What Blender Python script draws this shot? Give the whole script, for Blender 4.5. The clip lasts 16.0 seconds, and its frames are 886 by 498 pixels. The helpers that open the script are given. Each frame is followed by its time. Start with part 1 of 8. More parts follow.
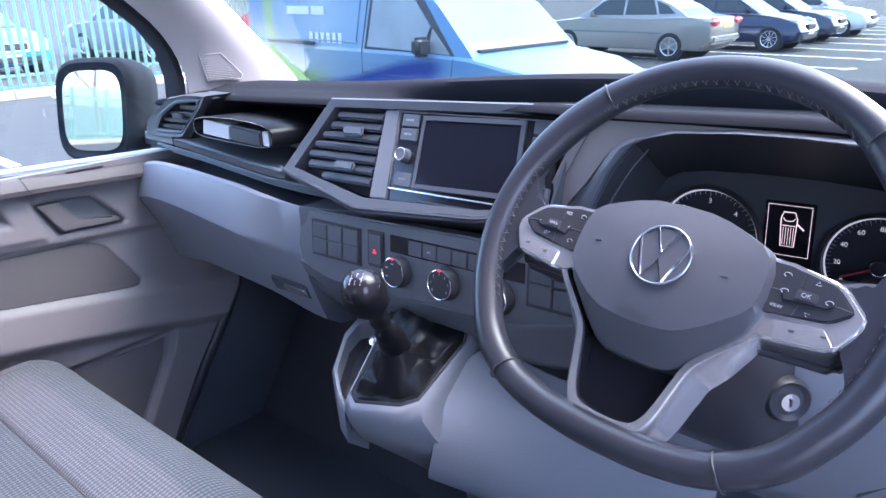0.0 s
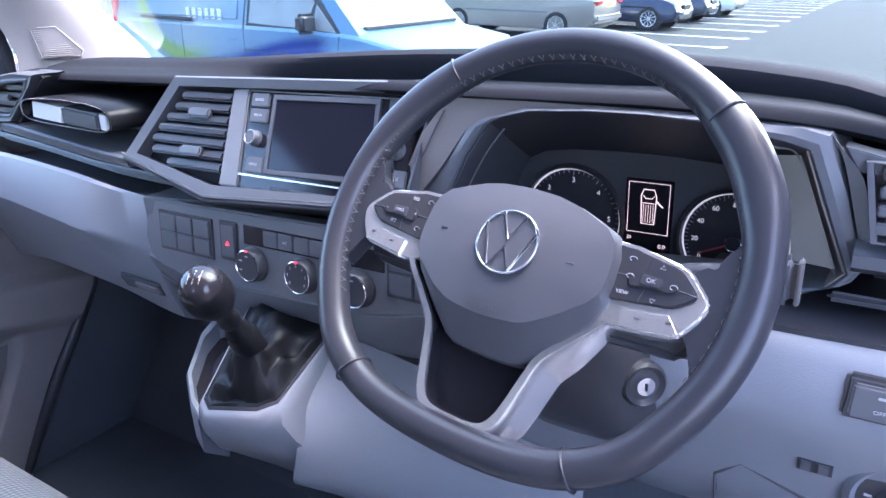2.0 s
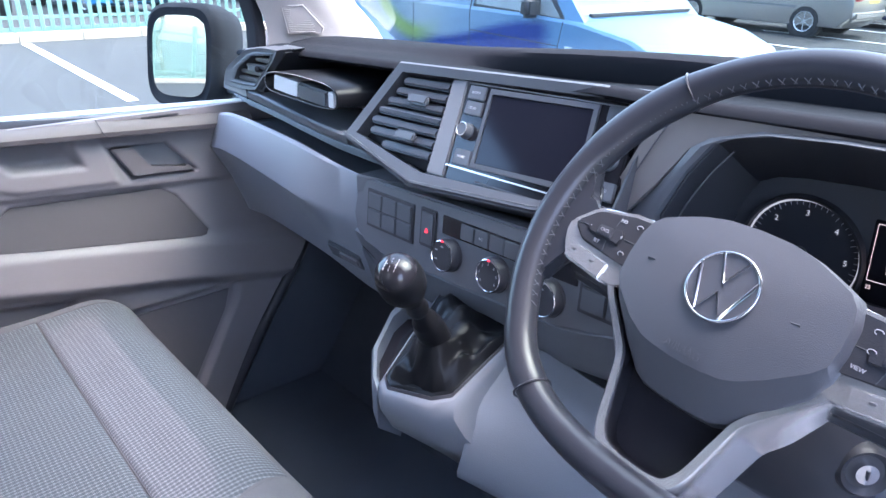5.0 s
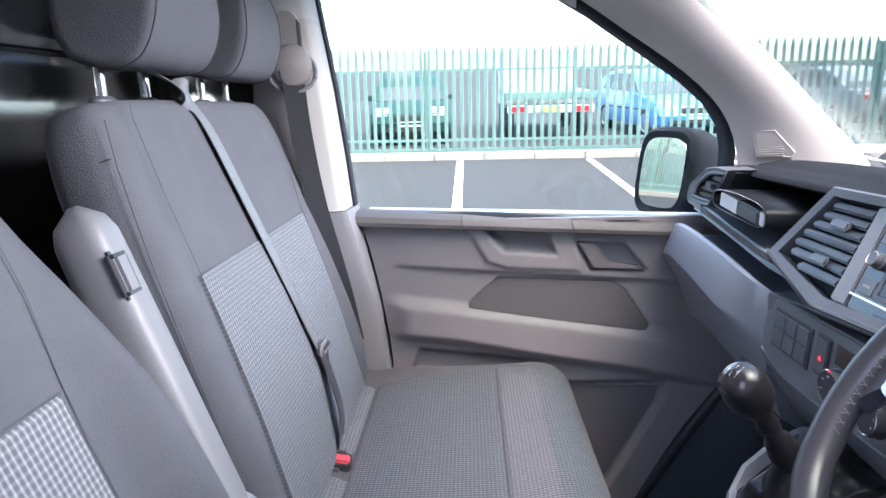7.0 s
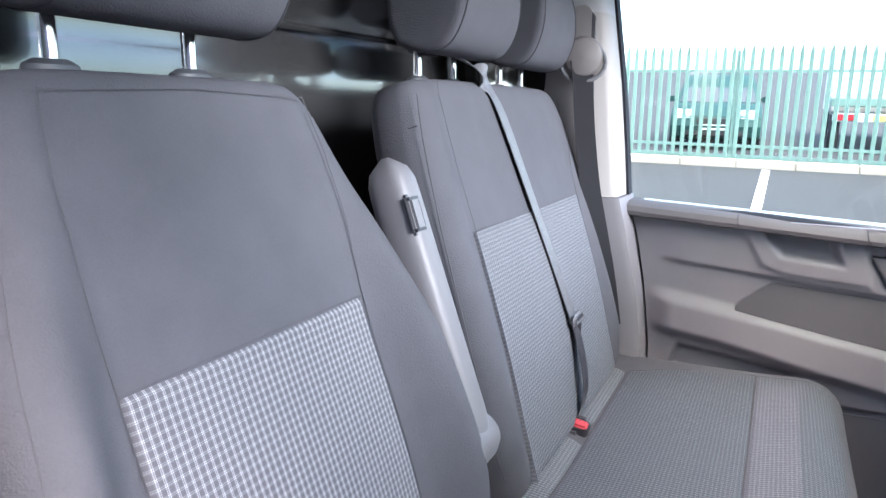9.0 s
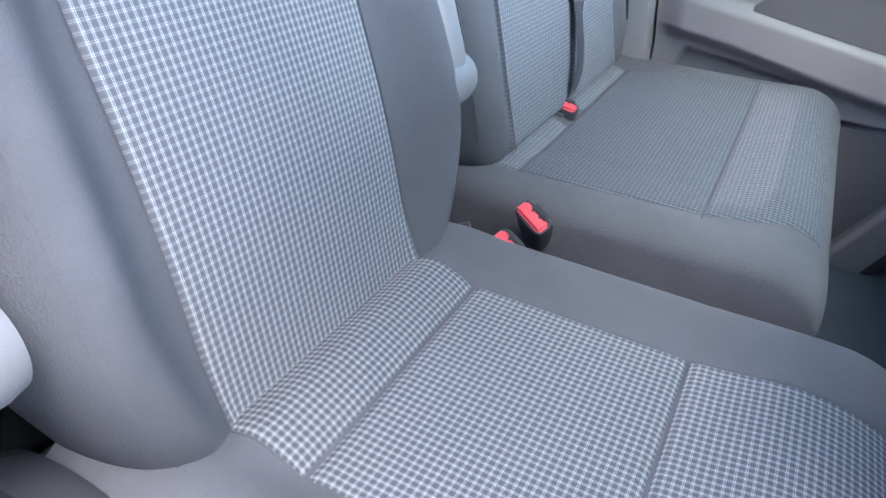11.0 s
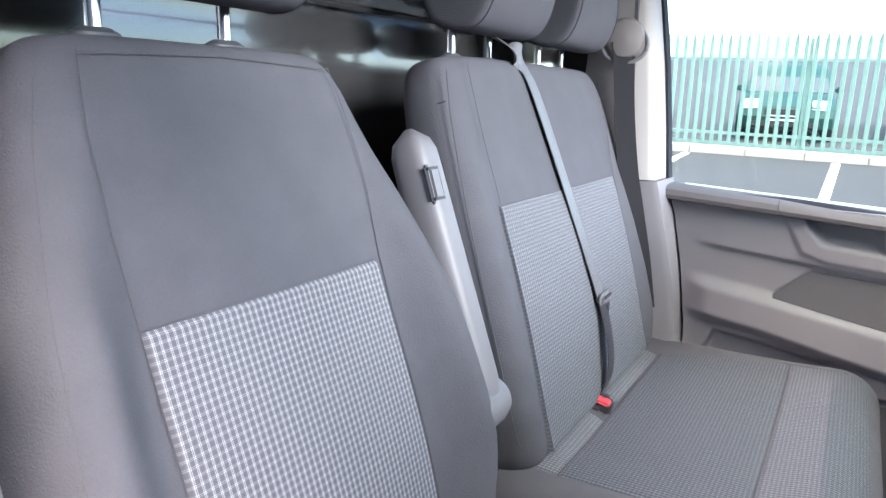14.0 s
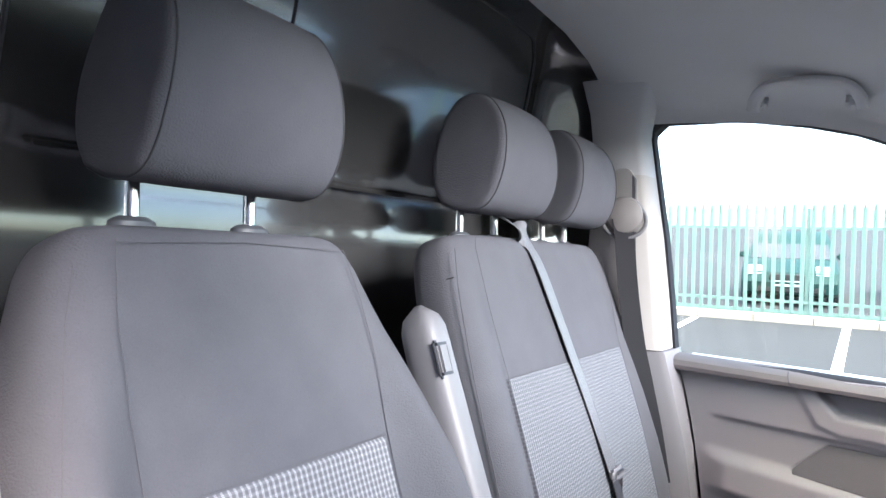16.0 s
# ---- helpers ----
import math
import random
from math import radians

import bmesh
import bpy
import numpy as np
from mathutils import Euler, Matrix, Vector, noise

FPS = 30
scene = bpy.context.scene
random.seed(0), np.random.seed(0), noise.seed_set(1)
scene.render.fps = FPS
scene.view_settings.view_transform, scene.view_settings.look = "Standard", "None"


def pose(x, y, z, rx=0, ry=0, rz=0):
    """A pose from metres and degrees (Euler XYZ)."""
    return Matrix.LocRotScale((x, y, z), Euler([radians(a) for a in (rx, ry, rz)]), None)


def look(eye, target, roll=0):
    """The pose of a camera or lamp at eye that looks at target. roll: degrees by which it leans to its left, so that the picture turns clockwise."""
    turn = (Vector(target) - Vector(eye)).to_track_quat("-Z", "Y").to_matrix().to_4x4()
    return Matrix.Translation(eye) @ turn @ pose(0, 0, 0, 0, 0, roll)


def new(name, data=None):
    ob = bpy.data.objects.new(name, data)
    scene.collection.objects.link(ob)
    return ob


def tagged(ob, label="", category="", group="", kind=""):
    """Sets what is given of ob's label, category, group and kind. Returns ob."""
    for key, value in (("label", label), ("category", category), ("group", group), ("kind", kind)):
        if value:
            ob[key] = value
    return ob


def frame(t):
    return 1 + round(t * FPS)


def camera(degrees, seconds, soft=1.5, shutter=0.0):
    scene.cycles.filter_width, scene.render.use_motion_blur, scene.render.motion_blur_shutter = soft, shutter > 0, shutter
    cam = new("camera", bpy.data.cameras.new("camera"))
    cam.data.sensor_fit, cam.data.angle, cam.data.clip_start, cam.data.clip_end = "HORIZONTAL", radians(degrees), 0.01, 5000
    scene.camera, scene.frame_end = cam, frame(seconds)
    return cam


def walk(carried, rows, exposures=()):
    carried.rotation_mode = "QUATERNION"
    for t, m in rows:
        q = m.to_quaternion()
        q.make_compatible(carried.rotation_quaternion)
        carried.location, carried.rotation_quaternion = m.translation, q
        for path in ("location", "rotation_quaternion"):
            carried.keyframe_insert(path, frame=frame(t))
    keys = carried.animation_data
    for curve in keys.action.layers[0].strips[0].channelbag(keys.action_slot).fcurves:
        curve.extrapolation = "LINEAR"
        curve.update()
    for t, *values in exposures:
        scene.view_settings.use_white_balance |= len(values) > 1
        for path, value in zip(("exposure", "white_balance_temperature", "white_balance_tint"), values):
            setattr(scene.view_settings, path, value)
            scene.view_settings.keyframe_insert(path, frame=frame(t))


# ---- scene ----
cam = camera(64.8, 16.0)
PATH = [
    (0, (0.654, 0.27, 1.595), (-0.606, 1.689, 0.963), -3.1),
    (0.5, (0.655, 0.286, 1.591), (-0.556, 1.739, 0.942), -3.0),
    (1, (0.661, 0.307, 1.587), (-0.487, 1.803, 0.921), -2.9),
    (1.5, (0.661, 0.328, 1.585), (-0.42, 1.865, 0.899), -2.7),
    (2, (0.663, 0.345, 1.584), (-0.36, 1.915, 0.885), -2.4),
    (2.5, (0.666, 0.357, 1.581), (-0.313, 1.953, 0.876), -2.1),
    (3, (0.668, 0.362, 1.58), (-0.292, 1.965, 0.866), -1.8),
    (3.2, (0.668, 0.362, 1.578), (-0.301, 1.96, 0.865), -1.6),
    (5.3, (0.637, 0.37, 1.601), (-0.919, 1.426, 0.921), -0.9),
    (5.5, (0.647, 0.404, 1.579), (-0.998, 1.347, 0.943), -1.3),
    (6, (0.682, 0.452, 1.598), (-1.123, 1.084, 1.011), -1.3),
    (6.5, (0.745, 0.469, 1.593), (-1.171, 0.754, 1.096), -1.6),
    (7, (0.826, 0.478, 1.605), (-1.134, 0.402, 1.211), -1.2),
    (7.5, (0.922, 0.516, 1.613), (-1.01, 0.103, 1.304), -0.7),
    (8, (0.925, 0.534, 1.629), (-0.94, -0.138, 1.364), 0.0),
    (8.5, (0.912, 0.529, 1.608), (-0.901, -0.267, 1.326), 0.8),
    (9, (0.916, 0.533, 1.584), (-0.852, -0.31, 1.183), 1.4),
    (9.5, (0.914, 0.538, 1.542), (-0.811, -0.293, 0.964), 2.3),
    (10, (0.91, 0.558, 1.501), (-0.749, -0.24, 0.719), 3.4),
    (10.2, (0.907, 0.566, 1.486), (-0.717, -0.208, 0.613), 4.3),
    (12.3, (0.892, 0.576, 1.426), (-0.617, -0.099, 0.3), 5.5),
    (12.5, (0.893, 0.573, 1.445), (-0.651, -0.135, 0.389), 5.3),
    (13, (0.897, 0.572, 1.496), (-0.726, -0.23, 0.646), 4.5),
    (13.5, (0.911, 0.581, 1.536), (-0.762, -0.32, 0.914), 3.1),
    (13.8, (0.923, 0.593, 1.563), (-0.755, -0.365, 1.048), 2.2),
    (14, (0.928, 0.594, 1.571), (-0.758, -0.386, 1.127), 2.3),
    (14.5, (0.938, 0.601, 1.58), (-0.755, -0.423, 1.287), 2.2),
    (15, (0.944, 0.604, 1.586), (-0.756, -0.436, 1.421), 2.3),
    (15.5, (0.949, 0.607, 1.591), (-0.756, -0.437, 1.533), 2.3),
    (16, (0.95, 0.607, 1.59), (-0.756, -0.436, 1.605), 2.4),
]
EXPOSURES = [(0, 3.56, 5750, 24), (2, 3.84, 5850, 24), (3.2, 3.86, 5850, 24), (5.5, 3.52, 6050, 18), (6.5, 3.2, 6350, 20), (8, 3.22, 6800, 20), (10, 3.15, 5950, 13),
             (12.5, 3.42, 5600, 7), (14, 3.24, 6600, 16), (16, 3.47, 6850, 17)]
walk(cam, [(t, look(eye, target, roll)) for t, eye, target, roll in PATH], EXPOSURES)

# ---- world, sun ----
world = bpy.data.worlds.new("world")
scene.world = world
world.use_nodes = True
wn, wl = world.node_tree.nodes, world.node_tree.links
sky = wn.new("ShaderNodeTexSky")
sky.sky_type = "NISHITA"
sky.sun_disc = False
sky.sun_elevation, sky.sun_rotation = radians(62), radians(40)
sky.dust_density, sky.air_density = 4.0, 1.0
wn["Background"].inputs["Strength"].default_value = 0.16
wl.new(sky.outputs[0], wn["Background"].inputs["Color"])
sun_data = bpy.data.lights.new("sun", "SUN")
sun_data.energy, sun_data.angle, sun_data.color = 0.75, radians(24), (0.93, 0.97, 1.0)
sun = new("sun", sun_data)
sun.matrix_world = look((1.2, 5.0, 1.65), (0, 0, 0))

# ---- materials ----
def material(name, color, rough=0.6, metal=0.0, grain=(900.0, 0.15), blotch=0.12, coat=0.0, scale=9.0, spec=0.5, emit=0.0):
    """A painted, moulded or woven surface: base colour with broad blotches and fine grain, and a fine relief."""
    m = bpy.data.materials.new(name)
    m.use_nodes = True
    n, l = m.node_tree.nodes, m.node_tree.links
    b = n["Principled BSDF"]
    co = n.new("ShaderNodeTexCoord")
    big, fine = n.new("ShaderNodeTexNoise"), n.new("ShaderNodeTexNoise")
    big.inputs["Scale"].default_value, fine.inputs["Scale"].default_value = scale, grain[0]
    big.inputs["Detail"].default_value = 4
    for t in (big, fine):
        l.new(co.outputs["Object"], t.inputs["Vector"])
    both = n.new("ShaderNodeMath")
    both.operation = "MULTIPLY_ADD"
    both.inputs[1].default_value = 0.7
    l.new(big.outputs["Fac"], both.inputs[0])
    less = n.new("ShaderNodeMath")
    less.operation = "MULTIPLY"
    less.inputs[1].default_value = 0.3
    l.new(fine.outputs["Fac"], less.inputs[0])
    l.new(less.outputs[0], both.inputs[2])
    mix = n.new("ShaderNodeMix")
    mix.data_type = "RGBA"
    c = Vector(color)
    mix.inputs["A"].default_value = (*(c * (1 - blotch)), 1)
    mix.inputs["B"].default_value = (*(c * (1 + blotch)), 1)
    l.new(both.outputs[0], mix.inputs["Factor"])
    l.new(mix.outputs["Result"], b.inputs["Base Color"])
    b.inputs["Roughness"].default_value, b.inputs["Metallic"].default_value = rough, metal
    b.inputs["Coat Weight"].default_value = coat
    b.inputs["Specular IOR Level"].default_value = spec
    if grain[1]:
        bump = n.new("ShaderNodeBump")
        bump.inputs["Strength"].default_value, bump.inputs["Distance"].default_value = grain[1], 0.001
        l.new(fine.outputs["Fac"], bump.inputs["Height"])
        l.new(bump.outputs[0], b.inputs["Normal"])
    if emit:
        b.inputs["Emission Color"].default_value, b.inputs["Emission Strength"].default_value = (*color, 1), emit
    return m


def stripes(n, l, axis_out, period, low, high):
    """0..1 soft stripes along one coordinate."""
    d = n.new("ShaderNodeMath")
    d.operation = "MULTIPLY"
    d.inputs[1].default_value = 1 / period
    l.new(axis_out, d.inputs[0])
    f = n.new("ShaderNodeMath")
    f.operation = "PINGPONG"
    f.inputs[1].default_value = 0.5
    l.new(d.outputs[0], f.inputs[0])
    r = n.new("ShaderNodeMapRange")
    r.interpolation_type = "SMOOTHSTEP"
    r.inputs["From Min"].default_value, r.inputs["From Max"].default_value = low, high
    l.new(f.outputs[0], r.inputs["Value"])
    return r.outputs[0]


def check_fabric(name, dark, light, period, warp=0.40, weft=0.40):
    """A woven check: paler threads both ways over a dark ground, with the relief of the weave."""
    m = material(name, dark, 0.95, grain=(1500.0, 0.3), spec=0.2)
    n, l = m.node_tree.nodes, m.node_tree.links
    b = n["Principled BSDF"]
    old = b.inputs["Base Color"].links[0].from_socket
    uv = n.new("ShaderNodeUVMap")
    sep = n.new("ShaderNodeSeparateXYZ")
    l.new(uv.outputs[0], sep.inputs[0])
    su = stripes(n, l, sep.outputs["X"], period, 0.22, 0.38)
    sv = stripes(n, l, sep.outputs["Y"], period, 0.22, 0.38)
    tu = stripes(n, l, sep.outputs["X"], period / 4.5, 0.10, 0.32)
    tv = stripes(n, l, sep.outputs["Y"], period / 4.5, 0.10, 0.32)
    def op(kind, a, c):
        o = n.new("ShaderNodeMath")
        o.operation = kind
        for k, v in enumerate((a, c)):
            if isinstance(v, float):
                o.inputs[k].default_value = v
            else:
                l.new(v, o.inputs[k])
        return o.outputs[0]
    def split(wide, fine):
        o = op("MULTIPLY_ADD", fine, 0.7)
        o.node.inputs[2].default_value = 0.3
        return op("MULTIPLY", wide, o)
    su, sv = split(su, tu), split(sv, tv)
    thread = op("MULTIPLY_ADD", op("MULTIPLY", tu, tv), 0.35)
    n_last = thread.node
    n_last.inputs[2].default_value = 0.65
    cross = op("MULTIPLY", su, sv)
    shade = op("MULTIPLY", op("ADD", op("ADD", op("MULTIPLY", su, warp), op("MULTIPLY", sv, weft)), op("MULTIPLY", cross, 0.20)), thread)
    mix = n.new("ShaderNodeMix")
    mix.data_type = "RGBA"
    l.new(old, mix.inputs["A"])
    mix.inputs["B"].default_value = (*light, 1)
    l.new(shade, mix.inputs["Factor"])
    l.new(mix.outputs["Result"], b.inputs["Base Color"])
    bump = n.new("ShaderNodeBump")
    bump.inputs["Strength"].default_value, bump.inputs["Distance"].default_value = 0.5, 0.0008
    l.new(shade, bump.inputs["Height"])
    l.new(bump.outputs[0], b.inputs["Normal"])
    return m


def pane_material(name, tint, gloss=1.0, rough=0.0):
    """A thin pane: clear, with the mirror gloss that glass has."""
    m = bpy.data.materials.new(name)
    m.use_nodes = True
    n, l = m.node_tree.nodes, m.node_tree.links
    n.remove(n["Principled BSDF"])
    clear, shine = n.new("ShaderNodeBsdfTransparent"), n.new("ShaderNodeBsdfGlossy")
    clear.inputs["Color"].default_value = (*tint, 1)
    shine.inputs["Roughness"].default_value = rough
    shine.inputs["Color"].default_value = (gloss, gloss, gloss, 1)
    lw = n.new("ShaderNodeLayerWeight")
    lw.inputs["Blend"].default_value = 0.5
    p = n.new("ShaderNodeMath")
    p.operation = "POWER"
    p.inputs[1].default_value = 4.0
    l.new(lw.outputs["Facing"], p.inputs[0])
    fr = n.new("ShaderNodeMath")
    fr.operation = "MULTIPLY_ADD"
    fr.inputs[1].default_value, fr.inputs[2].default_value = 0.6, 0.03
    l.new(p.outputs[0], fr.inputs[0])
    mix = n.new("ShaderNodeMixShader")
    l.new(fr.outputs[0], mix.inputs[0])
    l.new(clear.outputs[0], mix.inputs[1])
    l.new(shine.outputs[0], mix.inputs[2])
    l.new(mix.outputs[0], n["Material Output"].inputs[0])
    return m


M = dict(
    dash=material("dash_black", (0.080, 0.085, 0.098), 0.45, grain=(1400, 0.2), spec=0.5),
    dash_mid=material("dash_charcoal", (0.072, 0.078, 0.090), 0.52, grain=(1400, 0.2)),
    panel=material("panel_anthracite", (0.130, 0.140, 0.158), 0.42, grain=(1600, 0.15)),
    button=material("button_grey", (0.096, 0.104, 0.118), 0.45, grain=(1600, 0.1)),
    strip=material("strip_grey", (0.17, 0.17, 0.18), 0.45, grain=(1600, 0.1)),
    grey=material("moulded_grey", (0.200, 0.218, 0.250), 0.38, grain=(700, 0.35), blotch=0.05),
    door=material("door_grey", (0.222, 0.212, 0.226), 0.55, grain=(700, 0.3), blotch=0.05),
    rail=material("rail_taupe", (0.150, 0.140, 0.140), 0.75, grain=(700, 0.3), blotch=0.06, spec=0.25),
    pocket=material("pocket_grey", (0.130, 0.127, 0.137), 0.65, grain=(700, 0.3), blotch=0.06),
    taupe=material("panel_taupe", (0.200, 0.183, 0.178), 0.5, grain=(1400, 0.2), blotch=0.05),
    olive=material("inlay_olive", (0.310, 0.300, 0.275), 0.5, grain=(1400, 0.2), blotch=0.05),
    beige=material("pillar_beige", (0.44, 0.415, 0.395), 0.6, grain=(900, 0.2), blotch=0.05),
    liner=material("headliner", (0.52, 0.52, 0.53), 0.95, grain=(1200, 0.4), blotch=0.05, spec=0.2),
    black=material("black_plastic", (0.040, 0.042, 0.050), 0.4, grain=(1500, 0.15)),
    gloss=material("gloss_black", (0.016, 0.016, 0.020), 0.14, grain=(50, 0.0), blotch=0.05, spec=0.5),
    screen=material("screen_glass", (0.012, 0.013, 0.020), 0.10, grain=(50, 0.0), blotch=0.1, spec=0.3),
    chrome=material("chrome", (0.80, 0.80, 0.82), 0.12, 1.0, grain=(50, 0.0), blotch=0.02),
    silver=material("satin_silver", (0.86, 0.855, 0.85), 0.26, 0.88, grain=(2000, 0.05), blotch=0.04),
    leather=material("wheel_leather", (0.030, 0.033, 0.042), 0.30, grain=(1100, 0.12), blotch=0.15),
    boot=material("boot_leather", (0.008, 0.009, 0.011), 0.34, grain=(900, 0.2), blotch=0.15, spec=0.22),
    boss=material("boss_grey", (0.072, 0.077, 0.090), 0.42, grain=(1500, 0.3), blotch=0.05),
    rubber=material("floor_rubber", (0.085, 0.098, 0.120), 0.75, grain=(500, 0.4), blotch=0.35, scale=5),
    fabric=material("seat_cloth_plain", (0.106, 0.107, 0.121), 0.95, grain=(480, 0.9), blotch=0.20, scale=16, spec=0.2),
    seam=material("seam_shadow", (0.094, 0.094, 0.105), 0.95, grain=(1200, 0.2)),
    thread=material("thread_grey", (0.15, 0.155, 0.17), 0.7, grain=(1200, 0.1)),
    stitch=material("stitch_grey", (0.045, 0.045, 0.052), 0.8, grain=(1200, 0.2)),
    check=check_fabric("seat_cloth_check", (0.125, 0.127, 0.142), (0.52, 0.53, 0.555), 0.0074, 0.58, 0.26),
    lining=material("pocket_recess_shade", (0.085, 0.083, 0.090), 0.7, grain=(700, 0.3), blotch=0.06),
    # bench ribbed cloth, darker copy: the cushion's shade is put into the colour
    check_shaded=check_fabric("seat_cloth_rib_shaded", (0.067, 0.074, 0.088), (0.25, 0.265, 0.30), 0.0068, 0.50, 0.20),
    check_mid=check_fabric("seat_cloth_check_even", (0.090, 0.094, 0.105), (0.46, 0.47, 0.50), 0.0074, 0.46, 0.40),
    # the same ribbed cloth in its lit tone, for backrest and rolls
    check_fine=check_fabric("seat_cloth_rib_lit", (0.105, 0.111, 0.124), (0.42, 0.43, 0.46), 0.0068, 0.50, 0.20),
    arm=material("armrest_vinyl", (0.200, 0.196, 0.208), 0.42, grain=(1200, 0.25), blotch=0.06),
    webbing=material("webbing_matt", (0.030, 0.030, 0.034), 0.85, grain=(2500, 0.3), spec=0.15),
    # same webbing, paler: the centre belt's sheen is put into the colour
    belt=material("belt_webbing_sheen", (0.17, 0.172, 0.185), 0.30, grain=(2500, 0.3)),
    red=material("buckle_red", (0.74, 0.085, 0.11), 0.4, grain=(1200, 0.05)),
    bulkhead=material("bulkhead_paint", (0.190, 0.193, 0.196), 0.16, 0.75, grain=(300, 0.0), blotch=0.10, scale=3, coat=0.8, spec=0.6),
    white=material("print_white", (0.85, 0.85, 0.85), 0.5, grain=(900, 0.0), blotch=0.02),
    print=material("print_grey", (0.45, 0.45, 0.48), 0.5, grain=(900, 0.0), blotch=0.02),
    lit=material("lit_display", (0.75, 0.58, 0.56), 0.5, grain=(900, 0.0), blotch=0.02, emit=0.12),
    lit_dial=material("lit_numerals", (0.6, 0.6, 0.62), 0.5, grain=(900, 0.0), blotch=0.02, emit=0.06),
    lit_red=material("lit_red", (0.85, 0.03, 0.05), 0.5, grain=(900, 0.0), blotch=0.02, emit=0.25),
    paper=material("paper_white", (0.8, 0.8, 0.8), 0.5, grain=(300, 0.1), blotch=0.04),
    pad=material("dash_pad_black", (0.019, 0.021, 0.026), 0.9, grain=(1100, 0.5), spec=0.05),
    felt=material("matt_black", (0.034, 0.036, 0.043), 0.9, grain=(900, 0.2), spec=0.15),
    glass=pane_material("window_glass", (0.90, 0.97, 0.95)),
    screen_pane=pane_material("windscreen_glass", (0.66, 0.73, 0.71)),
    mirror=material("mirror_glass", (0.60, 0.62, 0.63), 0.02, 1.0, grain=(10, 0.0), blotch=0.01),
    shell=material("van_body_paint", (0.55, 0.56, 0.57), 0.3, grain=(40, 0.0), blotch=0.03, coat=0.5),
)

# ---- mesh helpers ----
def thing(name, base, label, category, group="", kind=""):
    ob = new(name)
    ob.empty_display_size = 0.05
    ob.location = base
    return tagged(ob, label, category, group, kind)


def finish(bm, name, mat, angle=38):
    bmesh.ops.recalc_face_normals(bm, faces=bm.faces)
    for f in bm.faces:
        f.smooth = True
    for e in bm.edges:
        if len(e.link_faces) == 2 and e.calc_face_angle(0) > radians(angle):
            e.smooth = False
    me = bpy.data.meshes.new(name)
    bm.to_mesh(me)
    bm.free()
    me.materials.append(mat)
    return me


def part(name, bm, mat, parent=None, label="", angle=38):
    """Links a bmesh, in the world's coordinates, as one mesh under a thing or a part."""
    ob = new(name, finish(bm, name, mat, angle))
    if parent is not None:
        ob.parent = parent
        if parent.type == "EMPTY":
            ob.matrix_parent_inverse = Matrix.Translation(parent.location).inverted()
    if label:
        tagged(ob, label)
    return ob


def solid(name, bm, mat, label, category, kind="", group="", angle=38):
    return tagged(part(name, bm, mat, None, "", angle), label, category, group, kind)


def loft(bm, rings, closed=True, caps=True):
    """A skin over rings of equal count."""
    rows = [[bm.verts.new(p) for p in r] for r in rings]
    n = len(rows[0])
    for a, b in zip(rows, rows[1:]):
        for i in range(n if closed else n - 1):
            k = (i + 1) % n
            bm.faces.new((a[i], a[k], b[k], b[i]))
    if caps and closed:
        bm.faces.new(rows[0][::-1])
        bm.faces.new(rows[-1])
    return bm


def prism(poly, axis, a, b, bevel=0.0, seg=2, bm=None):
    """A flat outline pushed from a to b along an axis. poly gives the other two coordinates, in x, y, z order."""
    bm2 = bmesh.new()
    def at(p, v):
        return {"x": (v, p[0], p[1]), "y": (p[0], v, p[1]), "z": (p[0], p[1], v)}[axis]
    loft(bm2, [[at(p, a) for p in poly], [at(p, b) for p in poly]])
    if bevel:
        bmesh.ops.bevel(bm2, geom=bm2.edges[:], offset=bevel, segments=seg, affect="EDGES", clamp_overlap=True)
    return merge(bm, bm2)


def merge(bm, other):
    if bm is None:
        return other
    me = bpy.data.meshes.new("tmp")
    other.to_mesh(me)
    other.free()
    bm.from_mesh(me)
    bpy.data.meshes.remove(me)
    return bm


def box(c, size, bevel=0.0, seg=2, m=None, bm=None):
    """A block with rounded edges; m turns it about its middle."""
    bm2 = bmesh.new()
    bmesh.ops.create_cube(bm2, size=1.0)
    bmesh.ops.scale(bm2, vec=size, verts=bm2.verts)
    if bevel:
        bmesh.ops.bevel(bm2, geom=bm2.edges[:], offset=min(bevel, 0.45 * min(size)), segments=seg, affect="EDGES", clamp_overlap=True)
    t = Matrix.Translation(c) @ (m or Matrix())
    bmesh.ops.transform(bm2, matrix=t, verts=bm2.verts)
    return merge(bm, bm2)


def tube(path, r, n=8, bm=None, closed=False, flat=1.0):
    """A round cord along a path; r one radius or a list."""
    bm2 = bmesh.new()
    pts = [Vector(p) for p in path]
    rings, up = [], Vector((0.13, 0.31, 0.94)).normalized()
    for i, p in enumerate(pts):
        a = pts[i - 1] if (i or closed) else p
        b = pts[(i + 1) % len(pts)] if (i < len(pts) - 1 or closed) else p
        d = (b - a).normalized()
        s = d.cross(up)
        s = s.normalized() if s.length > 0.05 else d.cross(Vector((1, 0, 0))).normalized()
        w = s.cross(d)
        q = r[i] if isinstance(r, (list, tuple)) else r
        rings.append([p + q * (math.cos(2 * math.pi * k / n) * s + flat * math.sin(2 * math.pi * k / n) * w) for k in range(n)])
    if closed:
        rings.append(rings[0])
        loft(bm2, rings, True, False)
        bmesh.ops.remove_doubles(bm2, verts=bm2.verts, dist=1e-6)
    else:
        loft(bm2, rings)
    return merge(bm, bm2)


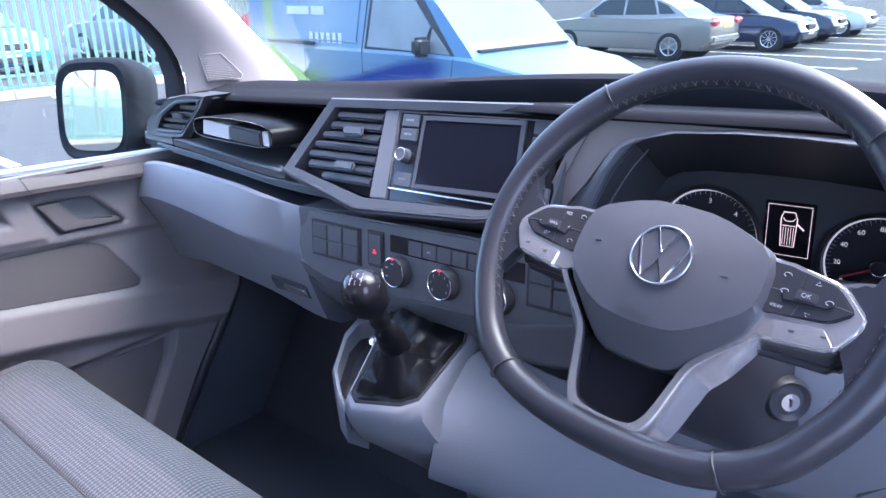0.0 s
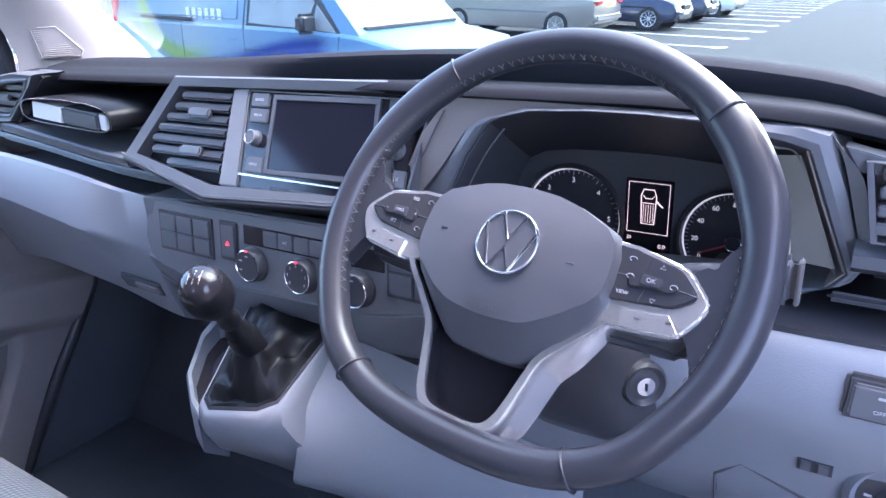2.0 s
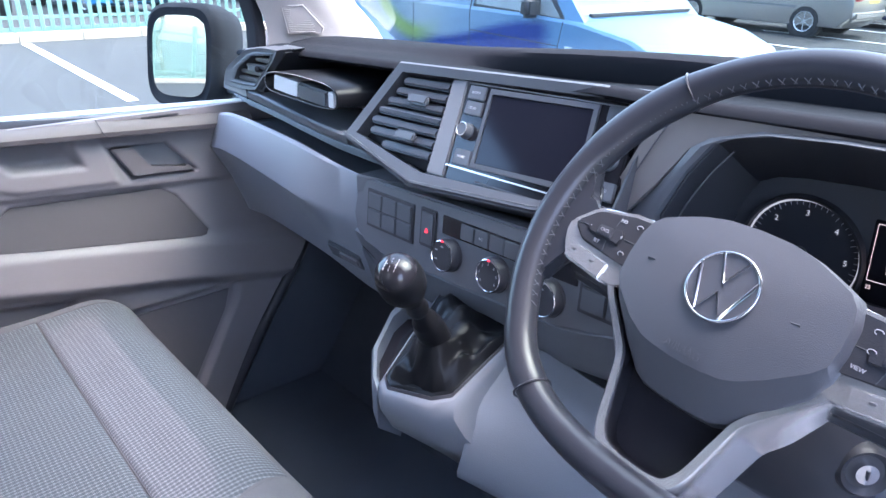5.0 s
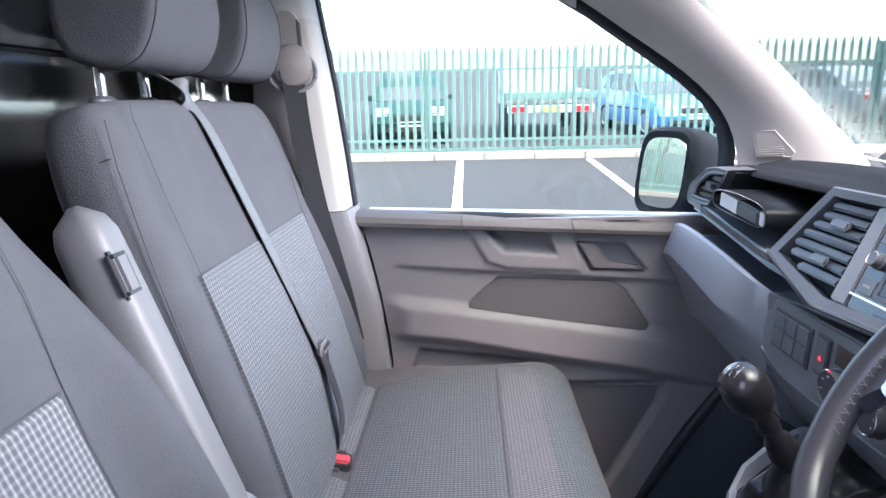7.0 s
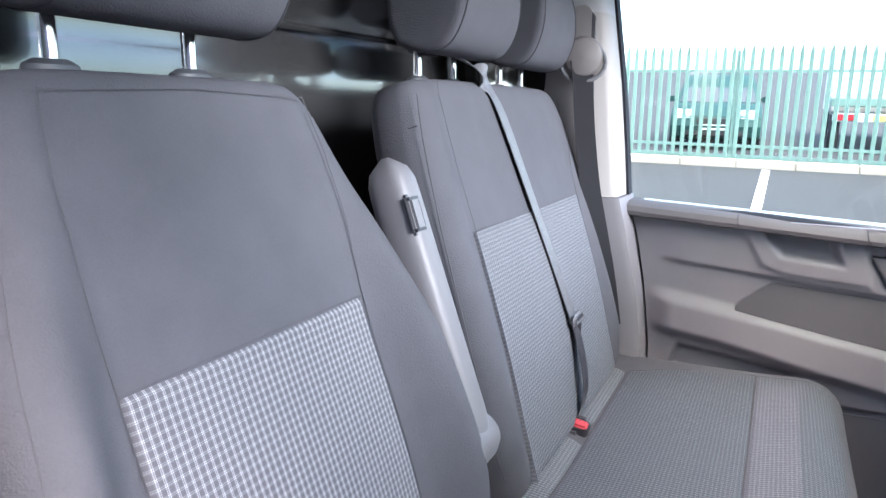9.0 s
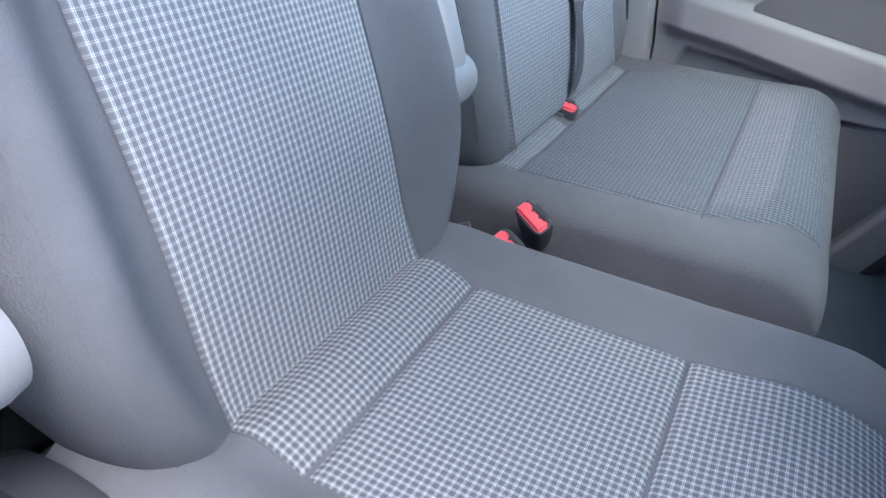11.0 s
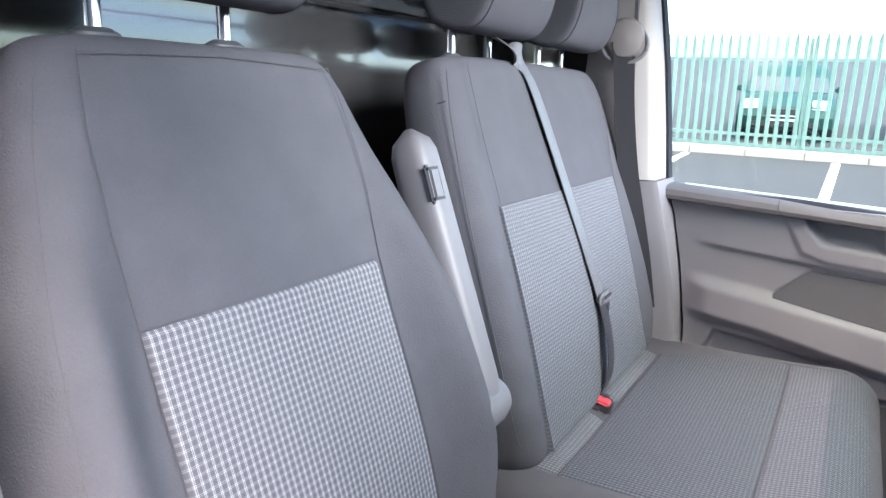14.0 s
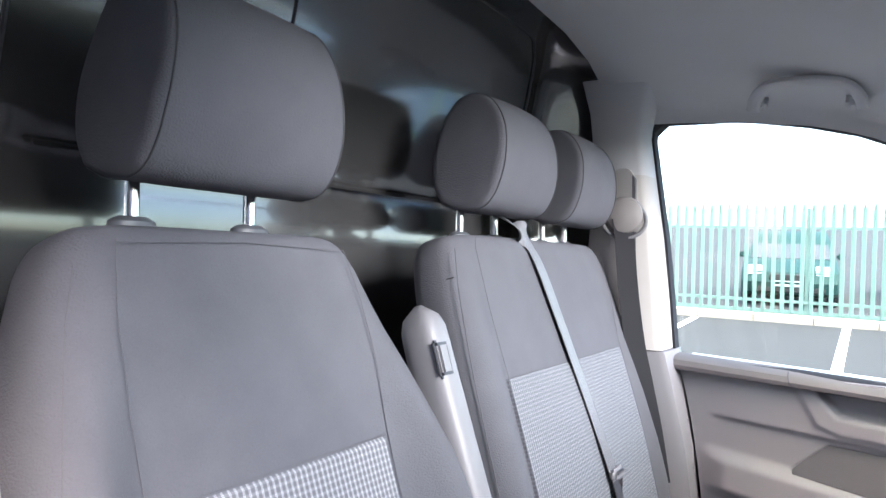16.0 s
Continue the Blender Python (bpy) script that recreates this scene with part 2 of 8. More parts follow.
def lathe(profile, m, n=28, bm=None):
    """A turned shape: (radius, height) pairs about the z axis of m."""
    bm2 = bmesh.new()
    rings = [[m @ Vector((max(r, 1e-4) * math.cos(2 * math.pi * k / n), max(r, 1e-4) * math.sin(2 * math.pi * k / n), h)) for k in range(n)] for r, h in profile]
    loft(bm2, rings, True, False)
    return merge(bm, bm2)


def smooth(a, b, x):
    t = min(1.0, max(0.0, (x - a) / (b - a)))
    return t * t * (3 - 2 * t)


def lerp(a, b, t):
    return a + (b - a) * t


def curve_at(keys, x):
    """Piecewise smooth value through (x, value) keys."""
    if x <= keys[0][0]:
        return keys[0][1]
    for i in range(len(keys) - 1):
        (x0, v0), (x1, v1) = keys[i], keys[i + 1]
        if x <= x1:
            s = (v1 - v0) / (x1 - x0)
            a = (v0 - keys[i - 1][1]) / (x0 - keys[i - 1][0]) if i else 0.0
            b = (keys[i + 2][1] - v1) / (keys[i + 2][0] - x1) if i + 2 < len(keys) else 0.0
            m0 = 2 * a * s / (a + s) if a * s > 0 else 0.0
            m1 = 2 * b * s / (b + s) if b * s > 0 else 0.0
            h, t = x1 - x0, (x - x0) / (x1 - x0)
            return (2 * t ** 3 - 3 * t * t + 1) * v0 + (t ** 3 - 2 * t * t + t) * h * m0 + (3 * t * t - 2 * t ** 3) * v1 + (t ** 3 - t * t) * h * m1
    return keys[-1][1]


def arc_path(pts, steps=6):
    """Catmull-Rom points through pts."""
    p = [Vector(q) for q in pts]
    p = [2 * p[0] - p[1], *p, 2 * p[-1] - p[-2]]
    out = []
    for i in range(1, len(p) - 2):
        for k in range(steps):
            t = k / steps
            a, b, c, d = p[i - 1:i + 3]
            out.append(0.5 * ((2 * b) + (c - a) * t + (2 * a - 5 * b + 4 * c - d) * t * t + (3 * b - a - 3 * c + d) * t ** 3))
    return out + [p[-2]]


def sheet(bm, grid, thick, normal=None):
    """A grid of points given thickness along a direction (or its own normals)."""
    h, w = len(grid), len(grid[0])
    top = [[Vector(p) for p in r] for r in grid]
    def nrm(i, j):
        if normal is not None:
            return Vector(normal)
        u = top[i][min(j + 1, w - 1)] - top[i][max(j - 1, 0)]
        v = top[min(i + 1, h - 1)][j] - top[max(i - 1, 0)][j]
        return u.cross(v).normalized()
    a = [[bm.verts.new(top[i][j]) for j in range(w)] for i in range(h)]
    b = [[bm.verts.new(top[i][j] - thick * nrm(i, j)) for j in range(w)] for i in range(h)]
    for i in range(h - 1):
        for j in range(w - 1):
            bm.faces.new((a[i][j], a[i][j + 1], a[i + 1][j + 1], a[i + 1][j]))
            bm.faces.new((b[i][j], b[i + 1][j], b[i + 1][j + 1], b[i][j + 1]))
    for j in range(w - 1):
        bm.faces.new((a[0][j], b[0][j], b[0][j + 1], a[0][j + 1]))
        bm.faces.new((a[-1][j], a[-1][j + 1], b[-1][j + 1], b[-1][j]))
    for i in range(h - 1):
        bm.faces.new((a[i][0], a[i + 1][0], b[i + 1][0], b[i][0]))
        bm.faces.new((a[i][-1], b[i][-1], b[i + 1][-1], a[i + 1][-1]))
    return bm


def text(name, body, size, m, mat, parent):
    cu = bpy.data.curves.new(name, "FONT")
    cu.body, cu.size, cu.align_x, cu.align_y, cu.extrude = body, size, "CENTER", "CENTER", 0.0002
    tmp = bpy.data.objects.new(name, cu)
    me = bpy.data.meshes.new_from_object(tmp)
    bpy.data.objects.remove(tmp)
    me.transform(m)
    me.materials.append(mat)
    ob = new(name, me)
    ob.parent = parent
    if parent.type == "EMPTY":
        ob.matrix_parent_inverse = Matrix.Translation(parent.location).inverted()
    return ob

# ---- the cab's shell ----
def inside(poly, y, z):
    """Distance to the outline of a polygon, positive inside."""
    best, hit = 9.0, False
    for (a, b), (c, d) in zip(poly, poly[1:] + poly[:1]):
        ux, uz = c - a, d - b
        t = max(0.0, min(1.0, ((y - a) * ux + (z - b) * uz) / (ux * ux + uz * uz)))
        best = min(best, math.hypot(y - a - t * ux, z - b - t * uz))
        if (b > z) != (d > z) and y < a + (z - b) / (d - b) * ux:
            hit = not hit
    return best if hit else -best


SILL_Y, SILL_Z = (0.225, 1.0), (1.352, 1.322)
WINDOW = [(0.190, 1.372), (0.164, 1.62), (0.123, 1.85), (0.128, 1.905), (0.164, 1.938), (0.34, 1.936), (0.48, 1.914), (0.58, 1.889), (0.66, 1.856), (0.75, 1.803),
          (0.83, 1.748), (0.90, 1.700), (0.965, 1.655), (1.02, 1.606), (1.055, 1.555), (1.066, 1.50), (1.062, 1.40), (1.055, 1.335), (0.80, 1.345), (0.50, 1.360)]
POCKET = [(0.544, 1.2085), (0.815, 1.1945), (0.846, 1.175), (0.906, 1.085), (0.898, 1.076), (0.884, 1.0755), (0.612, 1.1145), (0.475, 1.1350), (0.474, 1.143), (0.486, 1.156)]
REST = [(0.24, 1.158), (0.333, 1.145), (0.463, 1.129), (0.612, 1.109), (0.866, 1.070), (1.16, 1.026), (1.16, 0.925), (0.96, 0.960), (0.880, 0.978), (0.645, 1.016), (0.452, 1.052), (0.336, 1.066), (0.24, 1.075)]
BAND = [(0.20, 1.245), (0.300, 1.2365), (0.589, 1.2165), (0.892, 1.1955), (1.2, 1.172), (1.2, 1.45), (0.2, 1.45)]
PULL_FIELD = [(0.470, 1.345), (0.482, 1.312), (0.518, 1.247), (0.564, 1.2315), (0.740, 1.2215), (0.712, 1.345)]
PULL = [(0.510, 1.345), (0.525, 1.306), (0.558, 1.270), (0.684, 1.261), (0.669, 1.300), (0.662, 1.345)]
HANDLE = [(0.7245, 1.2940), (0.839, 1.2900), (0.901, 1.2190), (0.762, 1.2250)]
SPEAKER = [(0.50, 0.94), (0.965, 0.945), (0.955, 0.90), (0.80, 0.62), (0.50, 0.62)]
FOOT = [(0.3525, 1.0335), (0.490, 1.0205), (0.62, 1.000), (0.62, 0.93), (0.330, 0.97)]


def door_relief(y, z):
    h = 0.009 * smooth(-0.004, 0.007, inside(BAND, y, z)) * smooth(0.275, 0.36, y)
    h += 0.026 * smooth(-0.022, 0.012, inside(REST, y, z)) * smooth(0.262, 0.345, y)
    h += 0.006 * smooth(-0.004, 0.006, inside(PULL_FIELD, y, z))
    h -= 0.055 * smooth(-0.002, 0.022, inside(POCKET, y, z))
    h -= 0.027 * smooth(-0.003, 0.016, inside(PULL, y, z))
    h -= 0.016 * smooth(-0.002, 0.006, inside(HANDLE, y, z))
    h -= 0.016 * smooth(-0.004, 0.010, inside(SPEAKER, y, z))
    h -= 0.020 * smooth(-0.002, 0.012, inside(FOOT, y, z))
    return h


def build_door():
    door = thing("door_1", (-0.86, 0.65, 0.55), "closed passenger door with pinkish grey moulded trim and pockets", "door", kind="structure")
    bm = bmesh.new()
    grid = []
    for i in range(171):
        z = lerp(0.52, 1.350, i / 170)
        y1 = curve_at([(0.52, 0.84), (0.60, 0.875), (0.80, 0.985), (0.95, 1.09), (1.02, 1.13), (1.2, 1.15)], z)
        y0 = curve_at([(0.52, 0.292), (1.0, 0.286), (1.15, 0.267), (1.30, 0.235), (1.35, 0.220)], z)
        grid.append([(-0.80 + door_relief(lerp(y0, y1, j / 190), z), lerp(y0, y1, j / 190), z) for j in range(191)])
    sheet(bm, grid, 0.02, (1, 0, 0))
    part("trim_panel", bm, M["door"], door, angle=60)
    # darker skin over the map pocket's walls and floor: recess shade as colour
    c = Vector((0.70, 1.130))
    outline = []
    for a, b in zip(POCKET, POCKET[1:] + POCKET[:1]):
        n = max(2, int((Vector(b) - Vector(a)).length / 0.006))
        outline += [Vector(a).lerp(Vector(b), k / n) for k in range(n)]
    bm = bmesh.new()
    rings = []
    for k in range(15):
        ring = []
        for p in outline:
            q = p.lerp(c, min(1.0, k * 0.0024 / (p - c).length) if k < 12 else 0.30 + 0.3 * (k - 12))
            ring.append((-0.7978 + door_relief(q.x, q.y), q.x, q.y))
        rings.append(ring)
    part("pocket_shade", loft(bm, rings), M["lining"], door, "dark grey pocket skin with the recess's shade in its colour", 60)
    # door opener: bezel, cup and lever
    bz = part("handle_bezel", prism(HANDLE, "x", -0.806, -0.801, 0.002), M["panel"], door, "dark grey opener recess")
    part("lever", prism([(0.731, 1.2905), (0.772, 1.2890), (0.800, 1.2440), (0.872, 1.2385), (0.892, 1.2245), (0.768, 1.2300)], "x", -0.800, -0.784, 0.003), M["pocket"], bz)
    # sill rail along the window
    bm = bmesh.new()
    rings = []
    for y in (0.200, 0.46, 0.4605, 0.60, 0.715, 0.7155, 0.86, 0.985, 1.02):
        z = lerp(1.372, 1.338, (y - 0.228) / 0.75)
        gap = 0.002 if y in (0.4605, 0.7155) else 0.0
        dip = 0.006 * smooth(0.47, 0.5, y) - 0.004 * smooth(0.62, 0.70, y)
        rings.append([(-0.842, y, z), (-0.790 - gap, y, z - 0.002 - dip), (-0.772 - gap, y, z - 0.010 - dip), (-0.766 - gap, y, z - 0.022), (-0.769 - gap, y, z - 0.031), (-0.795, y, z - 0.037), (-0.842, y, z - 0.037)])
    part("sill_rail", loft(bm, rings), M["rail"], door, "taupe grey window sill rail")
    for y in (0.4605, 0.7155):
        z = lerp(1.372, 1.338, (y - 0.228) / 0.75)
        part("joint", tube([(-0.790, y, z - 0.001), (-0.772, y, z - 0.009), (-0.7655, y + 0.003, z - 0.022), (-0.7685, y + 0.010, z - 0.031)], 0.0012, 5), M["seam"], door)
    part("vent_slot", box((-0.795, 0.835, 1.3425), (0.018, 0.075, 0.004), 0.0015), M["black"], door, "black demister slot")
    # metal skin of the door and the lock-side edge
    part("outer_skin", prism([(0.22, 0.45), (1.16, 0.45), (1.16, 1.335), (0.22, 1.365)], "x", -0.93, -0.86, 0.01), M["shell"], door, "light grey painted steel skin")
    # the speaker cover and screw cap in the lower panel
    part("speaker_cover", prism([(0.530, 0.925), (0.945, 0.930), (0.925, 0.88), (0.79, 0.64), (0.53, 0.64)], "x", -0.828, -0.8125, 0.004), M["pocket"], door, "grey lower speaker cover")
    # window rubber and pane
    bm = bmesh.new()
    def ring(off, x):
        c = Vector((0.62, 1.62))
        return [(x, *(c + (Vector(p) - c) * (1 + off / (Vector(p) - c).length))) for p in WINDOW]
    loft(bm, [ring(0.022, -0.802), ring(0.006, -0.803), ring(0.001, -0.808), ring(0.0, -0.850), ring(0.022, -0.855), ring(0.022, -0.802)], True, False)
    part("window_rubber", bm, M["felt"], door, "black rubber window surround")
    bm = bmesh.new()
    loft(bm, [ring(0.004, -0.845), ring(0.004, -0.841)])
    pane = part("pane", bm, M["glass"], door, "clear side window glass")
    pane.visible_shadow = False
    return door


build_door()

# the trim of the window pillar behind the door
pillar = thing("pillar_trim_1", (-0.80, 0.10, 0.95), "beige upper and grey lower trim of the belt pillar", "pillar trim", kind="structure")
bm = bmesh.new()
rings = []
for z, y1, x in ((1.385, 0.202, -0.708), (1.50, 0.190, -0.710), (1.65, 0.171, -0.714), (1.80, 0.146, -0.720), (1.90, 0.130, -0.722), (1.955, 0.142, -0.716), (2.03, 0.16, -0.69)):
    y0 = curve_at([(1.385, 0.0), (1.75, 0.016), (1.94, 0.004), (2.03, -0.012)], z)
    rings.append([(-0.86, y0, z), (x, y0, z), (x + 0.006, lerp(y0, y1, 0.3), z), (x, y1 - 0.02, z), (x - 0.012, y1 - 0.004, z), (-0.80, y1, z), (-0.86, y1, z)])
part("upper_trim", loft(bm, rings[:4]), M["beige"], pillar, "beige pillar trim", 50)
part("roof_trim", loft(bmesh.new(), rings[3:]), M["liner"], pillar, "pale grey trim below the roof lining", 50)
bm = bmesh.new()
rings = []
for z, y1, x in ((0.55, 0.29, -0.745), (1.00, 0.282, -0.742), (1.15, 0.262, -0.730), (1.30, 0.230, -0.715), (1.383, 0.210, -0.706)):
    rings.append([(-0.86, -0.02, z), (x, -0.02, z), (x + 0.006, 0.08, z), (x, y1 - 0.02, z), (x - 0.010, y1 - 0.005, z), (-0.80, y1, z), (-0.86, y1, z)])
part("lower_trim", loft(bm, rings), M["door"], pillar, "grey pillar trim", 50)
seal = bmesh.new()
loft(seal, [[(-0.812, y1 - 0.004, z), (-0.812, y1 + 0.005, z), (-0.85, y1 + 0.005, z), (-0.85, y1 - 0.004, z)] for z, y1 in ((1.36, 0.206), (1.50, 0.191), (1.65, 0.172), (1.80, 0.147), (1.90, 0.131), (1.935, 0.136))])
part("window_seal", seal, M["felt"], pillar, "black rubber window seal")
# height slot for the belt
part("belt_slot", prism([(0.055, 1.65), (0.125, 1.65), (0.118, 1.80), (0.105, 1.815), (0.080, 1.815), (0.066, 1.80)], "x", -0.722, -0.706, 0.003), M["beige"], pillar)
part("slot_shadow", prism([(0.118, 1.59), (0.132, 1.588), (0.124, 1.79), (0.116, 1.80)], "x", -0.722, -0.7065, 0.001), M["pocket"], pillar)

EDGE_A = [(-0.790, 0.64, 1.880), (-0.790, 0.72, 1.838), (-0.790, 0.83, 1.764), (-0.790, 0.96, 1.674), (-0.790, 1.045, 1.590), (-0.790, 1.085, 1.50), (-0.790, 1.085, 1.44)]
EDGE_B = [(-0.625, 0.73, 1.985), (-0.66, 0.84, 1.900), (-0.70, 0.985, 1.800), (-0.715, 1.14, 1.662), (-0.725, 1.24, 1.565), (-0.735, 1.33, 1.482), (-0.74, 1.36, 1.445)]


def build_screen_pillar(side, name):
    a, b = arc_path(EDGE_A, 3), arc_path(EDGE_B, 3)
    grid = []
    for n_, (p, q) in enumerate(zip(a, b)):
        row, sw = [], smooth(0, 0.3, n_ / (len(a) - 1))
        for k in range(9):
            t = k / 8
            v = p.lerp(q, t)
            v.x += 0.030 * sw * math.sin(math.pi * t) ** 0.8
            v.y -= 0.012 * sw * math.sin(math.pi * t)
            row.append((v.x * side, v.y, v.z))
        grid.append(row)
    bm = sheet(bmesh.new(), grid, 0.05, (side, -0.5, -0.3))
    ob = solid(name, bm, M["beige"], "pale beige moulded windscreen pillar trim", "pillar trim", "structure", angle=50)
    return ob


build_screen_pillar(1, "pillar_trim_2")
build_screen_pillar(-1, "pillar_trim_3")
# tweeter grille at the pillar's foot
grille = thing("speaker_grille", (-0.755, 1.13, 1.48), "beige perforated tweeter grille in the pillar foot", "speaker")
GR = [(-0.766, 1.108, 1.546), (-0.738, 1.146, 1.546), (-0.7325, 1.190, 1.498), (-0.735, 1.186, 1.487), (-0.765, 1.120, 1.487)]
nrm = Vector((0.87, -0.44, -0.20)).normalized()
GR = [tuple(Vector(p) + nrm * 0.007) for p in GR]
def grille_ring(m_, off):
    c = sum((Vector(p) for p in GR), Vector()) / len(GR)
    return [c + (Vector(p) - c) * m_ + nrm * off for p in GR]
bm = bmesh.new()
loft(bm, [grille_ring(1.0, -0.010), grille_ring(1.0, 0.0005), grille_ring(0.98, 0.0015), grille_ring(0.95, 0.0015), grille_ring(0.93, 0.0002)])
part("frame", bm, M["beige"], grille)
bm = bmesh.new()
o, ex, ez = Vector(GR[4]), (Vector(GR[3]) - Vector(GR[4])).normalized(), (Vector(GR[0]) - Vector(GR[4])).normalized()
for k in range(14):
    v0 = 0.005 + k * 0.0038
    a = 0.006
    b = lerp(0.066, 0.044, k / 13) - 0.006 + (0.006 if k > 2 else 0.0)
    tube([o + ex * a + ez * v0 + nrm * 0.0020, o + ex * b + ez * v0 + nrm * 0.0035], 0.0012, 5, bm=bm)
part("mesh_bars", bm, M["beige"], grille)

# roof lining, with the rounded rails above the doors
bm = bmesh.new()
grid = []
for i in range(25):
    y = lerp(0.035, 0.72, i / 24)
    rail = curve_at([(0.15, 1.965), (0.45, 1.945), (0.60, 1.91), (0.75, 1.84)], y) if y > 0 else 1.965
    mid = curve_at([(0.2, 2.085), (0.72, 2.0)], y)
    half = [(-0.800, rail - 0.03), (-0.795, rail), (-0.775, rail + 0.022), (-0.70, lerp(rail, mid, 0.42)), (-0.60, lerp(rail, mid, 0.72)), (-0.45, lerp(rail, mid, 0.92)), (-0.2, mid), (0, mid + 0.004)]
    row = [(x, y, z) for x, z in half] + [(-x, y, z) for x, z in half[-2::-1]]
    grid.append(row)
sheet(bm, grid, 0.04, (0, 0, -1))
solid("ceiling", bm, M["liner"], "pale grey fabric roof lining", "ceiling", "structure", angle=60)

# folding grab handle above the passenger door
grab = thing("grab_handle", (-0.72, 0.47, 1.99), "pale grey moulded grab handle on the roof lining", "grab handle")
arch = arc_path([(-0.738, 0.358, 1.980), (-0.724, 0.366, 2.006), (-0.702, 0.392, 2.026), (-0.694, 0.43, 2.031), (-0.694, 0.51, 2.028), (-0.702, 0.550, 2.019), (-0.724, 0.576, 1.996), (-0.738, 0.584, 1.970)], 5)
part("bow", tube([Vector((-0.69, 0.478, 1.975)) + (p + Vector((0.040, 0.012, -0.052)) - Vector((-0.69, 0.478, 1.975))) * 0.92 for p in arch], 0.0150, 12, flat=0.75), M["liner"], grab)
for y, z in ((0.388, 1.952), (0.572, 1.944)):
    part("mount", box((-0.718, y, z), (0.05, 0.036, 0.03), 0.010, 3, Matrix.Rotation(radians(42), 4, "Y")), M["liner"], grab)

# steel bulkhead behind the seats, with a swaged upper panel
bulk = thing("wall_rear", (0, -0.19, 0.6), "dark satin painted steel bulkhead with a swaged panel", "bulkhead", kind="structure")
bm = bmesh.new()
grid = []
for i in range(61):
    z = lerp(0.55, 2.20, i / 60)
    row = []
    for j in range(81):
        x = lerp(-0.88, 0.88, j / 80)
        # swage: a raised field with rounded corners above a ledge
        d = math.hypot(max(abs(x) - 0.50, 0), max(abs(z - 1.93) - 0.15, 0))
        y = -0.20 + 0.012 * (1 - smooth(0.06, 0.10, d)) + 0.17 * smooth(0.62, 0.88, abs(x)) + 0.010 * (1 - smooth(1.62, 1.70, z)) + 0.05 * smooth(2.12, 2.20, z)
        y += 0.19 * max(0.0, z - 1.70) - 0.07 * x
        row.append((x, y, z))
    grid.append(row)
sheet(bm, grid, 0.02, (0, 1, 0))
part("steel_panel", bm, M["bulkhead"], bulk, angle=70)
part("ledge", box((0.0, -0.181, 1.700), (1.04, 0.012, 0.007), 0.003, 2, Matrix.Rotation(-0.07, 4, "Z")), M["bulkhead"], bulk)
loop = arc_path([(x, -0.186 + 0.19 * (z - 1.70) - 0.07 * x, z) for x, z in ((-0.560, 1.76), (-0.556, 2.02), (-0.54, 2.075), (-0.49, 2.105), (-0.2, 2.115), (0.2, 2.115), (0.49, 2.105), (0.54, 2.075), (0.556, 2.02), (0.56, 1.76))], 4)
part("swage_line", tube(loop, 0.003, 6), M["black"], bulk)
part("corner_stiffener", tube(arc_path([(-0.80, -0.050, 1.70), (-0.79, -0.055, 1.95), (-0.74, -0.065, 2.07), (-0.62, -0.10, 2.14), (-0.45, -0.12, 2.17)], 5), 0.012, 8), M["bulkhead"], bulk)
part("seam_bead", tube([(0.17, -0.1685, 1.86), (0.17, -0.121, 2.11)], 0.0025, 6), M["black"], bulk)

# floor, front wall and closing body sides
solid("floor", prism([(-0.86, -0.22), (0.80, -0.22), (0.80, 1.45), (-0.86, 1.45)], "z", 0.56, 0.60, 0.004), M["rubber"], "black ribbed rubber cab floor mat", "floor", "structure")
bm = bmesh.new()
sheet(bm, [[(x, lerp(1.18, 1.42, t), lerp(0.60, 0.95, t)) for x in (-0.86, -0.3, 0.3, 0.80)] for t in (0, 0.3, 0.6, 1.0)], 0.03, (0, -0.8, 0.6))
solid("wall_front", bm, M["rubber"], "black sound deadening on the toe board", "wall", "structure")
solid("wall_firewall", prism([(-0.88, 0.90), (0.88, 0.90), (0.88, 1.44), (-0.88, 1.44)], "y", 1.42, 1.46, 0.004), M["black"], "black firewall under the windscreen", "wall", "structure")
bm = bmesh.new()
sheet(bm, [[(-0.842 + 0.03 * smooth(0.6, 0.75, z) * 0, y, z) for y in (0.93, 1.0, 1.1, 1.25, 1.42)] for z in (0.58, 0.75, 0.9, 1.05, 1.2)], 0.02, (1, 0, 0))
solid("wall_kick", bm, M["rubber"], "black kick panel beside the footwell", "wall", "structure")
rub = tube(arc_path([(-0.822, 0.845, 0.50), (-0.820, 0.90, 0.62), (-0.815, 1.01, 0.80), (-0.815, 1.115, 0.95), (-0.815, 1.155, 1.03), (-0.815, 1.165, 1.12)], 6), 0.017, 10)
solid("trim_seal", rub, M["black"], "black rubber door seal along the door opening", "door seal", "structure")
# driver's side: sill, rear pillar and roof edge round the open doorway
solid("sill_driver", prism([(-0.2, 0.42), (1.45, 0.42), (1.45, 0.64), (-0.2, 0.64)], "x", 0.80, 0.90, 0.02), M["shell"], "light grey painted sill of the driver's doorway", "sill", "structure")
solid("pillar_driver", prism([(-0.26, 0.5), (0.235, 0.5), (0.230, 1.05), (0.165, 1.38), (0.105, 1.90), (0.100, 2.19), (-0.26, 2.19)], "x", 0.81, 0.92, 0.015), M["beige"], "beige trimmed pillar behind the driver's doorway", "pillar", "structure")
solid("kick_driver", prism([(1.12, 0.5), (1.46, 0.5), (1.46, 1.45), (1.16, 1.45)], "x", 0.82, 0.90, 0.015), M["shell"], "light grey hinge pillar of the driver's doorway", "pillar", "structure")
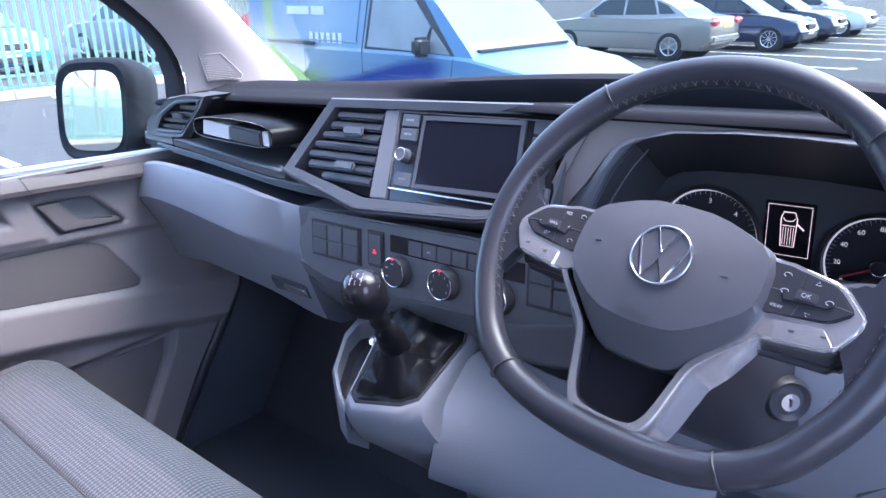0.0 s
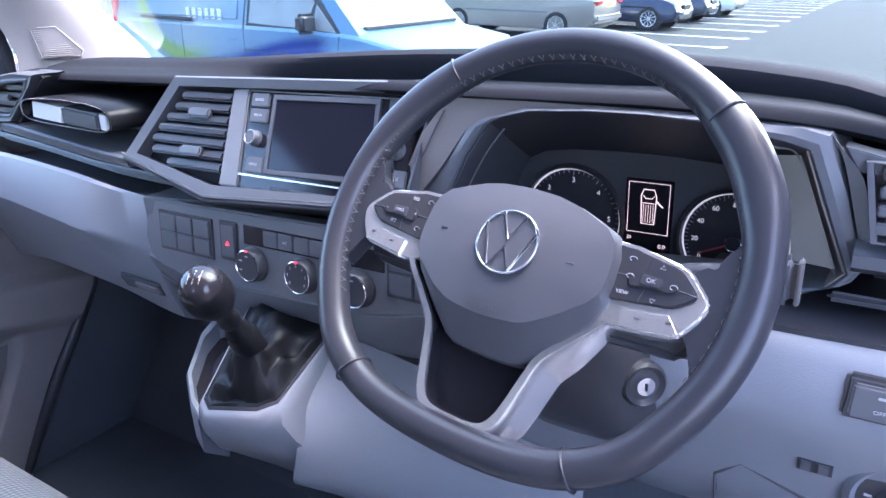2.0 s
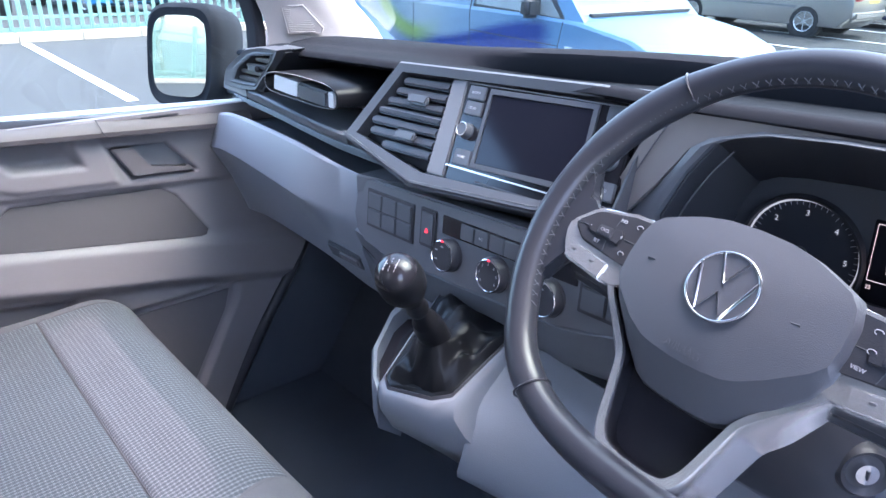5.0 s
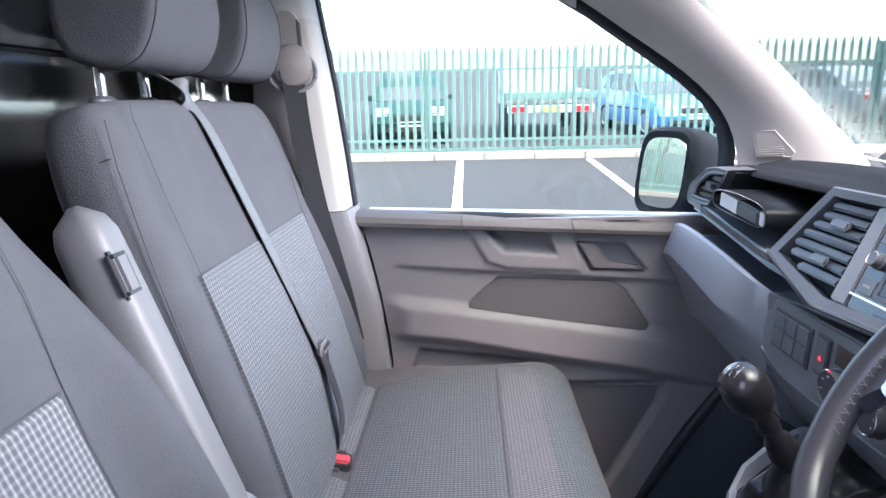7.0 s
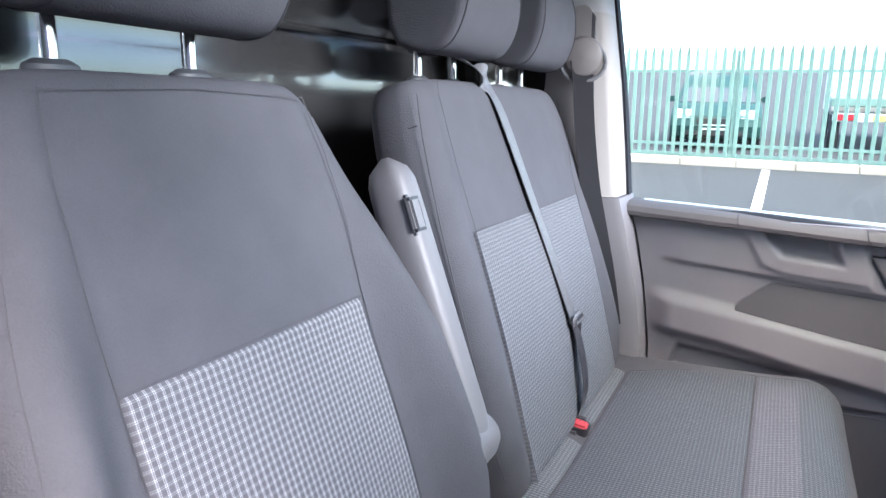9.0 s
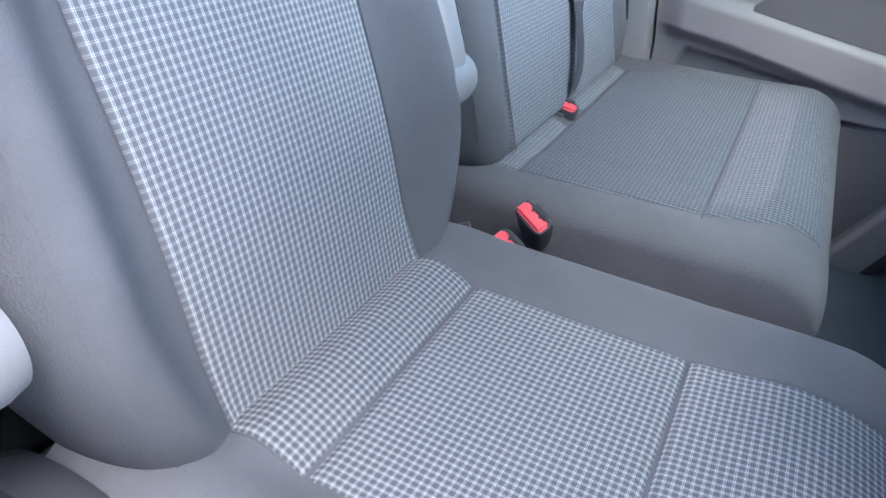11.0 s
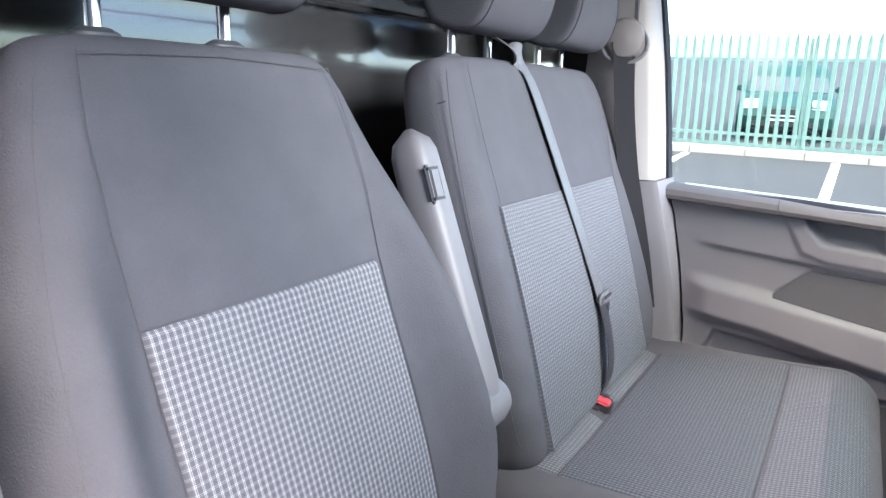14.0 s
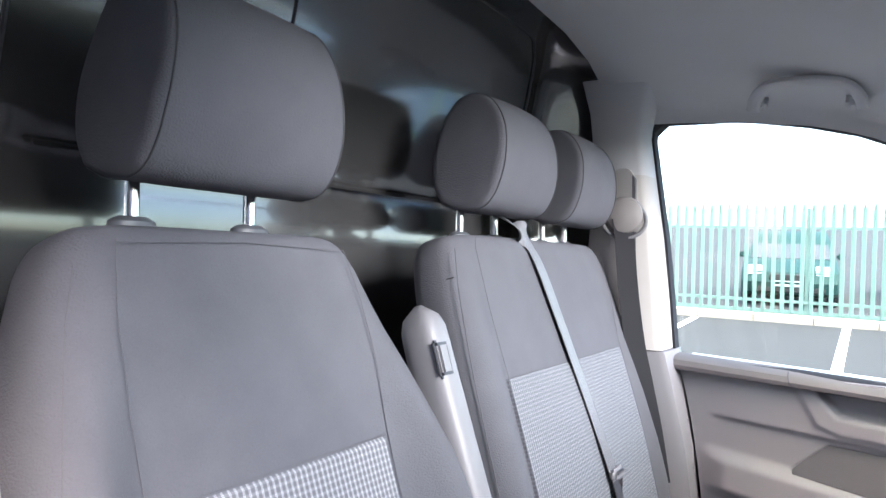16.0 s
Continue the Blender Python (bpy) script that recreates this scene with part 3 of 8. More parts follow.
solid("panel_rear_side", prism([(-0.3, 0.42), (0.160, 0.42), (0.136, 1.37), (0.070, 1.95), (0.060, 2.205), (-0.3, 2.205)], "x", -0.93, -0.865, 0.01), M["shell"], "light grey body side behind the passenger door", "body panel", "structure")
bm = bmesh.new()
sheet(bm, [[(x, y, lerp(2.235, 2.06, max(0, y / 0.74)) - 0.03 * smooth(0.5, 0.9, abs(x))) for x in (-0.93, -0.8, -0.6, -0.3, 0, 0.3, 0.6, 0.8, 0.93)] for y in (-0.3, 0.0, 0.3, 0.55, 0.74)], 0.012, (0, 0, 1))
solid("roof_skin", bm, M["shell"], "light grey painted steel roof", "roof", "structure")
for name, x0, x1 in (("roof_rail_1", -0.93, -0.875), ("roof_rail_2", 0.865, 0.92)):
    solid(name, prism([(0.065 if x0 < 0 else 0.105, 1.975), (0.45, 1.965), (0.735, 1.88), (0.735, 2.05), (0.40, 2.125), (0.065 if x0 < 0 else 0.105, 2.19)], "x", x0, x1, 0.008), M["shell"], "light grey painted roof rail above the door", "roof rail", "structure")
# added plain wall, out of view: holds back skylight from the driver's doorway
bm = bmesh.new()
for k in range(5):
    box((2.60, 0.5 + 0.8 * k, 1.6), (0.16, 0.796, 3.7), 0.004, bm=bm)
solid("wall_light_block", bm, M["pocket"], "added unseen grey wall that holds back light from the driver's doorway", "wall", "structure")
# the driver's door stands half open
DD = Matrix.Translation((0.90, 1.14, 0)) @ Matrix.Rotation(radians(48), 4, "Z")
od = thing("door_2", (0.90, 1.14, 0.5), "driver's door standing half open on its front hinges", "door", kind="structure")
bm = prism([(-0.02, 0.45), (-0.95, 0.45), (-0.98, 1.38), (-0.02, 1.36)], "x", 0.0, 0.09, 0.012)
bmesh.ops.transform(bm, matrix=DD, verts=bm.verts)
part("outer_skin", bm, M["shell"], od, "light grey painted steel skin")
bm = prism([(-0.03, 0.50), (-0.93, 0.50), (-0.95, 1.36), (-0.03, 1.34)], "x", -0.05, -0.002, 0.012)
bmesh.ops.transform(bm, matrix=DD, verts=bm.verts)
part("trim_panel", bm, M["door"], od, "grey moulded door trim")
bm = tube([DD @ Vector((0.02, y, z)) for y, z in ((-0.05, 1.36), (-0.10, 1.60), (-0.40, 1.86), (-0.62, 1.95), (-0.93, 1.96), (-0.97, 1.38))], 0.028, 8)
part("window_frame", bm, M["black"], od, "black window frame")

# windscreen
bm = bmesh.new()
grid = []
for i in range(9):
    t = i / 8
    grid.append([(lerp(-0.76, 0.76, j / 12) * lerp(1.0, 0.86, t), lerp(1.43, 0.72, t) + 0.05 * (1 - (j / 6 - 1) ** 2), lerp(1.44, 1.995, t)) for j in range(13)])
sheet(bm, grid, 0.004, (0, 0.6, 0.8))
ws = solid("window_1", bm, M["screen_pane"], "clear raked windscreen glass", "windscreen", "structure")
ws.visible_shadow = False

# door mirror
mirror = thing("door_mirror", (-1.03, 1.05, 1.33), "black door mirror with bright glass on the passenger side", "mirror")
tang, nrm2 = Vector((0.93, 0.36, 0)).normalized(), Vector((0.36, -0.93, 0.05)).normalized()
mc = Vector((-1.098, 1.005, 1.422))
def rrect(hw, hh, n, count=40):
    out = []
    for k in range(count):
        a = 2 * math.pi * k / count
        c, s_ = math.cos(a), math.sin(a)
        out.append((hw * math.copysign(abs(c) ** (2 / n), c), hh * math.copysign(abs(s_) ** (2 / n), s_)))
    return out
def mring(hw, hh, off, shift=0.0, skew=0.10):
    return [mc + tang * (u + shift + skew * v) + (Vector((0, 0, 1)) - nrm2 * 0.076) * v + nrm2 * off for u, v in rrect(hw, hh, 4)]
bm = bmesh.new()
loft(bm, [mring(0.097, 0.101, 0.0), mring(0.108, 0.113, 0.005), mring(0.120, 0.122, -0.004), mring(0.125, 0.124, -0.018), mring(0.124, 0.121, -0.050, 0.004), mring(0.106, 0.106, -0.088, 0.012), mring(0.075, 0.075, -0.112, 0.018), mring(0.03, 0.03, -0.122, 0.02)])
part("housing", bm, M["pad"], mirror)
bm = bmesh.new()
loft(bm, [mring(0.092, 0.096, 0.001), mring(0.091, 0.095, 0.0035)])
part("glass", bm, M["mirror"], mirror, "mirror glass")
part("arm", prism([(-1.02, 1.07), (-0.93, 1.075), (-0.87, 1.05), (-0.85, 1.14), (-0.95, 1.15), (-1.02, 1.12)], "z", 1.325, 1.385, 0.015, 3), M["dash"], mirror)

# ---- dashboard ----
def up(x, z, off=0.0):
    """A place on the raked centre fascia, off metres proud of it."""
    return Vector((x, 0.970 + 0.51 * (z - 1.347) - off * 0.891, z + off * 0.454))


def plate(poly, a, b, bevel=0.0, f=up):
    """A flat piece on the fascia, from a to b proud of it."""
    bm = bmesh.new()
    loft(bm, [[f(x, z, a) for x, z in poly], [f(x, z, b) for x, z in poly]])
    if bevel:
        bmesh.ops.bevel(bm, geom=bm.edges[:], offset=bevel, segments=2, affect="EDGES", clamp_overlap=True)
    return bm


def rect(x0, x1, z0, z1, lean=0.0):
    return [(x0 + lean * (z0 - z1), z0), (x1 + lean * (z0 - z1), z0), (x1, z1), (x0, z1)]


dash = thing("dashboard", (0, 1.2, 1.2), "black and grey moulded van dashboard with shelves and vents", "dashboard")

CREST = [(-0.88, 1.462), (-0.67, 1.484), (-0.36, 1.488), (0.20, 1.508), (0.42, 1.504), (0.60, 1.488), (0.70, 1.462), (0.86, 1.435)]
LIP = [(-0.88, 1.452), (-0.67, 1.472), (-0.30, 1.476), (0.0, 1.478), (0.20, 1.4845), (0.45, 1.4845), (0.60, 1.4760), (0.70, 1.454), (0.86, 1.425)]
bm = bmesh.new()
rings = []
for i in range(60):
    x = lerp(-0.87, 0.86, i / 59)
    c, p = curve_at(CREST, x), curve_at(LIP, x)
    f = smooth(-0.42, -0.05, x)   # towards the driver the crest overhangs a dark recess
    e = curve_at([(-0.87, 0.02), (-0.70, 0.0), (0.10, 0.0), (0.26, -0.026), (0.58, -0.026), (0.68, 0.0), (0.86, 0.03)], x)
    def fade(y_a, z_a, y_b, z_b):
        return (x, lerp(y_a, y_b, f), lerp(z_a, z_b, f))
    rings.append([(x, 1.445, 1.425), (x, 1.38, 1.450), (x, 1.28, c - 0.010), (x, 1.19, c - 0.001), (x, 1.155, c), fade(1.130, c - 0.004, 1.141, c - 0.004), fade(1.115, c - 0.010, 1.138, c - 0.012), fade(1.07 + e, lerp(c, p, 0.7), 1.142, p - 0.012), fade(1.052 + e, p - 0.001, 1.060 + e, p - 0.005),
                  (x, 1.042 + e, p), (x, 1.030 + e, p - 0.003), (x, 1.026 + e, p - 0.010), (x, 1.035 + e, p - 0.016), (x, 1.25, p - 0.024), (x, 1.445, 1.38)])
part("top_pad", loft(bm, rings), M["pad"], dash, "charcoal grained top pad", 50)

# passenger shelf: a dark open tray
def ledge_at(x):
    return curve_at([(-0.87, 1.000), (-0.70, 0.985), (-0.32, 0.975)], x), curve_at([(-0.87, 1.392), (-0.70, 1.389), (-0.50, 1.373), (-0.32, 1.361)], x)
bm = bmesh.new()
sheet(bm, [[(x, y, ledge_at(x)[1] - 0.004 - 0.012 * (y - 1.0)) for x in (-0.72, -0.6, -0.5, -0.4, -0.30, -0.22)] for y in (1.0, 1.1, 1.21)], 0.006, (0, 0, 1))
part("shelf_tray", bm, M["black"], dash, "black open shelf")
part("shelf_back", box((-0.545, 1.215, 1.405), (0.67, 0.012, 0.13), 0.003), M["felt"], dash)
part("shelf_side", prism([(-0.664, 1.384), (-0.552, 1.470), (-0.562, 1.473), (-0.676, 1.386)], "y", 0.999, 1.21), M["black"], dash)
# ledge with fine ribbed front
bm = bmesh.new()
rings = []
for i in range(25):
    x = lerp(-0.845, -0.322, i / 24)
    y, z = ledge_at(x)
    rings.append([(x, 1.20, z - 0.002), (x, y + 0.012, z), (x, y + 0.003, z - 0.001), (x, y, z - 0.0035), (x, y - 0.001, z - 0.015), (x, y + 0.002, z - 0.018), (x, 1.20, z - 0.022)])
part("ledge", loft(bm, rings), M["panel"], dash, "grey ledge with a ribbed edge", 30)
bm = bmesh.new()
for i in range(170):
    x = lerp(-0.70, -0.326, i / 169)
    y, z = ledge_at(x)
    box((x, y - 0.0008, z - 0.0092), (0.0009, 0.0014, 0.0095), 0.0, m=Matrix.Rotation(0.35, 4, "Y"), bm=bm)
part("ribbing", bm, M["strip"], dash)
part("ledge_joint", box((-0.702, 0.985, 1.380), (0.0012, 0.004, 0.020), 0.0), M["black"], dash)
# lower open slot under the ledge
def panel_top(x):
    return curve_at([(-0.83, 1.325), (-0.768, 1.338), (-0.707, 1.345), (-0.452, 1.331), (-0.262, 1.308)], x)
bm = bmesh.new()
sheet(bm, [[(x, y, panel_top(x) - 0.022) for x in (-0.80, -0.65, -0.5, -0.35, -0.285)] for y in (0.965, 1.05, 1.16)], 0.006, (0, 0, 1))
sheet(bm, [[(x, 1.10, z) for x in (-0.84, -0.5, -0.20)] for z in (1.27, 1.33, 1.39)], 0.006, (0, -1, 0))
part("slot_tray", bm, M["dash"], dash, "black open slot")
for k in range(4):
    bm = bmesh.new()
    rings = []
    for x in (-0.80, -0.7, -0.6, -0.5, -0.4, -0.30, -0.25):
        y, z = ledge_at(x)
        y, z = y + 0.006 + 0.009 * k, z - 0.022 - 0.0075 * k
        rings.append([(x, y, z), (x, y - 0.002, z - 0.003), (x, y + 0.002, z - 0.005), (x, y + 0.05, z - 0.005), (x, y + 0.05, z)])
    part("slot_rib", loft(bm, rings), M["panel"], dash)

# left vent in its angular frame
VO = [(-0.822, 1.386), (-0.797, 1.424), (-0.693, 1.469), (-0.620, 1.478), (-0.546, 1.476), (-0.664, 1.391), (-0.718, 1.386)]
VI = [(-0.760, 1.403), (-0.736, 1.429), (-0.666, 1.4575), (-0.580, 1.4640), (-0.664, 1.404)]
def vent_place(x, z, off=0.0):
    return Vector((x, 0.990 - off, z))
lv = part("vent", plate(VO, -0.04, -0.024, 0.0, vent_place), M["felt"], dash, "oblong side air vent")
vc = Vector((-0.680, 1.432))
def spokes(poly, n=56):
    """The outline met by n rays from the vent's middle, so that two outlines pair up."""
    out = []
    pts = [Vector(p) for p in poly]
    for k in range(n):
        a = 2 * math.pi * k / n
        d_ = Vector((math.cos(a), math.sin(a)))
        best = 0.02
        for p, q in zip(pts, pts[1:] + pts[:1]):
            e_ = q - p
            den = d_.x * e_.y - d_.y * e_.x
            if abs(den) > 1e-9:
                w_ = p - vc
                s, u = (w_.x * e_.y - w_.y * e_.x) / den, (w_.x * d_.y - w_.y * d_.x) / den
                if s > 0 and -1e-6 <= u <= 1 + 1e-6:
                    best = s
        out.append(tuple(vc + d_ * best))
    return out
so, si = spokes(VO), spokes(VI)
def between(t):
    return [(lerp(a, c, t), lerp(b, d_, t)) for (a, b), (c, d_) in zip(so, si)]
bm = bmesh.new()
loft(bm, [[vent_place(x, z, -0.05) for x, z in so], [vent_place(x, z, 0.002) for x, z in so], [vent_place(x, z, 0.006) for x, z in between(0.12)], [vent_place(x, z, 0.004) for x, z in between(0.55)], [vent_place(x, z, 0.006) for x, z in between(0.75)], [vent_place(x, z, 0.004) for x, z in si], [vent_place(x, z, -0.024) for x, z in si]], True, False)
part("vent_frame", bm, M["dash_mid"], lv, "", 30)
for k in range(4):
    z = 1.405 + 0.0138 * k
    x0 = curve_at([(1.403, -0.758), (1.429, -0.736), (1.4575, -0.666)], z + 0.005) + 0.003
    x1 = lerp(-0.664, -0.580, (z + 0.004 - 1.404) / 0.060) - 0.002
    part("slat", plate(rect(x0, x1, z, z + 0.0085), -0.016, -0.003, 0.002, vent_place), M["black"], lv)
part("thumb_tab", plate(rect(-0.690, -0.655, 1.428, 1.438), -0.003, 0.005, 0.002, vent_place), M["button"], lv)

# centre fascia: frame, vent, strip, screen unit
OUT_F = [(-0.327, 1.356), (-0.247, 1.476), (0.222, 1.482), (0.212, 1.352), (0.10, 1.332), (-0.128, 1.317)]
IN_F = [(-0.294, 1.366), (-0.232, 1.462), (0.214, 1.468), (0.206, 1.362), (0.10, 1.348), (-0.118, 1.339)]
bm = bmesh.new()
loft(bm, [[up(x, z, -0.05) for x, z in OUT_F], [up(x, z, 0.004) for x, z in OUT_F], [up(lerp(a, c, 0.25), lerp(b, d, 0.25), 0.009) for (a, b), (c, d) in zip(OUT_F, IN_F)], [up(x, z, 0.006) for x, z in IN_F], [up(x, z, -0.02) for x, z in IN_F]], True, False)
part("fascia_frame", bm, M["dash_mid"], dash, "charcoal angular surround", 25)
bm = bmesh.new()
run = [(-0.325, 1.354), (-0.128, 1.3155), (0.10, 1.3305), (0.212, 1.3505)]
for (x0, z0), (x1, z1) in zip(run, run[1:]):
    n_ = int(math.hypot(x1 - x0, z1 - z0) / 0.0040)
    for i in range(n_):
        t = (i + 0.5) / n_
        for r_ in range(3):
            box(up(lerp(x0, x1, t) + 0.0020 * (r_ % 2), lerp(z0, z1, t) + 0.0032 + 0.0030 * r_, 0.0058 + 0.0009 * r_), (0.0026, 0.0022, 0.0020), 0.0, m=Matrix.Rotation(0.6, 4, "Y"), bm=bm)
part("carbon_trim", bm, M["panel"], dash, "diamond textured trim band")
part("fascia_back", plate(IN_F, -0.05, -0.018), M["felt"], dash)

CV = [(-0.284, 1.378), (-0.228, 1.458), (-0.118, 1.461), (-0.106, 1.344), (-0.128, 1.344), (-0.232, 1.354)]
vent = part("vent", plate(CV, -0.017, -0.012), M["felt"], dash, "large centre air vent")
for k in range(7):
    z = 1.356 + 0.0150 * k
    x0 = curve_at([(1.35, -0.225), (1.377, -0.278), (1.458, -0.228)], z) + 0.004
    x1 = lerp(-0.108, -0.119, (z - 1.344) / 0.117)
    part("slat", plate(rect(x0, x1, z, z + 0.0105, 0.0), -0.012, 0.004, 0.003, lambda x, z2, o: up(x, z2, o) + Vector((0, 0.25 * (z2 - z), 0))), M["black"], vent)
for z in (1.378, 1.428):
    part("thumb_tab", plate(rect(-0.198, -0.152, z - 0.006, z + 0.007), 0.0, 0.009, 0.003), M["button"], vent)
part("trim_line", plate(rect(-0.258, -0.112, 1.4085, 1.4097), 0.004, 0.0050, 0.0003), M["strip"], vent)
part("fascia_strip", plate([(-0.119, 1.463), (-0.088, 1.464), (-0.070, 1.342), (-0.107, 1.341)], -0.012, 0.003, 0.002), M["strip"], dash, "satin grey upright strip")

unit = thing("car_radio", (0.06, 0.98, 1.34), "gloss black touchscreen radio unit with a dark screen", "radio")
part("unit_face", plate([(-0.086, 1.463), (0.190, 1.466), (0.205, 1.348), (-0.068, 1.342)], -0.012, 0.001, 0.002), M["gloss"], unit)
part("screen", plate([(-0.031, 1.452), (0.135, 1.454), (0.147, 1.372), (-0.020, 1.368)], -0.004, 0.0035, 0.001), M["screen"], unit, "dark glass touchscreen")
bm = bmesh.new()
SC_O, SC_I = [(-0.037, 1.458), (0.141, 1.460), (0.154, 1.366), (-0.026, 1.362)], [(-0.031, 1.452), (0.135, 1.454), (0.147, 1.372), (-0.020, 1.368)]
loft(bm, [[up(x, z, 0.0) for x, z in SC_O], [up(x, z, 0.005) for x, z in SC_O], [up(x, z, 0.005) for x, z in SC_I], [up(x, z, 0.0) for x, z in SC_I]], True, False)
part("bezel", bm, M["dash_mid"], unit, "satin grey bezel")
part("trim_line", plate(rect(-0.084, 0.190, 1.4612, 1.4624), 0.001, 0.003), M["strip"], unit, "satin grey trim line")
part("trim_line", plate(rect(-0.072, 0.200, 1.3570, 1.3590), 0.001, 0.004), M["silver"], unit, "silver trim line")
part("disc_slot", plate(rect(-0.010, 0.10, 1.3465, 1.3485), 0.001, 0.0025), M["black"], unit)
fz = Matrix(((1, 0, 0, 0), (0, 0.454, -0.891, 0), (0, 0.891, 0.454, 0), (0, 0, 0, 1)))
def facing(x, z, off, f=up, turn=fz):
    return Matrix.Translation(f(x, z, off)) @ turn
for name, x, z0, z1, word in (("key", -0.062, 1.442, 1.459, "RADIO"), ("key", -0.059, 1.423, 1.440, "MEDIA"), ("key", -0.048, 1.362, 1.381, "MENU"), ("key", 0.170, 1.444, 1.461, ""), ("key", 0.172, 1.424, 1.442, ""), ("key", 0.183, 1.366, 1.385, "VOICE")):
    k = part(name, plate(rect(x - 0.0165, x + 0.0165, z0, z1, -0.12), 0.0, 0.0045, 0.0012), M["button"], unit)
    if word:
        text("lettering", word, 0.0052, facing(x, (z0 + z1) / 2, 0.0047), M["print"], k)
for x, z in ((-0.056, 1.403), (0.179, 1.406)):
    k = part("knob", lathe([(0.0, 0.0), (0.0115, 0.0), (0.0115, 0.003), (0.0102, 0.004), (0.0098, 0.012), (0.0088, 0.0135), (0.0, 0.0135)], facing(x, z, 0.0)), M["button"], unit, "dark rotary knob")
    part("knob_ring", lathe([(0.0094, 0.0125), (0.0099, 0.0137), (0.0086, 0.0143), (0.0080, 0.0133)], facing(x, z, 0.0)), M["silver"], k)

# control panel
def cp(x, z, off=0.0):
    return Vector((x, 0.952 + 0.10 * (z - 1.25) - off, z + 0.1 * off))
CT = Matrix(((1, 0, 0, 0), (0, 0.1, -0.995, 0), (0, 0.995, 0.1, 0), (0, 0, 0, 1)))
panel = thing("control_panel", (0, 0.96, 1.2), "anthracite climate control panel with switches and three rotary knobs", "control panel")
CP = [(-0.266, 1.306), (0.30, 1.318), (0.30, 1.236), (0.15, 1.210), (-0.19, 1.198), (-0.245, 1.204), (-0.268, 1.218), (-0.277, 1.245)]
part("panel_face", plate(CP, -0.03, 0.0, 0.003, cp), M["panel"], panel)
def switch_block(x0, x1, z0, z1, rows, cols, marks):
    well = part("switch_well", plate(rect(x0 - 0.004, x1 + 0.004, z0 - 0.004, z1 + 0.004), -0.001, 0.002, 0.001, cp), M["black"], panel)
    for r in range(rows):
        for q in range(cols):
            a, b = lerp(x0, x1, q / cols) + 0.001, lerp(x0, x1, (q + 1) / cols) - 0.001
            c, d = lerp(z0, z1, r / rows) + 0.001, lerp(z0, z1, (r + 1) / rows) - 0.001
            k = part("switch", plate(rect(a, b, c, d), 0.0, 0.0045, 0.0012, cp), M["button"], well)
            if marks and (r, q) in marks:
                text("symbol", marks[(r, q)], 0.006, facing((a + b) / 2, (c + d) / 2, 0.0048, cp, CT), M["print"], k)
switch_block(-0.234, -0.124, 1.237, 1.289, 2, 3, {})
switch_block(0.190, 0.262, 1.244, 1.302, 2, 2, {})
hz = part("hazard_switch", plate(rect(-0.102, -0.073, 1.242, 1.291), -0.001, 0.004, 0.002, cp), M["button"], panel, "hazard switch with a red triangle")
part("hazard_frame", plate(rect(-0.106, -0.069, 1.238, 1.295), -0.002, 0.0025, 0.002, cp), M["black"], panel)
bm = bmesh.new()
tri = lambda s: [(-0.0875 - s, 1.263 - 0.6 * s), (-0.0875 + s, 1.263 - 0.6 * s), (-0.0875, 1.263 + 1.1 * s)]
loft(bm, [[cp(x, z, 0.0042) for x, z in tri(0.0040)], [cp(x, z, 0.0048) for x, z in tri(0.0040)], [cp(x, z, 0.0048) for x, z in tri(0.0020)], [cp(x, z, 0.0042) for x, z in tri(0.0020)]], True, False)
part("warning_triangle", bm, M["lit_red"], hz, "glowing red triangle")
part("climate_display", plate(rect(-0.058, 0.182, 1.2675, 1.2940), -0.003, 0.0012, 0.001, cp), M["gloss"], panel, "gloss black climate display strip")
for k in range(5):
    x0 = -0.019 + 0.0275 * k
    b_ = part("switch", plate(rect(x0, x0 + 0.0265, 1.2700, 1.2915), -0.001, 0.0030, 0.0010, cp), M["button"], panel)
    if k == 1:
        text("lettering", "A/C", 0.005, facing(x0 + 0.0130, 1.2805, 0.0033, cp, CT), M["print"], b_)
for i, x in enumerate((-0.039, 0.052, 0.143)):
    k = part("rotary_knob", lathe([(0.0, 0.0), (0.0285, 0.0), (0.0285, 0.002), (0.0270, 0.003), (0.0262, 0.0135), (0.0245, 0.0155), (0.0, 0.0155)], facing(x, 1.242, 0.0, cp, CT) @ Matrix.Diagonal((0.88, 0.88, 1, 1)), 36), M["black"], panel, "ribbed black rotary knob")
    part("chrome_ring", lathe([(0.0242, 0.0148), (0.0250, 0.0155), (0.0238, 0.0164), (0.0230, 0.0155)], facing(x, 1.242, 0.0, cp, CT) @ Matrix.Diagonal((0.88, 0.88, 1, 1)), 36), M["chrome"], k, "thin chrome ring")
    part("pointer", box(cp(x, 1.242 + 0.0205, 0.0158), (0.005, 0.0016, 0.003), 0.0005), M["lit_red"] if i < 2 else M["print"], k)
    if i == 1:
        for n_ in range(7):
            a = radians(215 - n_ * 41)
            text("numeral", str(n_), 0.0058, facing(x + 0.0155 * math.cos(a), 1.242 + 0.0155 * math.sin(a), 0.0157, cp, CT), M["print"], k)
    else:
        for a in (-60, 0, 240):
            part("dial_mark", box(cp(x + 0.013 * math.sin(radians(a)), 1.242 + 0.013 * math.cos(radians(a)), 0.0157), (0.005, 0.0006, 0.002), 0.0), M["print"], k)

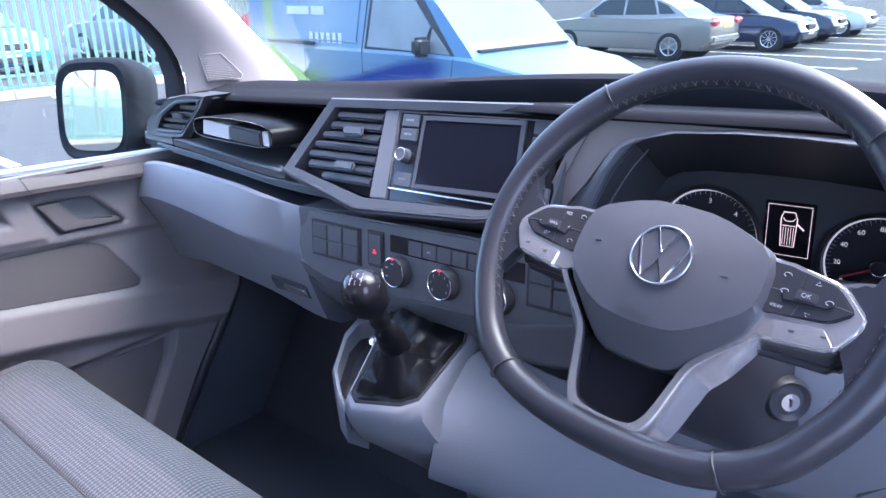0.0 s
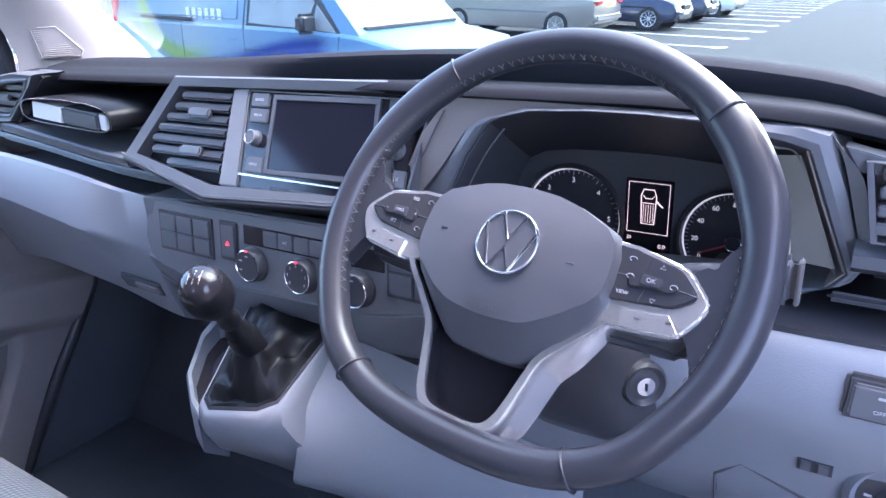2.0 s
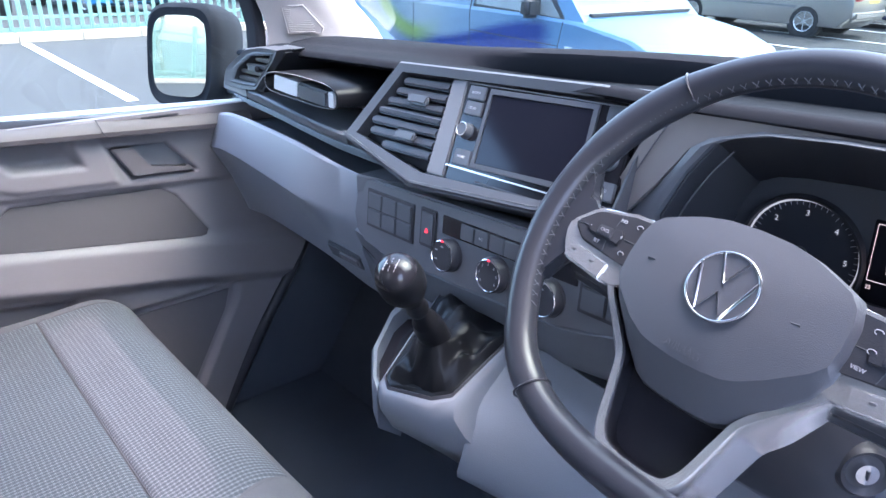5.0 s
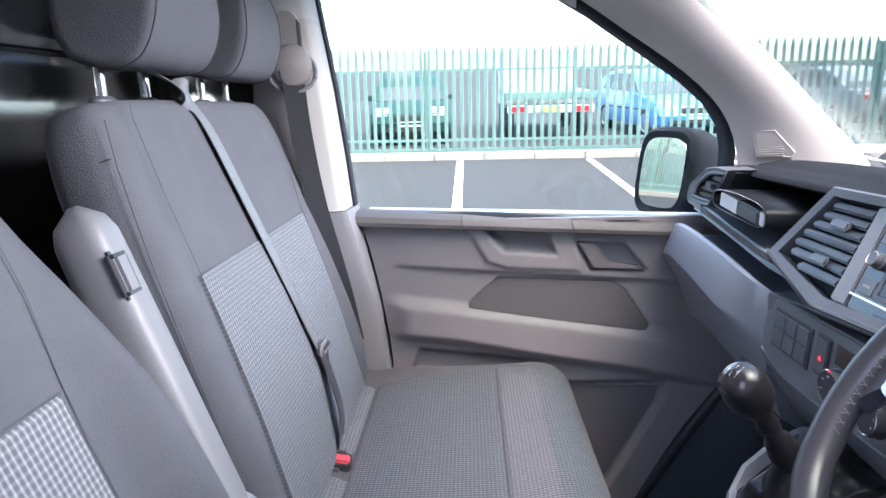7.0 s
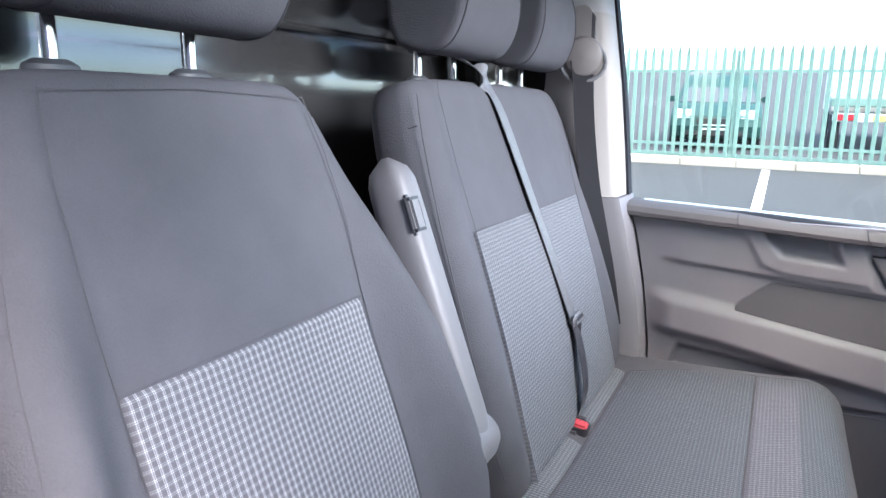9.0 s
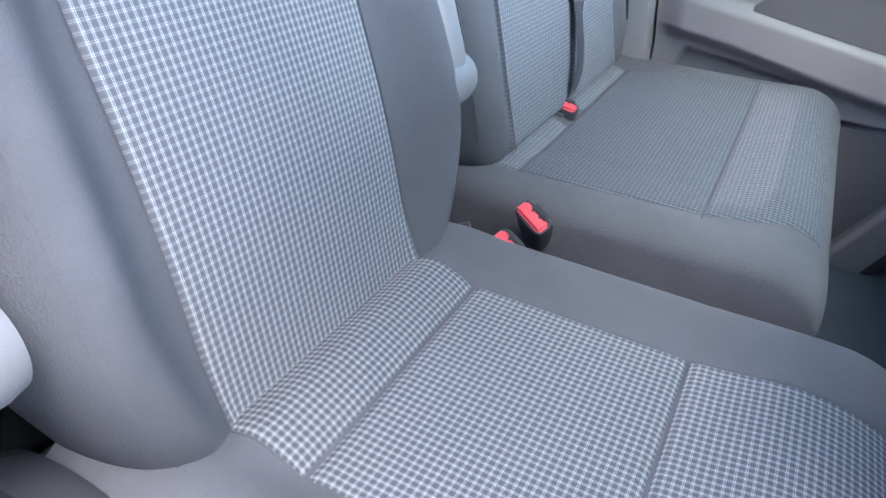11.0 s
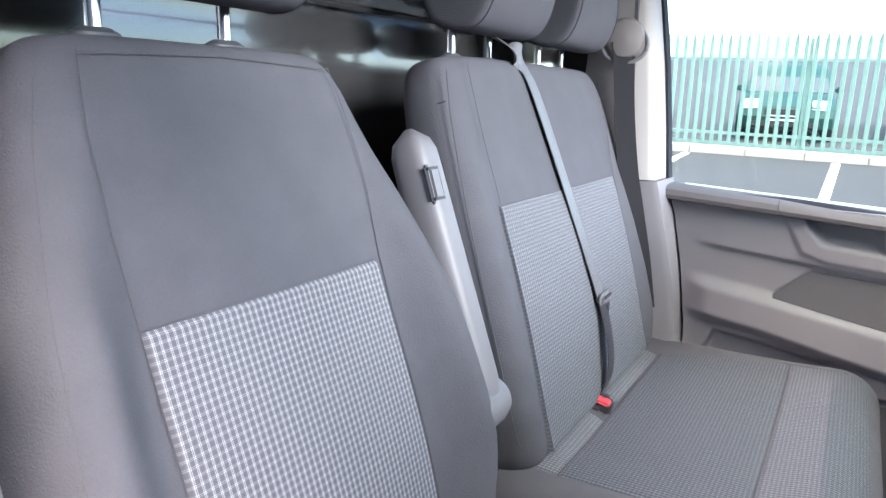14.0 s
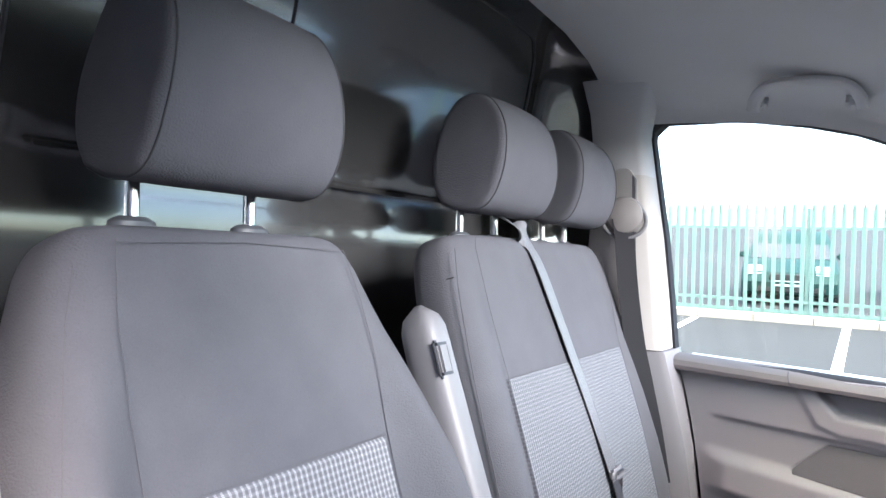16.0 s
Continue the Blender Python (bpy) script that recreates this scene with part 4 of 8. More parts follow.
# pale lower dash on the passenger side
bm = bmesh.new()
rings = []
for i in range(41):
    x = lerp(-0.835, -0.2705, i / 40)
    top = panel_top(x)
    e = curve_at([(-0.835, 0.030), (-0.80, 0.014), (-0.75, 0.0), (-0.27, 0.0)], x)
    f = smooth(-0.43, -0.275, x)
    cr = lerp(0.066, 0.080, smooth(-0.8, -0.3, x))
    rings.append([(x, 1.06, top - 0.030), (x, 0.962 + e + 0.006 * f, top - 0.026), (x, 0.957 + e + 0.006 * f, top - 0.002), (x, 0.951 + e + 0.008 * f, top), (x, 0.945 + e + 0.012 * f, top - 0.004), (x, 0.922 + e + 0.031 * f, top - cr + 0.004), (x, 0.921 + e + 0.032 * f, top - cr - 0.002), (x, 0.925 + e + 0.028 * f, top - cr - 0.010), (x, 0.958 + e + 0.003 * f, top - 0.135), (x, 0.976 + e, top - 0.180), (x, 0.990 + e, top - 0.218), (x, 1.02 + e, top - 0.236), (x, 1.12 + e, top - 0.250), (x, 1.25, top - 0.25), (x, 1.25, top - 0.10)])
part("lower_panel", loft(bm, rings), M["grey"], dash, "pale blue-grey lower dash panel", 28)
part("slot_end", prism([(-0.268, 0.952), (-0.215, 0.965), (-0.13, 0.985), (-0.13, 1.05), (-0.27, 1.05)], "z", 1.28, 1.309, 0.002), M["panel"], dash)
bm = bmesh.new()
rings = []
for i in range(25):
    x = lerp(-0.272, 0.30, i / 24)
    f = curve_at([(-0.272, 1.215), (-0.19, 1.197), (0.15, 1.208), (0.30, 1.235)], x)
    rings.append([(x, 1.05, f + 0.02), (x, 0.956, f + 0.008), (x, 0.948, f), (x, 0.950, f - 0.008), (x, 0.962, f - 0.035), (x, 0.985, f - 0.070), (x, 1.03, f - 0.10), (x, 1.10, f - 0.125), (x, 1.25, f - 0.14), (x, 1.25, f)])
part("lower_centre_panel", loft(bm, rings), M["panel"], dash, "anthracite lower centre panel", 40)
part("glovebox_latch", box((-0.325, 0.970, 1.143), (0.060, 0.010, 0.018), 0.003, 2, Matrix.Rotation(radians(24), 4, "X")), M["strip"], dash, "small grey latch")
part("latch_recess", box((-0.340, 0.973, 1.144), (0.108, 0.010, 0.032), 0.004, 2, Matrix.Rotation(radians(24), 4, "X")), M["dash_mid"], dash)
part("glovebox_joint", tube(arc_path([(-0.272, 0.962, 1.185), (-0.255, 0.962, 1.18), (-0.20, 0.990, 1.13), (-0.165, 1.03, 1.09)], 5), 0.002, 5), M["seam"], dash)

# driver's side lower panel
bm = bmesh.new()
rings = []
for i in range(21):
    x = lerp(0.302, 0.86, i / 20)
    t = lerp(1.296, 1.300, (x - 0.30) / 0.5)
    rings.append([(x, 1.08, t - 0.010), (x, 0.955, t + 0.002), (x, 0.938, t - 0.002), (x, 0.926, t - 0.014), (x, 0.915, t - 0.055), (x, 0.918, t - 0.075), (x, 0.930, t - 0.10), (x, 0.950, t - 0.15), (x, 0.975, t - 0.20), (x, 1.02, t - 0.26), (x, 1.10, t - 0.30), (x, 1.25, t - 0.31), (x, 1.25, t - 0.10)])
part("driver_lower_panel", loft(bm, rings), M["grey"], dash, "pale blue-grey knee panel", 40)
def dp(x, z, off=0.0):
    y = curve_at([(1.05, 0.995), (1.10, 0.972), (1.16, 0.948), (1.20, 0.932), (1.235, 0.918), (1.26, 0.917), (1.30, 0.927)], z)
    return Vector((x, y - off, z - 0.15 * off))
DT = Matrix(((1, 0, 0, 0), (0, -0.1, -0.995, 0), (0, 0.995, -0.1, 0), (0, 0, 0, 1)))
sw = part("switch_frame", plate(rect(0.667, 0.790, 1.250, 1.286, 0.06), -0.004, 0.005, 0.003, dp), M["black"], dash, "black switch surround")
for k, word in ((0, "OFF"), (1, "")):
    x0 = 0.672 + k * 0.042
    b_ = part("switch", plate(rect(x0, x0 + 0.040, 1.254, 1.281, 0.06), 0.0, 0.0075, 0.002, dp), M["button"], sw)
    if word:
        text("lettering", word, 0.0050, facing(x0 + 0.020, 1.2630, 0.0078, dp, DT), M["print"], b_)
        part("car_symbol", box(dp(x0 + 0.0205, 1.2745, 0.008), (0.006, 0.0008, 0.0024), 0.0003), M["print"], b_)
bz = part("level_switch", plate(rect(0.638, 0.672, 1.170, 1.190), -0.004, 0.004, 0.003, dp), M["black"], dash, "black headlamp level switch")
for x in (0.648, 0.662):
    part("dimmer", plate(rect(x - 0.006, x + 0.006, 1.173, 1.187), 0.0, 0.006, 0.002, dp), M["button"], bz)
ls = part("light_switch_rim", lathe([(0.044, -0.01), (0.046, 0.006), (0.040, 0.012), (0.034, 0.006), (0.0, 0.004)], facing(0.724, 1.164, 0.0, dp, DT), 36), M["grey"], dash, "round light switch housing")
k = part("light_switch", lathe([(0.0, 0.005), (0.036, 0.005), (0.036, 0.008), (0.0, 0.010)], facing(0.724, 1.164, 0.0, dp, DT), 36), M["black"], ls)
part("light_knob", lathe([(0.022, 0.008), (0.020, 0.022), (0.0, 0.024)], facing(0.724, 1.162, 0.0, dp, DT), 30), M["button"], ls)
text("lettering", "O", 0.009, facing(0.726, 1.193, 0.0095, dp, DT), M["white"], ls)
part("lamp_symbol", box(dp(0.697, 1.170, 0.0098), (0.006, 0.0006, 0.0022), 0.0), M["print"], ls)
part("fuse_cover_line", tube([dp(0.570, 1.06, 0.001), dp(0.572, 1.125, 0.001), dp(0.595, 1.153, 0.001), dp(0.70, 1.105, 0.001), dp(0.80, 1.10, 0.001)], 0.0018, 5), M["seam"], dash)
# tray beside the column and right vent
bm = bmesh.new()
sheet(bm, [[(x, y, 1.3035 - 0.10 * (y - 0.945)) for x in (0.52, 0.60, 0.7, 0.86)] for y in (0.945, 1.00, 1.06, 1.16)], 0.006, (0, 0, 1))
sheet(bm, [[(x, 1.15, z) for x in (0.675, 0.75, 0.86)] for z in (1.28, 1.34, 1.40)], 0.01, (0, -1, 0))
part("side_tray", bm, M["black"], dash, "black open tray")
part("tray_lip", box((0.74, 1.010, 1.312), (0.20, 0.010, 0.010), 0.004, 3), M["dash"], dash)
bm = bmesh.new()
rings = []
for x in (0.655, 0.70, 0.78, 0.86):
    rings.append([(x, 1.15, 1.372), (x, 0.985, 1.372), (x, 0.972, 1.366), (x, 0.970, 1.356), (x, 0.985, 1.347), (x, 1.15, 1.335)])
part("vent_shelf", loft(bm, rings), M["dash_mid"], dash)
VR = [(0.658, 1.440), (0.670, 1.380), (0.84, 1.380), (0.86, 1.40), (0.85, 1.432)]
def vr(x, z, off=0.0):
    return Vector((x, 0.985 + 0.25 * (z - 1.42) - off, z))
rv = part("vent", plate(VR, -0.05, -0.02, 0.0, vr), M["black"], dash, "side air vent with slats")
for k in range(4):
    z = 1.385 + 0.0142 * k
    part("slat", plate(rect(0.666, 0.85, z, z + 0.0095), -0.012, 0.004, 0.0015, vr), M["dash"], rv)
part("thumb_tab", plate(rect(0.692, 0.735, 1.406, 1.424), 0.0, 0.010, 0.003, vr), M["button"], rv)
bm = bmesh.new()
c = Vector((0.76, 1.416))
big = [tuple(c + (Vector(p) - c) * 1.05) for p in VR]
loft(bm, [[vr(x, z, -0.05) for x, z in big], [vr(x, z, 0.004) for x, z in big], [vr(x, z, 0.004) for x, z in VR], [vr(x, z, -0.02) for x, z in VR]], True, False)
part("vent_frame", bm, M["dash"], rv)

part("vent_brow", plate([(0.636, 1.450), (0.70, 1.435), (0.70, 1.428), (0.650, 1.430)], -0.03, -0.004, 0.001, vr), M["dash"], dash)

# instrument binnacle
hood = thing("instrument_cluster", (0.43, 1.15, 1.24), "black instrument binnacle with two round dials and a lit display", "instrument cluster")
# opening, its outer lip and the edge of the dial face, as outlines across the cab
HO = [(0.248, 1.362), (0.274, 1.413), (0.300, 1.447), (0.323, 1.456), (0.357, 1.463), (0.416, 1.4655), (0.471, 1.4650), (0.525, 1.4615), (0.590, 1.449), (0.6105, 1.443), (0.629, 1.396), (0.653, 1.338), (0.640, 1.3225), (0.617, 1.318), (0.55, 1.300), (0.43, 1.292), (0.30, 1.298), (0.252, 1.325)]
OF = [(0.205, 1.352), (0.243, 1.398), (0.271, 1.438), (0.289, 1.4505), (0.340, 1.4645), (0.416, 1.4690), (0.471, 1.4690), (0.530, 1.467), (0.604, 1.4638), (0.625, 1.4588), (0.645, 1.410), (0.6644, 1.3427), (0.659, 1.333), (0.620, 1.312), (0.55, 1.290), (0.43, 1.282), (0.30, 1.288), (0.225, 1.318)]
HI = [(0.238, 1.310), (0.248, 1.345), (0.262, 1.3660), (0.285, 1.3770), (0.32, 1.3820), (0.38, 1.3850), (0.45, 1.3840), (0.51, 1.3800), (0.560, 1.3740), (0.590, 1.3640), (0.603, 1.340), (0.610, 1.30), (0.604, 1.26), (0.590, 1.24), (0.55, 1.225), (0.43, 1.218), (0.28, 1.225), (0.245, 1.26)]
def between_lips(t):
    return [(lerp(a, c_, t), lerp(b, d_, t)) for (a, b), (c_, d_) in zip(OF, HO)]
bm = bmesh.new()
loft(bm, [[(x, 1.12, z) for x, z in OF], [(x, 1.008, z) for x, z in OF], [(x, 0.999, z) for x, z in between_lips(0.12)], [(x, 0.9955, z) for x, z in between_lips(0.55)], [(x, 0.9965, z) for x, z in between_lips(0.9)], [(x, 1.000, z) for x, z in HO]], True, False)
part("binnacle_frame", bm, M["panel"], hood, "charcoal frame round the dials", 30)
bm = bmesh.new()
loft(bm, [[(x, 1.000, z) for x, z in HO], [(lerp(a, p, 0.10), 1.02, lerp(b, q, 0.10)) for (a, b), (p, q) in zip(HO, HI)], [(x, 1.185, z) for x, z in HI]], True, False)
part("binnacle", bm, M["black"], hood, "black hood round the dials", 25)
for picks, dx, mat in (((9, 10, 11, 12), -0.003, "taupe"), ((17, 0, 1, 2), 0.003, "dash_mid")):
    grid = [[(HO[k][0] + dx, 1.0005, HO[k][1]) for k in picks], [(lerp(HO[k][0], HI[k][0], 0.10) + dx, 1.02, lerp(HO[k][1], HI[k][1], 0.10)) for k in picks], [(HI[k][0] + dx, 1.18, HI[k][1]) for k in picks]]
    part("cheek", sheet(bmesh.new(), grid, 0.002, (1 if dx > 0 else -1, 0, 0)), M[mat], hood, "warm grey inner cheek")
part("cluster_face", prism(HI, "y", 1.184, 1.20), M["dash"], hood)
for pts in ([HO[k] for k in (17, 0, 1, 2)], [HO[k] for k in (8, 9, 10, 11)]):
    part("lip_groove", tube(arc_path([(x + (0.012 if x < 0.4 else -0.010), 1.0150, z - 0.008) for x, z in pts], 5), 0.0011, 5), M["strip"], hood)
# warm panel let into the frame, facing the driver
inlay = [[(0.604, 1.012, 1.436), (0.612, 1.011, 1.416), (0.6225, 1.010, 1.390), (0.643, 1.008, 1.338)], [(0.582, 1.032, 1.430), (0.589, 1.031, 1.410), (0.598, 1.030, 1.385), (0.606, 1.026, 1.334)]]
part("cheek_inlay", sheet(bmesh.new(), inlay, 0.002, (0, -1, 0)), M["olive"], hood, "olive grey inlay beside the dials")
# bevelled piece between the dials' frame and the side vent
grid = [arc_path([(0.6255, 1.004, 1.4570), (0.6375, 1.000, 1.4350), (0.6520, 0.999, 1.3870), (0.6640, 0.999, 1.3430)], 4),
        arc_path([(0.6330, 1.000, 1.4480), (0.6530, 0.993, 1.4250), (0.6625, 0.991, 1.3900), (0.6712, 0.991, 1.3560)], 4),
        arc_path([(0.6360, 1.040, 1.4450), (0.6560, 1.036, 1.4240), (0.6650, 1.036, 1.3900), (0.6735, 1.036, 1.3560)], 4)]
part("outer_cheek", sheet(bmesh.new(), grid, 0.003, (0, -1, 0)), M["strip"], hood, "charcoal bevelled piece beside the dials", 30)
IT = Matrix(((1, 0, 0, 0), (0, 0, -1, 0), (0, 1, 0, 0), (0, 0, 0, 1)))
def ip(x, z, off):
    return Vector((x, 1.184 - off, z))
def dial(cx, cz, r, numerals, label, start, step, size):
    d = part("dial", lathe([(0.0, 0.001), (r, 0.001), (r, 0.010), (r * 1.05, 0.012), (r * 1.08, 0.004)], Matrix.Translation((cx, 1.184, cz)) @ IT, 44), M["black"], hood, label)
    part("scale_ring", lathe([(r * 0.945, 0.0015), (r * 0.965, 0.0022), (r * 0.985, 0.0015)], Matrix.Translation((cx, 1.184, cz)) @ IT, 44), M["lit_dial"], d)
    for k_ in range(41):
        a = radians(start - k_ * step * (len(numerals) - 1) / 40)
        long = 0.006 if k_ % 5 == 0 else 0.0035
        part("tick", box(ip(cx + (r * 0.93 - long / 2) * math.cos(a), cz + (r * 0.93 - long / 2) * math.sin(a), 0.0016), (long, 0.0005, 0.0008), 0.0, m=Matrix.Rotation(-a, 4, "Y")), M["print"], d)
    for k_, w_ in enumerate(numerals):
        a = radians(start - k_ * step)
        text("numeral", w_, size, Matrix.Translation(ip(cx + r * 0.74 * math.cos(a), cz + r * 0.74 * math.sin(a), 0.0016)) @ IT, M["lit_dial"], d)
    return d
dl = dial(0.326, 1.293, 0.067, ["0", "1", "2", "3", "4", "5", "6"], "rev counter dial", 222, 44, 0.0095)
dr = dial(0.530, 1.288, 0.062, ["0", "20", "40", "60", "80", "100", "120", "140"], "speedometer with a red needle", 212, 30, 0.0082)
for (cx, cz, a, d) in ((0.530, 1.288, 205, dr), (0.326, 1.293, 222, dl)):
    a = radians(a)
    part("needle", box(ip(cx + 0.022 * math.cos(a), cz + 0.022 * math.sin(a), 0.006), (0.044, 0.0015, 0.0022), 0.0005, m=Matrix.Rotation(-a, 4, "Y")), M["red"], d, "red needle")
    part("needle_cap", lathe([(0.0, 0.004), (0.0095, 0.004), (0.0092, 0.009), (0.0, 0.0095)], Matrix.Translation((cx, 1.184, cz)) @ IT, 24), M["black"], d)
    part("cap_ring", lathe([(0.0086, 0.0092), (0.0096, 0.0098), (0.0104, 0.0088), (0.0096, 0.008)], Matrix.Translation((cx, 1.184, cz)) @ IT, 24), M["chrome"], d)
text("lettering", "mph", 0.005, Matrix.Translation(ip(0.496, 1.262, 0.0016)) @ IT, M["white"], dr)
fu = part("fuel_gauge", lathe([(0.0, 0.001), (0.019, 0.001), (0.019, 0.004), (0.0195, 0.002)], Matrix.Translation((0.528, 1.184, 1.248)) @ IT, 28), M["gloss"], hood, "small fuel gauge")
text("lettering", "1/2", 0.006, Matrix.Translation(ip(0.528, 1.257, 0.0025)) @ IT, M["white"], fu)
dsp = part("driver_display", prism(rect(0.397, 0.456, 1.259, 1.354), "y", 1.180, 1.184, 0.0008), M["gloss"], hood, "black driver display showing an open door")
def line_loop(name, pts, r, mat, parent):
    part(name, tube([ip(x + 0.005, z + 0.003, 0.0045) for x, z in pts], r, 5, closed=True), mat, parent)
line_loop("frame_line", [(0.3960, 1.282), (0.4470, 1.282), (0.4470, 1.347), (0.3960, 1.347)], 0.0005, M["lit"], dsp)
line_loop("van_outline", [(0.4135, 1.294), (0.4295, 1.294), (0.4310, 1.330), (0.4280, 1.3385), (0.4150, 1.3385), (0.4120, 1.330)], 0.0007, M["lit"], dsp)
for k_ in range(5):
    part("van_line", tube([ip(0.4205 + 0.003 * k_, 1.2990, 0.0045), ip(0.4205 + 0.003 * k_, 1.3220, 0.0045)], 0.0004, 4), M["lit"], dsp)
part("van_line", tube([ip(0.4190, 1.3240, 0.0045), ip(0.4340, 1.3240, 0.0045)], 0.0005, 4), M["lit"], dsp)
part("van_line", tube([ip(0.4195, 1.3340, 0.0045), ip(0.4225, 1.3300, 0.0045), ip(0.4305, 1.3300, 0.0045), ip(0.4335, 1.3340, 0.0045)], 0.0005, 4), M["lit"], dsp)
part("open_door_line", tube([ip(0.4355, 1.3280, 0.0045), ip(0.4445, 1.3200, 0.0045)], 0.0009, 4), M["lit"], dsp)
text("lettering", "0.0", 0.0075, Matrix.Translation(ip(0.4460, 1.2690, 0.0045)) @ IT, M["lit"], dsp)
text("lettering", "25", 0.0060, Matrix.Translation(ip(0.4040, 1.2770, 0.0045)) @ IT, M["lit"], dsp)
# warm grey panel between screen and dials, running out along the hood's brow
brow = [(0.170, 1.330), (0.184, 1.365), (0.2147, 1.4313), (0.2400, 1.4600), (0.2544, 1.4725), (0.3555, 1.4715), (0.4159, 1.4705), (0.5129, 1.4690), (0.416, 1.4660), (0.340, 1.4620), (0.289, 1.4480), (0.271, 1.4360), (0.243, 1.3960), (0.205, 1.350), (0.205, 1.330)]
bm = bmesh.new()
loft(bm, [[(x, 0.986 + 0.13 * (z - 1.33) + d_, z) for x, z in brow] for d_ in (0.0, 0.04)])
part("side_cheek", bm, M["taupe"], hood, "warm grey panel beside the dials")
part("panel_joint", tube([(0.194, 0.9865, 1.338), (0.2140, 0.9945, 1.400), (0.2350, 0.9985, 1.440), (0.2450, 1.001, 1.458)], 0.0009, 5), M["seam"], hood)
# rear lining of the dash under the pad
solid("wall_dash_back", prism([(-0.86, 0.99), (0.86, 0.99), (0.86, 1.43), (-0.86, 1.43)], "y", 1.24, 1.26), M["black"], "black inner structure behind the dash", "wall", "structure")

# gear console
con = thing("gear_console", (0.06, 0.86, 0.60), "grey gear lever console with black leather boot and cup holder", "gear console")
def tilt(x, y, off=0.0):
    return Vector((x, y, 1.095 + 0.46 * (y - 0.82) + off))
TOP = [(-0.010, 0.812), (0.062, 0.832), (0.084, 0.850), (0.086, 0.955), (0.070, 0.985), (-0.066, 0.985), (-0.080, 0.965), (-0.030, 0.822)]
def shr(poly, m_, c_=(0.005, 0.90)):
    c_ = Vector(c_)
    return [tuple(c_ + (Vector(p) - c_) * m_) for p in poly]
bm = bmesh.new()
def low(poly, z, dx, dy, m_):
    return [(x + dx, y + dy, z) for x, y in shr(poly, m_)]
loft(bm, [low(TOP, 0.60, 0.03, 0.19, 0.62), low(TOP, 0.84, 0.03, 0.17, 0.66), low(TOP, 0.965, 0.02, 0.075, 0.90), [tilt(x + 0.008, y + 0.012, -0.055) for x, y in shr(TOP, 1.06)], [tilt(x, y, -0.020) for x, y in shr(TOP, 1.07)], [tilt(x, y, -0.003) for x, y in shr(TOP, 1.04)], [tilt(x, y, 0.002) for x, y in TOP]])
part("console_body", bm, M["grey"], con, "pale grey console body", 40)
# the flank that sweeps from the console under the steering column
rows_ = [[(0.078, 0.915, 1.122), (0.110, 0.972, 1.148), (0.19, 1.000, 1.120), (0.30, 1.030, 1.095), (0.42, 1.050, 1.080)],
         [(0.088, 0.880, 1.090), (0.128, 0.925, 1.095), (0.20, 0.962, 1.072), (0.30, 0.995, 1.050), (0.42, 1.018, 1.036)],
         [(0.090, 0.862, 1.035), (0.138, 0.900, 1.025), (0.205, 0.938, 1.005), (0.30, 0.972, 0.980), (0.42, 0.996, 0.966)],
         [(0.078, 0.862, 0.985), (0.125, 0.895, 0.962), (0.195, 0.930, 0.938), (0.30, 0.964, 0.912), (0.42, 0.986, 0.896)],
         [(0.060, 0.905, 0.955), (0.110, 0.940, 0.930), (0.185, 0.972, 0.905), (0.30, 1.004, 0.880), (0.42, 1.024, 0.866)]]
rows_ = [arc_path(r, 5) for r in rows_]
cols_ = [arc_path([r[k_] for r in rows_], 4) for k_ in range(len(rows_[0]))]
part("side_apron", sheet(bmesh.new(), cols_, 0.004, (1, -1, 0.4)), M["grey"], con, "pale grey flank below the steering column", 60)
bm = bmesh.new()
loft(bm, [[tilt(x, y, -0.004) for x, y in shr(TOP, 0.95)], [tilt(x, y, 0.004) for x, y in shr(TOP, 0.945)], [tilt(x, y, 0.0055) for x, y in shr(TOP, 0.925)], [tilt(x, y, 0.001) for x, y in shr(TOP, 0.90)]])
part("boot_frame", bm, M["black"], con, "black boot frame")
# folded leather boot
bm = bmesh.new()
rings = []
stem0, stem1 = Vector((0.027, 0.869, 1.170)), Vector((0.052, 0.809, 1.259))
N_ = 48
base = shr(TOP, 0.905)
def along(poly, t):
    k_ = t * len(poly)
    i_ = int(k_) % len(poly)
    return Vector(poly[i_]).lerp(Vector(poly[(i_ + 1) % len(poly)]), k_ - int(k_))
for i in range(15):
    t = i / 14
    ring_ = []
    for k_ in range(N_):
        p = along(base, k_ / N_)
        q = tilt(p.x, p.y, 0.004)
        a = math.atan2(p.y - 0.90, p.x - 0.005)
        top_ = stem0 + Vector((0.021 * math.cos(a), 0.021 * math.sin(a), 0))
        f = smooth(0, 1, t ** 1.15)
        v = q.lerp(top_, t)
        v.z = lerp(q.z, top_.z, t ** 2.0) + 0.010 * math.sin(a * 3 + 5 * t) * math.sin(math.pi * t) + 0.005 * math.sin(a * 7 - 9 * t) * math.sin(math.pi * t)
        w = 0.10 * math.sin(math.pi * t) * math.sin(a * 5 + 6 * t)
        v.x, v.y = lerp(v.x, stem0.x, w * 0.6), lerp(v.y, stem0.y, w * 0.6)
        ring_.append(v)
    rings.append(ring_)
part("leather_boot", loft(bm, rings), M["boot"], con, "black creased leather boot", 70)
ax = (stem1 - stem0).normalized()
sm = Matrix.Translation(stem0) @ ax.to_track_quat("Z", "Y").to_matrix().to_4x4()
part("lever_collar", lathe([(0.0, -0.02), (0.020, -0.02), (0.0195, 0.030), (0.0165, 0.040), (0.0165, 0.046), (0.0120, 0.052), (0.0110, 0.080), (0.0, 0.080)], sm), M["boot"], con)
